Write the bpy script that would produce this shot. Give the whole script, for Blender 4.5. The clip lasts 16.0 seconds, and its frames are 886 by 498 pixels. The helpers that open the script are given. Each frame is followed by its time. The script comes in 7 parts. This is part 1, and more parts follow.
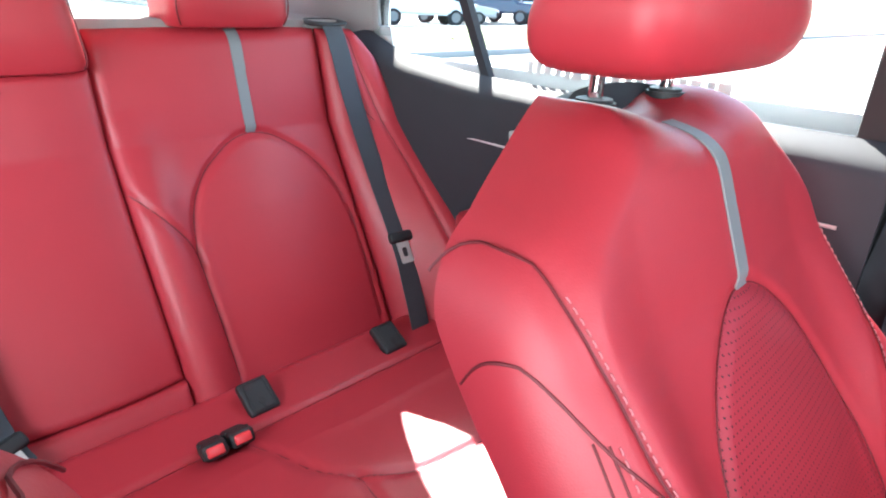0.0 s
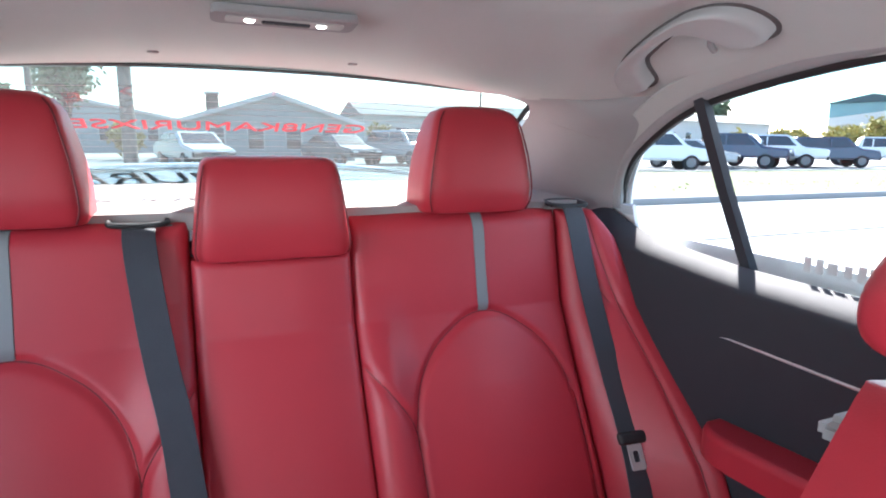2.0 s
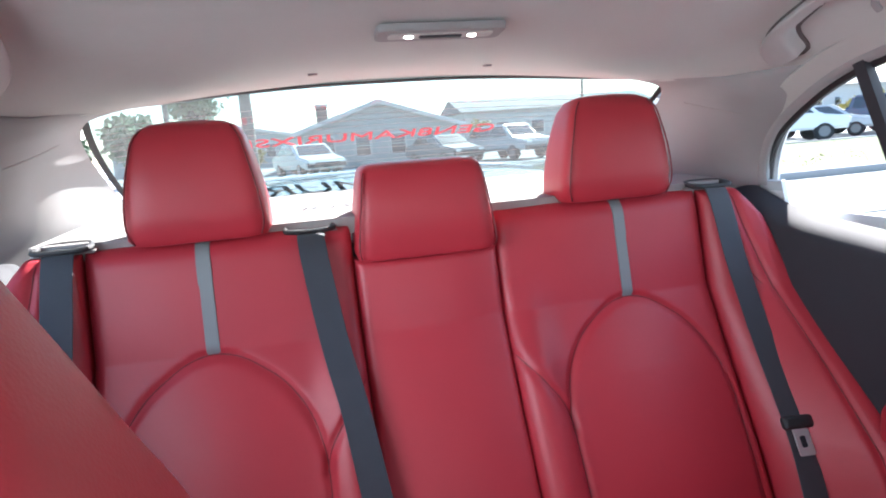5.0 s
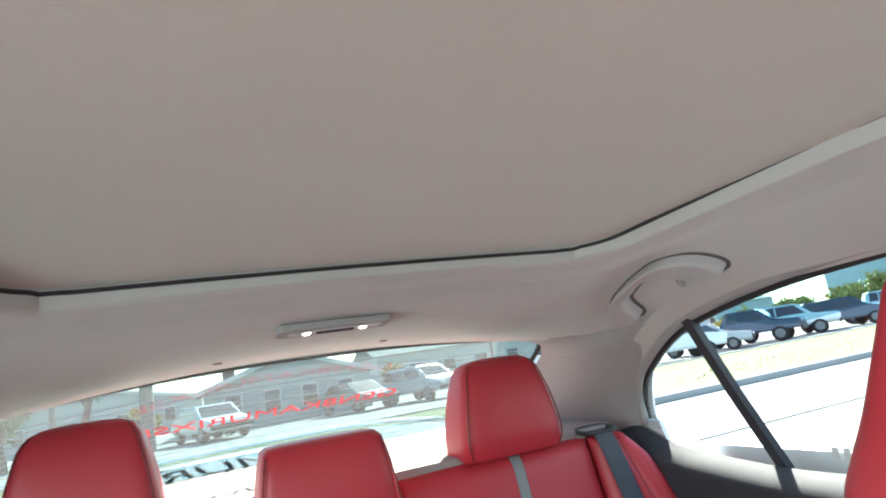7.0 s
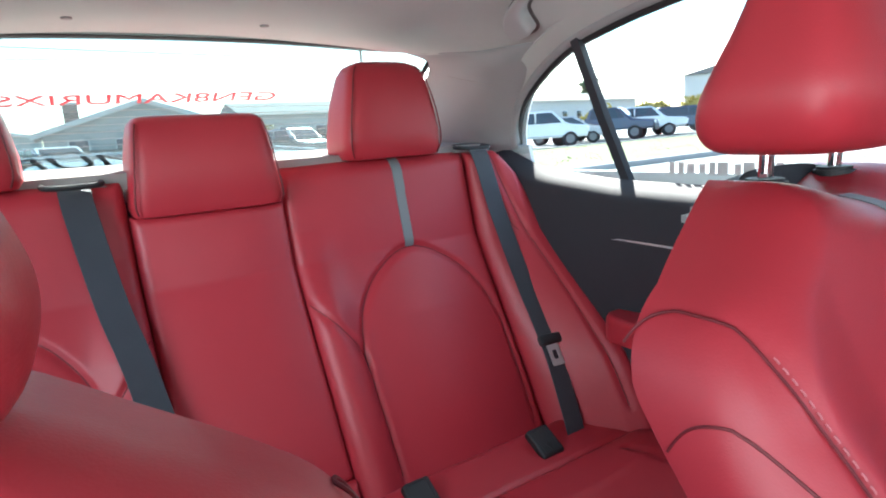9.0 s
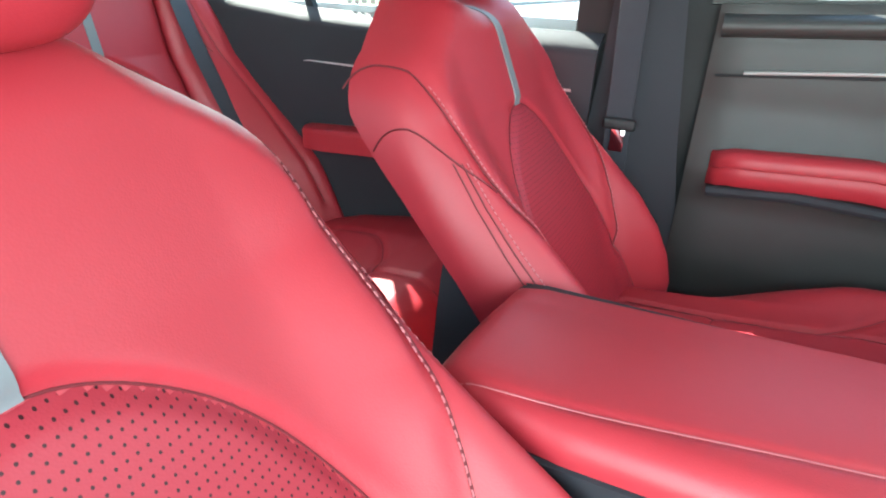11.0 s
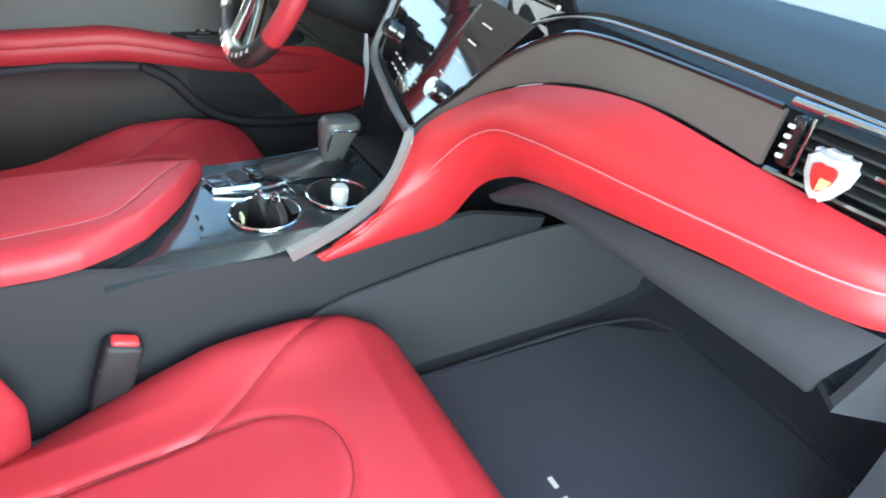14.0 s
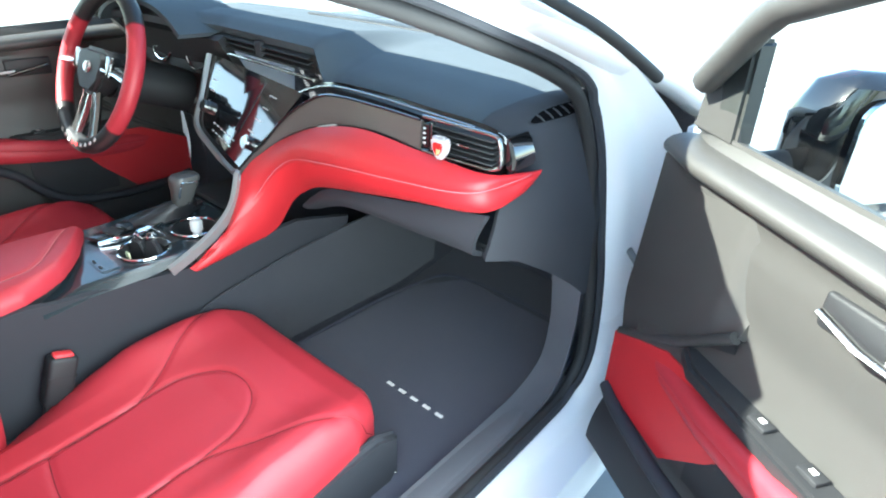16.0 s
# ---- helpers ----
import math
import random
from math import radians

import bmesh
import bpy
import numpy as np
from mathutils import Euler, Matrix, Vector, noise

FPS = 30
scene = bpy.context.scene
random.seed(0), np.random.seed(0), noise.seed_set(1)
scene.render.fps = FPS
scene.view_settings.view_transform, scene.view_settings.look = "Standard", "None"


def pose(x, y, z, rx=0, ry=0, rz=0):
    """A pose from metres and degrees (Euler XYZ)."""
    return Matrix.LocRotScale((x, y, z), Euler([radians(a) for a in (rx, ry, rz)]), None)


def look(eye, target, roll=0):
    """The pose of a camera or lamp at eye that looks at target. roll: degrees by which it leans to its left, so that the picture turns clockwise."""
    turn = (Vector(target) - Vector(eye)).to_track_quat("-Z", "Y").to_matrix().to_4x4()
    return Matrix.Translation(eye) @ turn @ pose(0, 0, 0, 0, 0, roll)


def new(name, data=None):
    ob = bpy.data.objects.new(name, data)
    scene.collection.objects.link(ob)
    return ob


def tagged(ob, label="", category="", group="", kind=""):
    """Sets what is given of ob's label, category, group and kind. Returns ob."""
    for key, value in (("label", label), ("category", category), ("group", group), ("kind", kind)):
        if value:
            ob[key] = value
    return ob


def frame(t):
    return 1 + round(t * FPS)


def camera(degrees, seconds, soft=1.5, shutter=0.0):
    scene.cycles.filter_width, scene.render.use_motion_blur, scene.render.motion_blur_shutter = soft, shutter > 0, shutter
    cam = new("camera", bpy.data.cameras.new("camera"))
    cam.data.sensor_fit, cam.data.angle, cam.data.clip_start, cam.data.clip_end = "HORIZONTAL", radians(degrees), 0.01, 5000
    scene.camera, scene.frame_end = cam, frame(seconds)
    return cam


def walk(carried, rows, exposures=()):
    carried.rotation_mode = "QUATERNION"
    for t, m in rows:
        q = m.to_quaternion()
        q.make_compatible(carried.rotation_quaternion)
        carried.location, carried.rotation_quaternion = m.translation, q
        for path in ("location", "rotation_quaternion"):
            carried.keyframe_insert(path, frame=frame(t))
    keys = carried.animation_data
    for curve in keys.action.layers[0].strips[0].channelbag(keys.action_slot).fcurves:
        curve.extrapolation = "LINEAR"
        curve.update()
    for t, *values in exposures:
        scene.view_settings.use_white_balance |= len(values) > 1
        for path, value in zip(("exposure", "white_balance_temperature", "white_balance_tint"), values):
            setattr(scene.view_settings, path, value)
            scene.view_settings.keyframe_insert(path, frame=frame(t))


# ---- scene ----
cam = camera(74.6, 16.0, soft=2.0)

PATH = [
    (0, (0.143, 1.120, 1.047), (-1.159, -0.182, 0.264), 2.1),
    (0.5, (0.131, 1.079, 1.060), (-1.022, -0.420, 0.412), 2.3),
    (1, (0.102, 1.051, 1.083), (-0.914, -0.595, 0.577), 2.1),
    (1.5, (0.105, 1.028, 1.107), (-0.790, -0.714, 0.702), 1.4),
    (2, (0.112, 1.032, 1.121), (-0.647, -0.783, 0.762), 0.7),
    (2.5, (0.142, 1.007, 1.127), (-0.452, -0.869, 0.768), -0.7),
    (3, (0.159, 0.990, 1.140), (-0.247, -0.927, 0.740), -2.6),
    (3.2, (0.164, 0.998, 1.148), (-0.172, -0.932, 0.745), -3.4),
    (5.3, (0.193, 1.055, 1.113), (-0.251, -0.862, 0.751), -4.6),
    (5.5, (0.189, 1.052, 1.107), (-0.295, -0.854, 0.744), -4.3),
    (6, (0.184, 1.052, 1.131), (-0.384, -0.856, 0.941), -5.0),
    (6.5, (0.177, 1.077, 1.164), (-0.495, -0.803, 1.286), -7.0),
    (7, (0.184, 1.148, 1.175), (-0.584, -0.652, 1.587), -9.4),
    (7.5, (0.188, 1.206, 1.196), (-0.621, -0.538, 1.748), -11.3),
    (8, (0.187, 1.171, 1.153), (-0.607, -0.639, 1.460), -8.8),
    (8.5, (0.189, 1.129, 1.093), (-0.664, -0.679, 1.032), -5.4),
    (9, (0.222, 1.128, 1.034), (-0.837, -0.523, 0.643), -3.8),
    (9.5, (0.267, 1.183, 0.989), (-1.054, -0.178, 0.356), -3.1),
    (9.7, (0.273, 1.198, 0.993), (-1.118, -0.061, 0.300), -2.6),
    (11.8, (0.599, 1.291, 0.990), (-1.134, 0.805, 0.118), 4.2),
    (12, (0.619, 1.308, 0.991), (-1.127, 0.894, 0.107), 4.2),
    (12.5, (0.647, 1.356, 0.992), (-1.123, 1.187, 0.076), 4.4),
    (13, (0.671, 1.413, 1.001), (-1.080, 1.575, 0.048), 5.2),
    (13.5, (0.769, 1.428, 1.068), (-0.869, 1.994, 0.068), 6.5),
    (14, (0.793, 1.448, 1.104), (-0.602, 2.396, 0.030), 8.2),
    (14.5, (0.832, 1.451, 1.170), (-0.327, 2.629, 0.044), 10.1),
    (15, (0.901, 1.413, 1.214), (-0.182, 2.706, 0.140), 10.3),
    (15.5, (0.994, 1.326, 1.221), (-0.104, 2.654, 0.205), 7.4),
    (16, (1.178, 1.227, 1.238), (0.047, 2.590, 0.309), 2.6),
]
EXPOSURE = [(0, 3.4, 6300, 6), (1.0, 3.15, 6200, 8), (1.75, 2.82, 6150, 12), (2.5, 2.58, 6100, 14), (5.5, 2.75, 6100, 13), (6.0, 2.72, 6200, 10), (6.5, 2.68, 6300, 4), (7.5, 2.58, 6400, 1), (8.5, 2.6, 6200, 3), (9.0, 2.63, 6150, 4), (9.5, 2.85, 6200, 3), (12.0, 3.1, 6200, -8), (13.5, 3.2, 6200, -7), (15.0, 3.25, 6200, -5), (16.0, 2.93, 6200, -3)]
walk(cam, [(t, look(eye, target, roll)) for t, eye, target, roll in PATH], EXPOSURE)


# ==== body ====
# ---- world, sun and exposure ----
SUN_WAY = Vector((-0.4716, -0.6037, 0.6428)).normalized()
world = bpy.data.worlds.new("sky")
scene.world = world
world.use_nodes = True
wn, wl = world.node_tree.nodes, world.node_tree.links
sky = wn.new("ShaderNodeTexSky")
sky.sky_type = "NISHITA"
sky.sun_disc = False
sky.sun_elevation = math.asin(SUN_WAY.z)
sky.sun_rotation = math.atan2(SUN_WAY.x, SUN_WAY.y)
wl.new(sky.outputs[0], wn["Background"].inputs[0])
wn["Background"].inputs[1].default_value = 0.13
sun_lamp = bpy.data.lights.new("sun", "SUN")
sun_lamp.energy, sun_lamp.angle, sun_lamp.color = 5.0, radians(0.6), (1.0, 0.95, 0.88)
sun = new("sun", sun_lamp)
sun.matrix_world = look(SUN_WAY * 30, (0, 0, 0))

# the sky's light through the open passenger door, the side windows and the windscreen
for nm, at, to, w, h, power, cone in (("door_skylight", (0.87, 1.50, 0.88), (-0.40, 1.36, 0.62), 0.70, 0.60, 1.9, 170), ("right_window_skylight", (0.80, 0.72, 1.08), (-0.42, 0.20, 0.62), 0.70, 0.28, 0.52, 95), ("left_window_skylight", (-0.80, 0.48, 1.28), (-0.20, 0.42, 1.18), 0.80, 0.14, 0.4, 160), ("windscreen_skylight", (0.06, 1.74, 1.13), (-0.20, 0.20, 0.90), 0.95, 0.22, 0.5, 170)):
    la = bpy.data.lights.new(nm, "AREA")
    la.shape, la.size, la.size_y, la.energy, la.color = "RECTANGLE", w, h, power, (0.93, 0.97, 1.0)
    la.spread = radians(cone)
    lo = new(nm, la)
    lo.matrix_world = look(at, to)


# ---- materials ----
def shader(name, c1, c2=None, scale=30.0, rough=0.5, metal=0.0, bump=0.0, bscale=500.0, big=0.0, coat=0.0, sheen=0.0, spec=0.5, rvar=0.08):
    """A surface with two scales of colour change, a grain and uneven gloss."""
    m = bpy.data.materials.new(name)
    m.use_nodes = True
    n, l = m.node_tree.nodes, m.node_tree.links
    b = n["Principled BSDF"]
    c2 = c2 or tuple(v * 0.82 for v in c1)
    tc = n.new("ShaderNodeTexCoord")
    t1 = n.new("ShaderNodeTexNoise")
    t1.inputs["Scale"].default_value, t1.inputs["Detail"].default_value = scale, 6
    t2 = n.new("ShaderNodeTexNoise")
    t2.inputs["Scale"].default_value, t2.inputs["Detail"].default_value = max(scale / 9, 0.4), 3
    mix = n.new("ShaderNodeMix")
    mix.data_type = "RGBA"
    add = n.new("ShaderNodeMath")
    add.operation = "MULTIPLY_ADD"
    add.inputs[1].default_value = 0.6
    half = n.new("ShaderNodeMath")
    half.operation = "MULTIPLY"
    half.inputs[1].default_value = 0.4
    for t in (t1, t2):
        l.new(tc.outputs["Object"], t.inputs["Vector"])
    l.new(t2.outputs["Fac"], half.inputs[0])
    l.new(t1.outputs["Fac"], add.inputs[0])
    l.new(half.outputs[0], add.inputs[2])
    l.new(add.outputs[0], mix.inputs["Factor"])
    mix.inputs["A"].default_value, mix.inputs["B"].default_value = (*c1, 1), (*c2, 1)
    l.new(mix.outputs["Result"], b.inputs["Base Color"])
    rr = n.new("ShaderNodeMapRange")
    rr.inputs["To Min"].default_value, rr.inputs["To Max"].default_value = max(rough - rvar, 0.02), min(rough + rvar, 1)
    l.new(t2.outputs["Fac"], rr.inputs["Value"])
    l.new(rr.outputs[0], b.inputs["Roughness"])
    b.inputs["Metallic"].default_value = metal
    b.inputs["Coat Weight"].default_value = coat
    b.inputs["Coat Roughness"].default_value = 0.06
    b.inputs["Sheen Weight"].default_value = sheen
    b.inputs["Specular IOR Level"].default_value = spec
    if bump:
        t3 = n.new("ShaderNodeTexNoise")
        t3.inputs["Scale"].default_value, t3.inputs["Detail"].default_value = bscale, 3
        l.new(tc.outputs["Object"], t3.inputs["Vector"])
        bp = n.new("ShaderNodeBump")
        bp.inputs["Strength"].default_value, bp.inputs["Distance"].default_value = bump, 0.002
        l.new(t3.outputs["Fac"], bp.inputs["Height"])
        l.new(bp.outputs[0], b.inputs["Normal"])
    return m


def leather(name, c1, c2, rough=0.42, dots=0, pitch=0.0062):
    """Dyed leather: pebbled grain by Voronoi cells, soft wrinkles, and rows of punched holes where dots is set (in the uv of the panel, in metres)."""
    m = shader(name, c1, c2, scale=14, rough=rough, rvar=0.07, spec=0.42)
    n, l = m.node_tree.nodes, m.node_tree.links
    b = n["Principled BSDF"]
    tc = n.new("ShaderNodeTexCoord")
    v = n.new("ShaderNodeTexVoronoi")
    v.inputs["Scale"].default_value = 620
    w = n.new("ShaderNodeTexNoise")
    w.inputs["Scale"].default_value, w.inputs["Detail"].default_value = 22, 4
    l.new(tc.outputs["Object"], v.inputs["Vector"])
    l.new(tc.outputs["Object"], w.inputs["Vector"])
    b1, b2 = n.new("ShaderNodeBump"), n.new("ShaderNodeBump")
    b1.inputs["Strength"].default_value, b1.inputs["Distance"].default_value = 0.12, 0.0006
    b2.inputs["Strength"].default_value, b2.inputs["Distance"].default_value = 0.16, 0.004
    l.new(v.outputs["Distance"], b1.inputs["Height"])
    l.new(w.outputs["Fac"], b2.inputs["Height"])
    l.new(b2.outputs[0], b1.inputs["Normal"])
    l.new(b1.outputs[0], b.inputs["Normal"])
    if dots:
        def op(kind, a, c=None):
            o = n.new("ShaderNodeMath")
            o.operation = kind
            for i, x in enumerate((a, c)):
                if x is None:
                    continue
                if isinstance(x, (int, float)):
                    o.inputs[i].default_value = x
                else:
                    l.new(x, o.inputs[i])
            return o.outputs[0]
        sep = n.new("ShaderNodeSeparateXYZ")
        l.new(tc.outputs["UV"], sep.inputs[0])
        row = op("DIVIDE", sep.outputs[1], pitch)
        odd = op("MULTIPLY", op("MODULO", op("FLOOR", row), 2.0), 0.5)
        col = op("ADD", op("DIVIDE", sep.outputs[0], pitch), odd)
        dx, dy = op("SUBTRACT", op("FRACT", col), 0.5), op("SUBTRACT", op("FRACT", row), 0.5)
        d = op("SQRT", op("ADD", op("MULTIPLY", dx, dx), op("MULTIPLY", dy, dy)))
        hole = op("LESS_THAN", d, 0.15)
        mx = n.new("ShaderNodeMix")
        mx.data_type = "RGBA"
        old = b.inputs["Base Color"].links[0].from_socket
        l.new(hole, mx.inputs["Factor"])
        l.new(old, mx.inputs["A"])
        mx.inputs["B"].default_value = (0.035, 0.004, 0.006, 1)
        l.new(mx.outputs["Result"], b.inputs["Base Color"])
    return m


def pane(name, tint=(0.93, 0.97, 0.95), gloss=0.02, dust=0.0):
    """Thin window glass: lets light straight through with a tint, and mirrors by Fresnel."""
    m = bpy.data.materials.new(name)
    m.use_nodes = True
    n, l = m.node_tree.nodes, m.node_tree.links
    n.remove(n["Principled BSDF"])
    tr, gl, mx, fr = n.new("ShaderNodeBsdfTransparent"), n.new("ShaderNodeBsdfGlossy"), n.new("ShaderNodeMixShader"), n.new("ShaderNodeLayerWeight")
    tr.inputs[0].default_value = (*tint, 1)
    gl.inputs["Roughness"].default_value = gloss
    pw, ma = n.new("ShaderNodeMath"), n.new("ShaderNodeMath")
    pw.operation, ma.operation = "POWER", "MULTIPLY_ADD"
    pw.inputs[1].default_value, ma.inputs[1].default_value, ma.inputs[2].default_value = 5.0, 0.85, 0.045
    l.new(fr.outputs["Facing"], pw.inputs[0])
    l.new(pw.outputs[0], ma.inputs[0])
    l.new(ma.outputs[0], mx.inputs[0])
    l.new(tr.outputs[0], mx.inputs[1])
    l.new(gl.outputs[0], mx.inputs[2])
    out = mx.outputs[0]
    if dust:
        veil, m2, tl, m3 = n.new("ShaderNodeBsdfDiffuse"), n.new("ShaderNodeMixShader"), n.new("ShaderNodeBsdfTranslucent"), n.new("ShaderNodeMixShader")
        for q in (veil, tl):
            q.inputs[0].default_value = (0.62, 0.66, 0.66, 1)
        m2.inputs[0].default_value, m3.inputs[0].default_value = 0.6, dust
        l.new(veil.outputs[0], m2.inputs[1])
        l.new(tl.outputs[0], m2.inputs[2])
        l.new(out, m3.inputs[1])
        l.new(m2.outputs[0], m3.inputs[2])
        out = m3.outputs[0]
    l.new(out, n["Material Output"].inputs[0])
    return m


def glow(name, color, power):
    m = bpy.data.materials.new(name)
    m.use_nodes = True
    b = m.node_tree.nodes["Principled BSDF"]
    b.inputs["Base Color"].default_value = (*color, 1)
    b.inputs["Emission Color"].default_value = (*color, 1)
    b.inputs["Emission Strength"].default_value = power
    return m


RED = leather("red_leather", (0.40, 0.029, 0.043), (0.355, 0.024, 0.036), 0.44)
RED_DOTS = leather("red_perforated_leather", (0.35, 0.027, 0.044), (0.31, 0.022, 0.036), 0.46, dots=1, pitch=0.0058)
RED_PLAIN = leather("red_smooth_leather", (0.37, 0.026, 0.042), (0.33, 0.021, 0.035), 0.46)
RED_SEAM = shader("red_seam", (0.14, 0.007, 0.013), rough=0.6)
RED_SOFT = shader("red_soft_trim", (0.48, 0.020, 0.028), (0.43, 0.017, 0.024), scale=18, rough=0.42, bump=0.12, bscale=900)
THREAD = shader("pink_thread", (0.52, 0.16, 0.175), rough=0.7)
STRIPE = leather("grey_stripe_leather", (0.20, 0.215, 0.22), (0.17, 0.18, 0.19), 0.5)
LINER = shader("headliner_fabric", (0.44, 0.455, 0.43), (0.395, 0.41, 0.385), scale=60, rough=0.95, bump=0.35, bscale=1500, sheen=0.2, spec=0.2)
GRIP = shader("grip_plastic", (0.40, 0.405, 0.395), (0.36, 0.365, 0.355), scale=40, rough=0.6, bump=0.15, bscale=1400)
SHADE = shader("sunshade_fabric", (0.50, 0.52, 0.465), (0.455, 0.475, 0.42), scale=80, rough=0.95, bump=0.4, bscale=1800, sheen=0.2, spec=0.2)
PILLAR = shader("pillar_trim_plastic", (0.28, 0.28, 0.278), (0.25, 0.25, 0.248), scale=40, rough=0.7, bump=0.15, bscale=1400)
BLACK = shader("black_grained_plastic", (0.017, 0.018, 0.020), (0.013, 0.014, 0.016), scale=50, rough=0.55, bump=0.3, bscale=1100)
CHAR = shader("charcoal_soft_plastic", (0.036, 0.038, 0.045), (0.029, 0.031, 0.037), scale=35, rough=0.68, bump=0.25, bscale=1000, spec=0.25)
DASHTOP = shader("dash_soft_skin", (0.058, 0.070, 0.082), (0.049, 0.060, 0.070), scale=35, rough=0.7, bump=0.35, bscale=900, spec=0.3)
PIANO = shader("piano_black_lacquer", (0.008, 0.008, 0.009), rough=0.06, coat=1.0, rvar=0.02)
SILVER = shader("satin_silver_trim", (0.46, 0.47, 0.47), (0.40, 0.41, 0.41), scale=60, rough=0.22, metal=1.0)
CHROME = shader("chrome", (0.85, 0.86, 0.87), rough=0.06, metal=1.0, rvar=0.02)
GREYTRIM = shader("brown_grey_trim", (0.115, 0.095, 0.09), (0.10, 0.083, 0.078), scale=120, rough=0.38, metal=0.3)
WEB = shader("belt_webbing", (0.022, 0.028, 0.040), (0.015, 0.020, 0.029), scale=240, rough=0.62, bump=0.5, bscale=700, sheen=0.3)
RUBBER = shader("rubber_seal", (0.015, 0.015, 0.016), rough=0.7, bump=0.1)
CARPET = shader("dark_carpet", (0.022, 0.024, 0.033), (0.016, 0.018, 0.026), scale=160, rough=1.0, bump=0.9, bscale=900, sheen=0.3, spec=0.1)
MAT = shader("floor_mat_pile", (0.025, 0.028, 0.052), (0.019, 0.021, 0.041), scale=140, rough=1.0, bump=0.9, bscale=800, sheen=0.35, spec=0.1)
PAINT = shader("white_car_paint", (0.78, 0.79, 0.80), (0.75, 0.76, 0.78), scale=5, rough=0.25, coat=0.8)
# black lacquer; the blue metallic tint paints in the sky's reflection
CONTOP = shader("sky_tinted_black_lacquer", (0.030, 0.042, 0.050), (0.022, 0.032, 0.039), scale=40, rough=0.2, metal=0.25, coat=0.5, rvar=0.05)
TRIM = shader("door_soft_trim", (0.048, 0.047, 0.045), (0.040, 0.039, 0.037), scale=35, rough=0.45, bump=0.25, bscale=1000)
SILLP = shader("sill_plastic", (0.085, 0.089, 0.102), (0.072, 0.075, 0.086), scale=40, rough=0.55, bump=0.25, bscale=900)
STRIPMETAL = shader("satin_metal_strip", (0.70, 0.70, 0.69), (0.62, 0.62, 0.61), scale=60, rough=0.34, metal=0.55)
BLADE = shader("satin_grey_blade", (0.34, 0.345, 0.345), (0.29, 0.295, 0.295), scale=60, rough=0.30, metal=0.5)
SHELF = shader("package_shelf_felt", (0.33, 0.31, 0.30), (0.28, 0.265, 0.255), scale=90, rough=1.0, bump=0.5, bscale=900)
GLASS = pane("window_glass", (0.72, 0.78, 0.78))
REARGLASS = pane("rear_window_glass", (0.29, 0.40, 0.395), dust=0.026)
VISOR = pane("blue_rain_visor", (0.40, 0.66, 0.72))
DECAL = shader("red_vinyl", (0.62, 0.02, 0.04), rough=0.5)
LENS = glow("lamp_lens", (1.0, 0.96, 0.88), 1.6)
WHITE = shader("white_plastic", (0.72, 0.72, 0.70), rough=0.4)


# ---- shape helpers ----
def mesh_of(verts, faces, uvs=None, angle=40):
    me = bpy.data.meshes.new("m")
    me.from_pydata([tuple(map(float, v)) for v in verts], [], [tuple(map(int, f)) for f in faces])
    if uvs is not None:
        layer = me.uv_layers.new(name="uv")
        idx = np.empty(len(me.loops), dtype=np.int64)
        me.loops.foreach_get("vertex_index", idx)
        layer.data.foreach_set("uv", np.asarray(uvs, dtype=np.float32)[idx].ravel())
    me.update()
    me.polygons.foreach_set("use_smooth", [True] * len(me.polygons))
    me.set_sharp_from_angle(angle=radians(angle))
    return me


def part(name, geo, material, parent=None, label="", uvs=None, angle=40):
    """geo: a bmesh or (verts, faces). One mesh object under a thing or a part."""
    if isinstance(geo, bmesh.types.BMesh):
        bmesh.ops.recalc_face_normals(geo, faces=geo.faces)
        me = bpy.data.meshes.new(name)
        geo.to_mesh(me)
        geo.free()
        me.polygons.foreach_set("use_smooth", [True] * len(me.polygons))
        me.set_sharp_from_angle(angle=radians(angle))
    else:
        me = mesh_of(geo[0], geo[1], uvs if uvs is not None else (geo[2] if len(geo) > 2 else None), angle)
    me.name = name
    me.materials.append(material)
    ob = new(name, me)
    ob.parent = parent
    if label:
        ob["label"] = label
    return ob


def thing(name, label, category, group="", kind=""):
    ob = new(name)
    ob.empty_display_size = 0.1
    return tagged(ob, label, category, group, kind)


def interp(x, pts):
    return np.interp(x, [p[0] for p in pts], [p[1] for p in pts])


def smooth_line(pts, n=40, closed=False):
    """Catmull-Rom through the points."""
    P = [np.array(p, float) for p in pts]
    k = len(P)
    out = []
    segs = k if closed else k - 1
    per = max(2, n // segs)
    for i in range(segs):
        if closed:
            a, b, c, d = P[(i - 1) % k], P[i], P[(i + 1) % k], P[(i + 2) % k]
        else:
            a, b, c, d = P[max(i - 1, 0)], P[i], P[i + 1], P[min(i + 2, k - 1)]
        for j in range(per):
            t = j / per
            out.append(0.5 * (2 * b + (c - a) * t + (2 * a - 5 * b + 4 * c - d) * t * t + (3 * b - a - 3 * c + d) * t ** 3))
    if not closed:
        out.append(P[-1])
    return out


def box(size, at=(0, 0, 0), bevel=0.003, seg=2, turn=None):
    bm = bmesh.new()
    bmesh.ops.create_cube(bm, size=1.0)
    bmesh.ops.scale(bm, vec=size, verts=bm.verts)
    if bevel:
        bmesh.ops.bevel(bm, geom=bm.edges[:], offset=min(bevel, min(size) * 0.45), segments=seg, affect="EDGES", profile=0.5)
    m = Matrix.Translation(at) @ (turn if turn else Matrix())
    bmesh.ops.transform(bm, matrix=m, verts=bm.verts)
    return bm


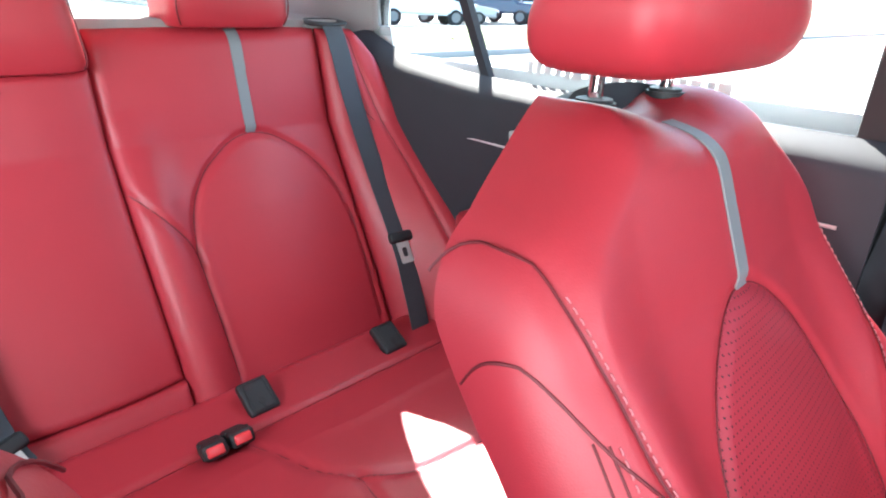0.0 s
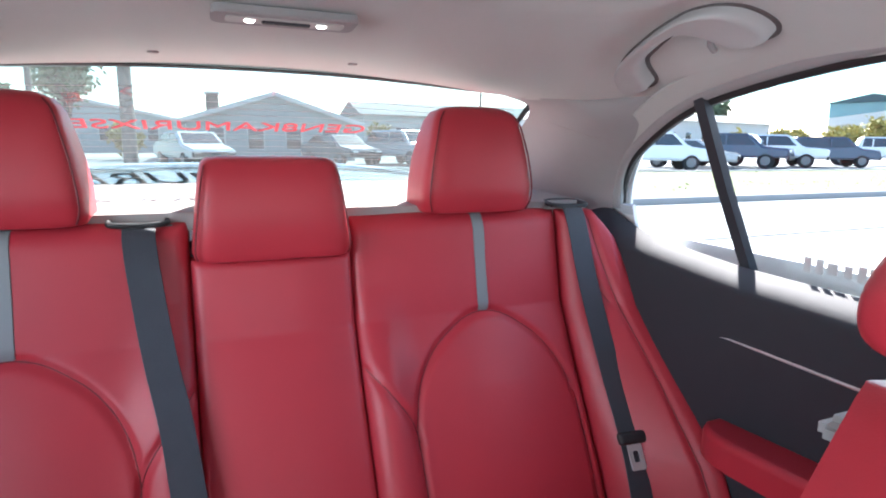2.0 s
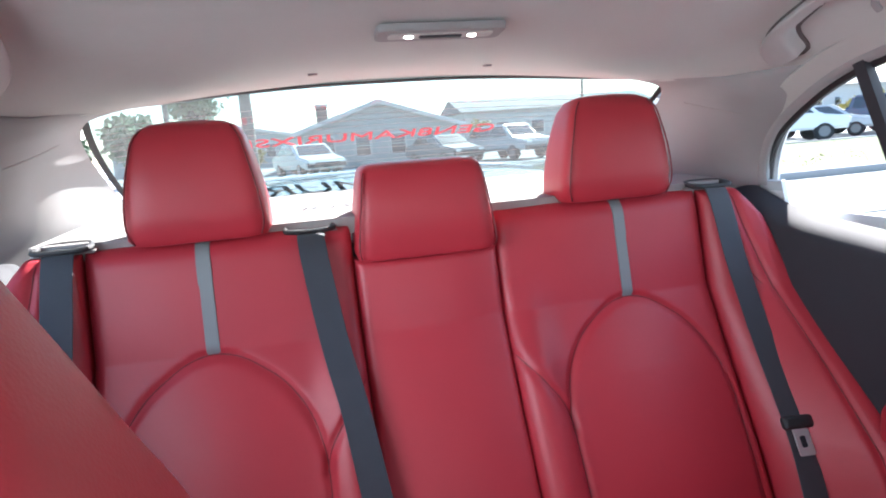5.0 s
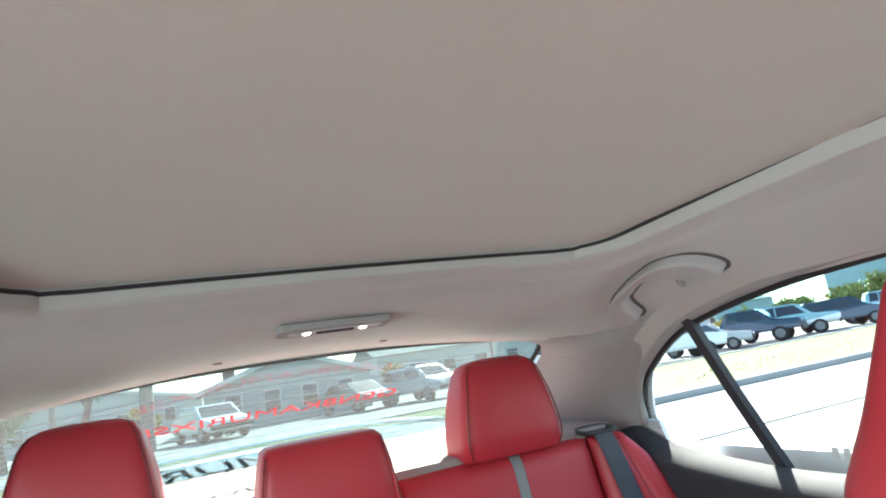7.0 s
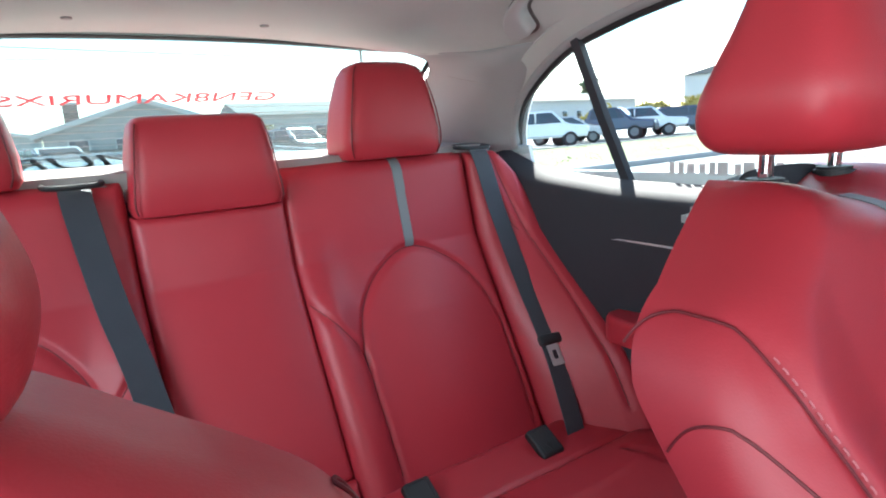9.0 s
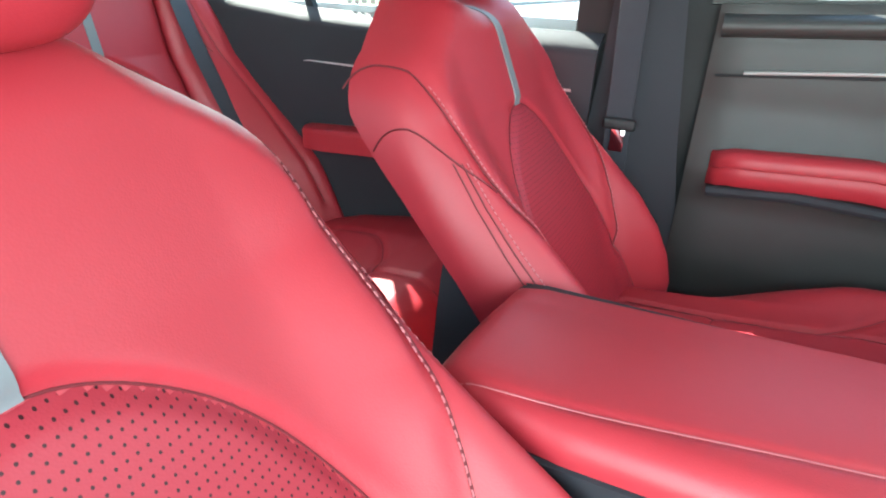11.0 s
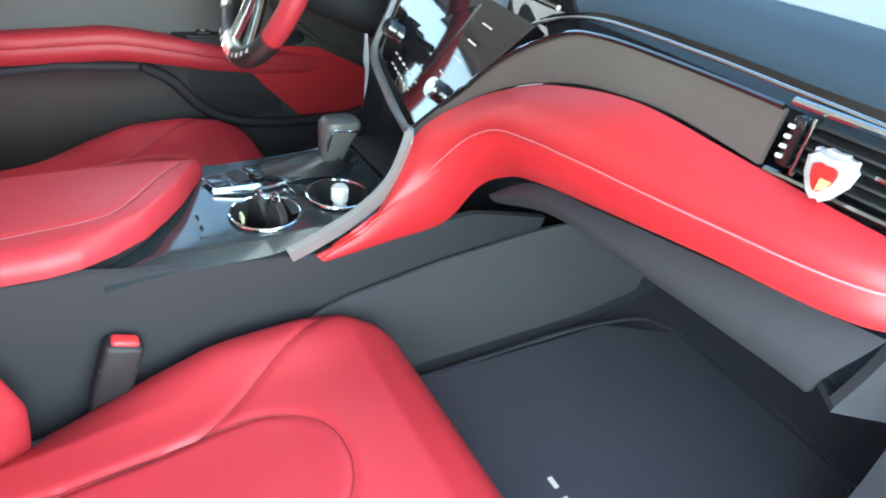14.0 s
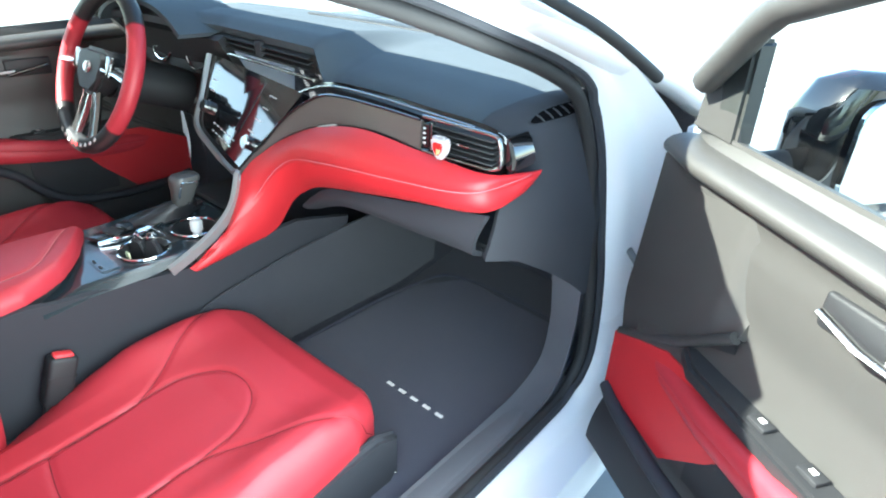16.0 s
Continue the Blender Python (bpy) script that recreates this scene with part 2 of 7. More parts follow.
def cyl(r, h, at=(0, 0, 0), n=24, turn=None, r2=None, bevel=0.0):
    bm = bmesh.new()
    bmesh.ops.create_cone(bm, cap_ends=True, segments=n, radius1=r, radius2=r if r2 is None else r2, depth=h)
    if bevel:
        bmesh.ops.bevel(bm, geom=[e for e in bm.edges if len(e.link_faces) == 2 and abs(e.calc_face_angle(0)) > 1.0], offset=bevel, segments=2, affect="EDGES")
    bmesh.ops.transform(bm, matrix=Matrix.Translation(at) @ (turn if turn else Matrix()), verts=bm.verts)
    return bm


def loft(rings, caps=True, closed=True):
    """Join rings of equal length into a skin."""
    n = len(rings[0])
    v = [p for r in rings for p in r]
    f = []
    for i in range(len(rings) - 1):
        for j in range(n if closed else n - 1):
            a, b = i * n + j, i * n + (j + 1) % n
            f.append((a, b, b + n, a + n))
    if caps and closed:
        f.append(tuple(range(n - 1, -1, -1)))
        f.append(tuple((len(rings) - 1) * n + j for j in range(n)))
    return v, f


def frames_along(path):
    P = [np.array(p, float) for p in path]
    T = [P[min(i + 1, len(P) - 1)] - P[max(i - 1, 0)] for i in range(len(P))]
    T = [t / (np.linalg.norm(t) + 1e-12) for t in T]
    up = np.array([0, 0, 1.0]) if abs(T[0][2]) < 0.9 else np.array([0, 1.0, 0])
    out = []
    for p, t in zip(P, T):
        s = np.cross(t, up)
        s /= np.linalg.norm(s) + 1e-12
        up = np.cross(s, t)
        out.append((p, t, s, up))
    return out


def tube(path, r, n=8, closed=False, flat=1.0):
    rings = []
    fr = frames_along(path)
    for i, (p, t, s, u) in enumerate(fr):
        rad = r(i / max(len(fr) - 1, 1)) if callable(r) else r
        rings.append([p + rad * (math.cos(a) * s + flat * math.sin(a) * u) for a in np.linspace(0, 2 * math.pi, n, endpoint=False)])
    if closed:
        rings.append(rings[0])
        return loft(rings, caps=False)
    return loft(rings)


def ribbon(path, side, width, thick):
    """A flat strap along a path; side is the way across it, one for all or one for each point."""
    rings = []
    P = [np.array(p, float) for p in path]
    for i, p in enumerate(P):
        t = P[min(i + 1, len(P) - 1)] - P[max(i - 1, 0)]
        s = np.array(side[i] if isinstance(side[0], (tuple, list, np.ndarray)) else side, float)
        s = s - t * (s @ t) / (t @ t)
        s /= np.linalg.norm(s)
        nrm = np.cross(t, s)
        nrm /= np.linalg.norm(nrm)
        w, h = width / 2, thick / 2
        rings.append([p + s * a * w + nrm * b * h for a, b in ((-1, -0.4), (-0.97, -1), (0.97, -1), (1, -0.4), (1, 0.4), (0.97, 1), (-0.97, 1), (-1, 0.4))])
    return loft(rings)


def prism(poly, axis, lo, hi, bevel=0.002, seg=2):
    """A polygon of (a, b) pushed along x, y or z from lo to hi."""
    bm = bmesh.new()
    put = {"x": lambda a, b, c: (c, a, b), "y": lambda a, b, c: (a, c, b), "z": lambda a, b, c: (a, b, c)}[axis]
    vs = [bm.verts.new(put(a, b, lo)) for a, b in poly]
    f = bm.faces.new(vs)
    r = bmesh.ops.extrude_face_region(bm, geom=[f])
    d = {"x": (hi - lo, 0, 0), "y": (0, hi - lo, 0), "z": (0, 0, hi - lo)}[axis]
    bmesh.ops.translate(bm, vec=d, verts=[g for g in r["geom"] if isinstance(g, bmesh.types.BMVert)])
    if bevel:
        bmesh.ops.bevel(bm, geom=[e for e in bm.edges if e.calc_face_angle(0) > 0.6], offset=bevel, segments=seg, affect="EDGES", clamp_overlap=True)
    return bm


def sheet(f, us, vs, thick=0.0, flip=False):
    """A surface f(u, v) over the given steps; thick adds a back skin along the normals, and rims."""
    nu, nv = len(us), len(vs)
    P = np.array([[f(u, v) for u in us] for v in vs], float)
    du, dv = np.gradient(P, axis=1), np.gradient(P, axis=0)
    N = np.cross(du, dv)
    N /= np.linalg.norm(N, axis=2, keepdims=True) + 1e-12
    if flip:
        N = -N
    verts = [tuple(p) for p in P.reshape(-1, 3)]
    uv = [(u, v) for v in vs for u in us]
    quads = [(j * nu + i, j * nu + i + 1, (j + 1) * nu + i + 1, (j + 1) * nu + i) for j in range(nv - 1) for i in range(nu - 1)]
    if flip:
        quads = [q[::-1] for q in quads]
    faces = list(quads)
    if thick:
        off = len(verts)
        verts += [tuple(p) for p in (P - N * thick).reshape(-1, 3)]
        uv += uv
        faces += [tuple(off + a for a in q[::-1]) for q in quads]
        rim = [i for i in range(nu)] + [j * nu + nu - 1 for j in range(1, nv)] + [(nv - 1) * nu + i for i in range(nu - 2, -1, -1)] + [j * nu for j in range(nv - 2, 0, -1)]
        for a, b in zip(rim, rim[1:] + rim[:1]):
            faces.append((b, a, off + a, off + b) if not flip else (a, b, off + b, off + a))
    return verts, faces, uv


def dist_to(px, pz, line):
    """Distance of arrays of points to a polyline in the plane."""
    d = np.full(px.shape, 9.0)
    for (ax, az), (bx, bz) in zip(line[:-1], line[1:]):
        vx, vz = bx - ax, bz - az
        t = np.clip(((px - ax) * vx + (pz - az) * vz) / (vx * vx + vz * vz + 1e-12), 0, 1)
        d = np.minimum(d, np.hypot(px - ax - t * vx, pz - az - t * vz))
    return d


def inside(px, pz, poly):
    r = np.zeros(px.shape, bool)
    k = len(poly)
    for i in range(k):
        (ax, az), (bx, bz) = poly[i], poly[(i + 1) % k]
        c = ((az > pz) != (bz > pz)) & (px < (bx - ax) * (pz - az) / (bz - az + 1e-12) + ax)
        r ^= c
    return r


class Pad:
    """An upholstered pad: a relief over a plane outline with rolled edges and sunk seams. way 'y': faces forward over (x, z); way 'z': faces up over (x, y)."""

    def __init__(self, way, lo, hi, b0, b1, relief, thick, roll=0.025, seams=(), depth=0.006, wide=0.008, na=90, nb=90, warp=None):
        self.warp = warp
        self.way, self.lo, self.hi, self.b0, self.b1 = way, lo, hi, b0, b1
        self.relief, self.thick, self.roll, self.seams, self.depth, self.wide = relief, thick, roll, [smooth_line(s, 40) for s in seams], depth, wide
        ease = lambda n: np.concatenate(([0, .002, .006, .013, .022, .034, .05], np.linspace(.07, .93, n), [.95, .966, .978, .987, .994, .998, 1]))
        self.A, self.B = ease(na), ease(nb)

    def height(self, a, b):
        a, b = np.asarray(a, float), np.asarray(b, float)
        h = self.relief(a, b)
        for s in self.seams:
            h = h - self.depth * np.exp(-(dist_to(a, b, s) / self.wide) ** 2)
        e = np.minimum(np.minimum(a - self.lo(b), self.hi(b) - a), np.minimum(b - self.b0, self.b1 - b))
        t = np.clip((self.roll - e) / self.roll, 0, 1)
        return h - self.roll * (1 - np.sqrt(np.maximum(1 - t * t, 0)))

    def at(self, a, b, lift=0.0):
        h = self.height(a, b) + lift
        p = np.stack(np.broadcast_arrays(a, h, b) if self.way == "y" else np.broadcast_arrays(a, b, h), axis=-1).astype(float)
        return self.warp(p) if self.warp else p

    def line(self, pts, n=40, lift=0.0):
        L = np.array(smooth_line(pts, n))
        return self.at(L[:, 0], L[:, 1], lift)

    def build(self, name, parent, material, regions=(), label=""):
        """regions: (name, polygon, material, label) of panels that are meshes of their own."""
        nb, na = len(self.B), len(self.A)
        b = self.b0 + (self.b1 - self.b0) * self.B
        bb = np.repeat(b[:, None], na, 1)
        aa = self.lo(bb) + (self.hi(bb) - self.lo(bb)) * self.A[None, :]
        P = self.at(aa, bb)
        k = 1 if self.way == "y" else 2
        Q = P.copy()
        Q[..., k] = self.relief(aa, bb) - (self.thick(aa, bb) if callable(self.thick) else self.thick)
        verts = np.concatenate((P.reshape(-1, 3), Q.reshape(-1, 3)))
        uv = np.concatenate([np.stack((aa, bb), -1).reshape(-1, 2)] * 2)
        i = np.arange(nb * na).reshape(nb, na)
        quads = np.stack((i[:-1, :-1], i[:-1, 1:], i[1:, 1:], i[1:, :-1]), -1).reshape(-1, 4)
        ca, cb = aa.reshape(-1)[quads].mean(1), bb.reshape(-1)[quads].mean(1)
        taken = np.zeros(len(quads), bool)
        sets = []
        for rn, poly, rm, rl in regions:
            hit = inside(ca, cb, poly) & ~taken
            taken |= hit
            sets.append((rn, quads[hit], rm, rl))
        rim = np.concatenate((i[0, :], i[1:, -1], i[-1, -2::-1], i[-2:0:-1, 0]))
        off = nb * na
        skirt = np.stack((np.roll(rim, -1), rim, rim + off, np.roll(rim, -1) + off), -1)
        back = (quads + off)[:, ::-1]
        if self.way == "y":
            quads, skirt, back = quads[:, ::-1], skirt[:, ::-1], back[:, ::-1]
            sets = [(s[0], s[1][:, ::-1], s[2], s[3]) for s in sets]
        body = np.concatenate((quads[~taken], skirt, back))
        made = []
        for rn, q, rm, rl in [(name, body, material, label)] + sets:
            used, inv = np.unique(q, return_inverse=True)
            made.append(part(rn, (verts[used].tolist(), inv.reshape(-1, 4).tolist()), rm, parent, rl, uvs=uv[used], angle=60))
        return made


def seam_tube(pad, pts, parent, r=0.0011, mat=None, lift=0.0005, n=50, name="seam"):
    return part(name, tube([tuple(p) for p in pad.line(pts, n, lift)], r, 6), mat or RED_SEAM, parent)


def stitches(pad, pts, parent, gap=0.008, length=0.005, r=0.0008, lift=0.001, name="stitching"):
    """A row of thread stitches along a line of a pad, one mesh."""
    L = np.array(smooth_line(pts, 120))
    P = pad.at(L[:, 0], L[:, 1], lift)
    return stitch_row(P, parent, gap, length, r, (0, 1, 0) if pad.way == "y" else (0, 0, 1), name)


def stitch_row(P, parent, gap=0.008, length=0.005, r=0.0008, up=(0, 1, 0), name="stitching"):
    """Thread stitches along points in space, one mesh."""
    P, up = np.array(P, float), np.array(up, float) * 0.0006
    d = np.concatenate(([0], np.cumsum(np.linalg.norm(np.diff(P, axis=0), axis=1))))
    V, F = [], []
    for s in np.arange(0, d[-1] - length, gap):
        a, b = [np.array([np.interp(q, d, P[:, k]) for k in range(3)]) for q in (s, s + length)]
        v, f = tube([a, (a + b) / 2 + up, b], r, 5)
        o = len(V)
        V += v
        F += [tuple(o + i for i in q) for q in f]
    return part(name, (V, F), THREAD, parent)


def rounded(w, h, r, n=6):
    """A rounded rectangle of half sizes w, h about the origin."""
    out = []
    for cx, cy, a0 in ((w - r, h - r, 0), (-w + r, h - r, 90), (-w + r, -h + r, 180), (w - r, -h + r, 270)):
        for i in range(n + 1):
            a = radians(a0 + 90 * i / n)
            out.append((cx + r * math.cos(a), cy + r * math.sin(a)))
    return out


def pillow(rings_spec, n=48, power=4.0):
    """Stacked superellipse rings: (z, cx, cy, half width, half depth)."""
    rings = []
    for z, cx, cy, w, d in rings_spec:
        r = []
        for a in np.linspace(0, 2 * math.pi, n, endpoint=False):
            c, s = math.cos(a), math.sin(a)
            r.append((cx + w * math.copysign(abs(c) ** (2 / power), c), cy + d * math.copysign(abs(s) ** (2 / power), s), z))
        rings.append(r)
    return loft(rings)


# ---- rear seat ----
rear_seat = thing("rear_seat", "red leather rear bench seat with dark seams and grey stripes", "car seat")
REAR_Y = [(0.33, 0.285), (0.40, 0.246), (0.5, 0.198), (0.6, 0.143), (0.7, 0.088), (0.8, 0.036), (0.9, 0.014), (0.96, 0.002), (0.99, -0.012)]


def rear_profile(z):
    return interp(z, REAR_Y)


def flat(v):
    return lambda b: np.full(np.shape(b), v, float)


def rear_side(sx):
    """One outer seat of the bench; sx -1 is the driver's side."""
    c = 0.388 * sx
    lo, hi = (-0.580, -0.1343) if sx < 0 else (0.1343, 0.580)
    arch_half = [(0, 0.0), (0.008, 0.04), (0.03, 0.078), (0.06, 0.115), (0.11, 0.15), (0.17, 0.168), (0.25, 0.17), (0.385, 0.166)]
    top = 0.797
    a_in = [(c - sx * w, top - d) for d, w in arch_half]
    a_out = [(c + sx * min(w, 0.186), top - d) for d, w in arch_half]
    arch = a_in[::-1] + a_out[1:]
    bol = [(c + sx * -0.248, 0.725), (c + sx * -0.215, 0.69), (c + sx * -0.18, 0.64), (c + sx * -0.168, 0.60)]
    stripe_l = [(c - 0.012, 0.984), (c - 0.012, 0.90), (c - 0.009, 0.80)]
    stripe_r = [(c + 0.012, 0.984), (c + 0.012, 0.90), (c + 0.009, 0.80)]

    def relief(x, z):
        u = (x - c) * sx
        d = top - z
        w = interp(d, arch_half)
        y = rear_profile(z) + 0.010 * np.cos(np.clip(u / 0.22, -1, 1) * math.pi / 2)
        y = y + 0.030 * np.exp(-((u + 0.215) / 0.045) ** 2) * np.clip((0.86 - z) / 0.15, 0, 1)
        y = y + 0.012 * np.clip(1 - (np.abs(u) / np.maximum(w, 0.02)) ** 2, 0, 1) * np.clip(d / 0.12, 0, 1)
        return y

    pad = Pad("y", flat(lo), flat(hi), 0.35, 0.99, relief, 0.10, 0.022, seams=[arch, bol], depth=0.007, wide=0.007, na=110, nb=130)
    back = pad.build("backrest", rear_seat, RED, [("backrest_insert", arch, RED, ""), ("stripe", [(c - 0.0125, 0.99), (c + 0.0125, 0.99), (c + 0.0095, 0.798), (c - 0.0095, 0.798)], STRIPE, "grey leather stripe")])[0]
    for ln in (arch, bol):
        seam_tube(pad, ln, back, n=90)
    part("stripe", ribbon([tuple(p) for p in pad.line([(c, 0.981), (c, 0.94), (c, 0.87), (c, 0.80)], 20, 0.0012)], (1, 0, 0), 0.022, 0.002), STRIPE, back, "grey leather stripe")
    # outer wing between the belt slot and the door
    wl, wh = (-0.725, -0.582) if sx < 0 else (0.582, 0.725)
    s1 = [(sx * 0.640, 0.975), (sx * 0.655, 0.88), (sx * 0.680, 0.72), (sx * 0.690, 0.60), (sx * 0.695, 0.45)]
    s2 = [(sx * 0.625, 0.975), (sx * 0.628, 0.90), (sx * 0.64, 0.83), (sx * 0.655, 0.80)]

    def wing(x, z):
        u = np.abs(x) - 0.58
        return rear_profile(z) + 0.012 + np.clip(u, 0, 1) * (0.25 + 1.1 * np.clip((0.95 - z) / 0.4, 0, 1)) - 0.35 * np.clip(u - 0.10, 0, 1)

    top_edge = lambda b: np.interp(b, [0.40, 0.80, 0.93, 0.99], [0.725, 0.725, 0.70, 0.655])
    wp = Pad("y", (lambda b: -top_edge(b)) if sx < 0 else flat(0.582), flat(-0.582) if sx < 0 else top_edge, 0.35, 0.985, wing, 0.12, 0.022, seams=[s1, s2], depth=0.005, wide=0.006, na=40, nb=90)
    w = wp.build("side_bolster", rear_seat, RED)[0]
    seam_tube(wp, s1, w)
    seam_tube(wp, s2, w)
    # headrest
    h = 0.386 * sx
    spec = []
    for z, hw, y0, y1 in ((0.988, 0.090, 0.014, -0.082), (0.991, 0.108, 0.030, -0.100), (1.002, 0.1155, 0.038, -0.108), (1.04, 0.1145, 0.041, -0.106), (1.09, 0.107, 0.037, -0.100), (1.13, 0.098, 0.031, -0.090), (1.162, 0.089, 0.022, -0.078), (1.180, 0.077, 0.010, -0.064), (1.188, 0.058, -0.004, -0.046), (1.191, 0.03, -0.018, -0.034)):
        spec.append((z, h, (y0 + y1) / 2, hw, (y0 - y1) / 2))
    hr = part("headrest", pillow(spec, 64, 5.5), RED, rear_seat)
    for s in (-1, 1):
        path = [(h + s * 0.100, 0.0265, 0.994), (h + s * 0.1065, 0.0335, 1.015), (h + s * 0.1060, 0.0360, 1.045), (h + s * 0.0995, 0.0325, 1.09), (h + s * 0.0905, 0.0265, 1.13), (h + s * 0.082, 0.0180, 1.162), (h + s * 0.070, 0.0065, 1.179)]
        part("seam", tube(smooth_line(path, 30), 0.0016, 6), RED_SEAM, hr)
    part("headrest_post", tube([(h - 0.05, -0.04, 0.95), (h - 0.05, -0.04, 1.0)], 0.006, 10), CHROME, hr)
    part("headrest_post", tube([(h + 0.05, -0.04, 0.95), (h + 0.05, -0.04, 1.0)], 0.006, 10), CHROME, hr)


for side in (-1, 1):
    rear_side(side)
# middle: fold-down armrest panel, its headrest and the tray piece below
mid = Pad("y", flat(-0.1335), flat(0.1335), 0.435, 0.925, lambda x, z: rear_profile(z) + 0.018 - 0.9 * np.clip(np.abs(x) - 0.02, 0, 1) ** 2, 0.08, 0.014, na=40, nb=70)
mid.build("armrest", rear_seat, RED, label="folded-up centre armrest in plain red leather")
low = Pad("y", flat(-0.1335), flat(0.1335), 0.35, 0.433, lambda x, z: rear_profile(z) + 0.018 + 0 * x, 0.08, 0.012, na=30, nb=10)
low.build("armrest_base", rear_seat, RED)
spec = []
for z, hw, y0, y1 in ((0.922, 0.112, 0.030, -0.10), (0.926, 0.127, 0.044, -0.125), (0.94, 0.131, 0.050, -0.14), (1.02, 0.122, 0.046, -0.125), (1.06, 0.116, 0.039, -0.105), (1.083, 0.111, 0.030, -0.088), (1.092, 0.102, 0.018, -0.075), (1.095, 0.08, 0.0, -0.05)):
    spec.append((z, 0.0, (y0 + y1) / 2, hw, (y0 - y1) / 2))
chr_ = part("headrest", pillow(spec, 64, 7), RED, rear_seat)
for s in (-1, 1):
    part("seam", tube(smooth_line([(s * 0.1215, 0.0405, 0.930), (s * 0.1245, 0.0465, 0.95), (s * 0.116, 0.0425, 1.02), (s * 0.110, 0.0355, 1.06), (s * 0.105, 0.0265, 1.081)], 24), 0.0016, 6), RED_SEAM, chr_)
# cushion
CZ = [(0.26, 0.412), (0.34, 0.405), (0.385, 0.402), (0.41, 0.412), (0.50, 0.442), (0.62, 0.462), (0.72, 0.470), (0.79, 0.462), (0.83, 0.44), (0.86, 0.40)]


def cushion_relief(x, y):
    z = interp(y, CZ)
    for s in (-1, 1):
        u = np.abs(x - s * 0.40)
        z = z - 0.016 * np.exp(-(u / 0.17) ** 4) * np.clip((y - 0.40) / 0.12, 0, 1) * np.clip((0.80 - y) / 0.1, 0, 1)
    return z


c_seams = [[(-0.70, 0.395), (-0.3, 0.39), (0, 0.388), (0.3, 0.39), (0.70, 0.395)]]
for s in (-1, 1):
    c_seams += [[(s * 0.15, 0.43), (s * 0.16, 0.50), (s * 0.175, 0.57), (s * 0.21, 0.62), (s * 0.27, 0.66), (s * 0.34, 0.675), (s * 0.43, 0.685), (s * 0.50, 0.67), (s * 0.58, 0.60), (s * 0.60, 0.45)], [(s * 0.21, 0.62), (s * 0.195, 0.72), (s * 0.19, 0.85)], [(s * 0.43, 0.685), (s * 0.43, 0.78), (s * 0.43, 0.86)]]
cpad = Pad("z", flat(-0.715), flat(0.715), 0.255, 0.865, cushion_relief, 0.16, 0.03, seams=c_seams, depth=0.006, wide=0.007, na=150, nb=110)
cush = cpad.build("seat_cushion", rear_seat, RED)[0]
for ln in c_seams:
    seam_tube(cpad, ln, cush, n=80)

# plastic flaps over the child-seat anchors
for sx in (-1, 1):
    for x in (-0.212, -0.497):
        t = Matrix.Translation((sx * -x, 0.335, 0.422)) @ Matrix.Rotation(radians(-30), 4, "X")
        flap = tagged(part("anchor_cover", box((0.054, 0.064, 0.018), (0, 0, -0.005), 0.005, 3, None), BLACK), "black plastic child seat anchor cover on the bench", "anchor cover", "anchor covers")
        flap.matrix_world = t
        part("cover_rim", tube([(a * 0.9, b, 0.0045) for a, b in rounded(0.021, 0.026, 0.004, 3)], 0.0011, 5, closed=True), BLACK, flap)
        part("keyhole", cyl(0.006, 0.003, (0, 0.012, 0.004), 16), RUBBER, flap)
        part("keyhole_slot", box((0.006, 0.012, 0.003), (0, 0.020, 0.004), 0.001), RUBBER, flap)


# ---- seat belts ----
def buckle(name_label, m, group):
    b = tagged(part("belt_buckle", box((0.036, 0.024, 0.075), (0, 0, 0.0), 0.006, 3), BLACK), name_label, "seat belt buckle", group)
    part("release_button", box((0.025, 0.015, 0.008), (0, 0.0, 0.0375), 0.003, 3), shader("red_button", (0.75, 0.05, 0.06), rough=0.35), b, "red release button")
    part("stalk", box((0.028, 0.012, 0.07), (0, 0, -0.065), 0.003), BLACK, b)
    part("parting_line", box((0.0365, 0.0245, 0.0012), (0, 0, 0.008), 0.0004), RUBBER, b)
    b.matrix_world = m
    return b


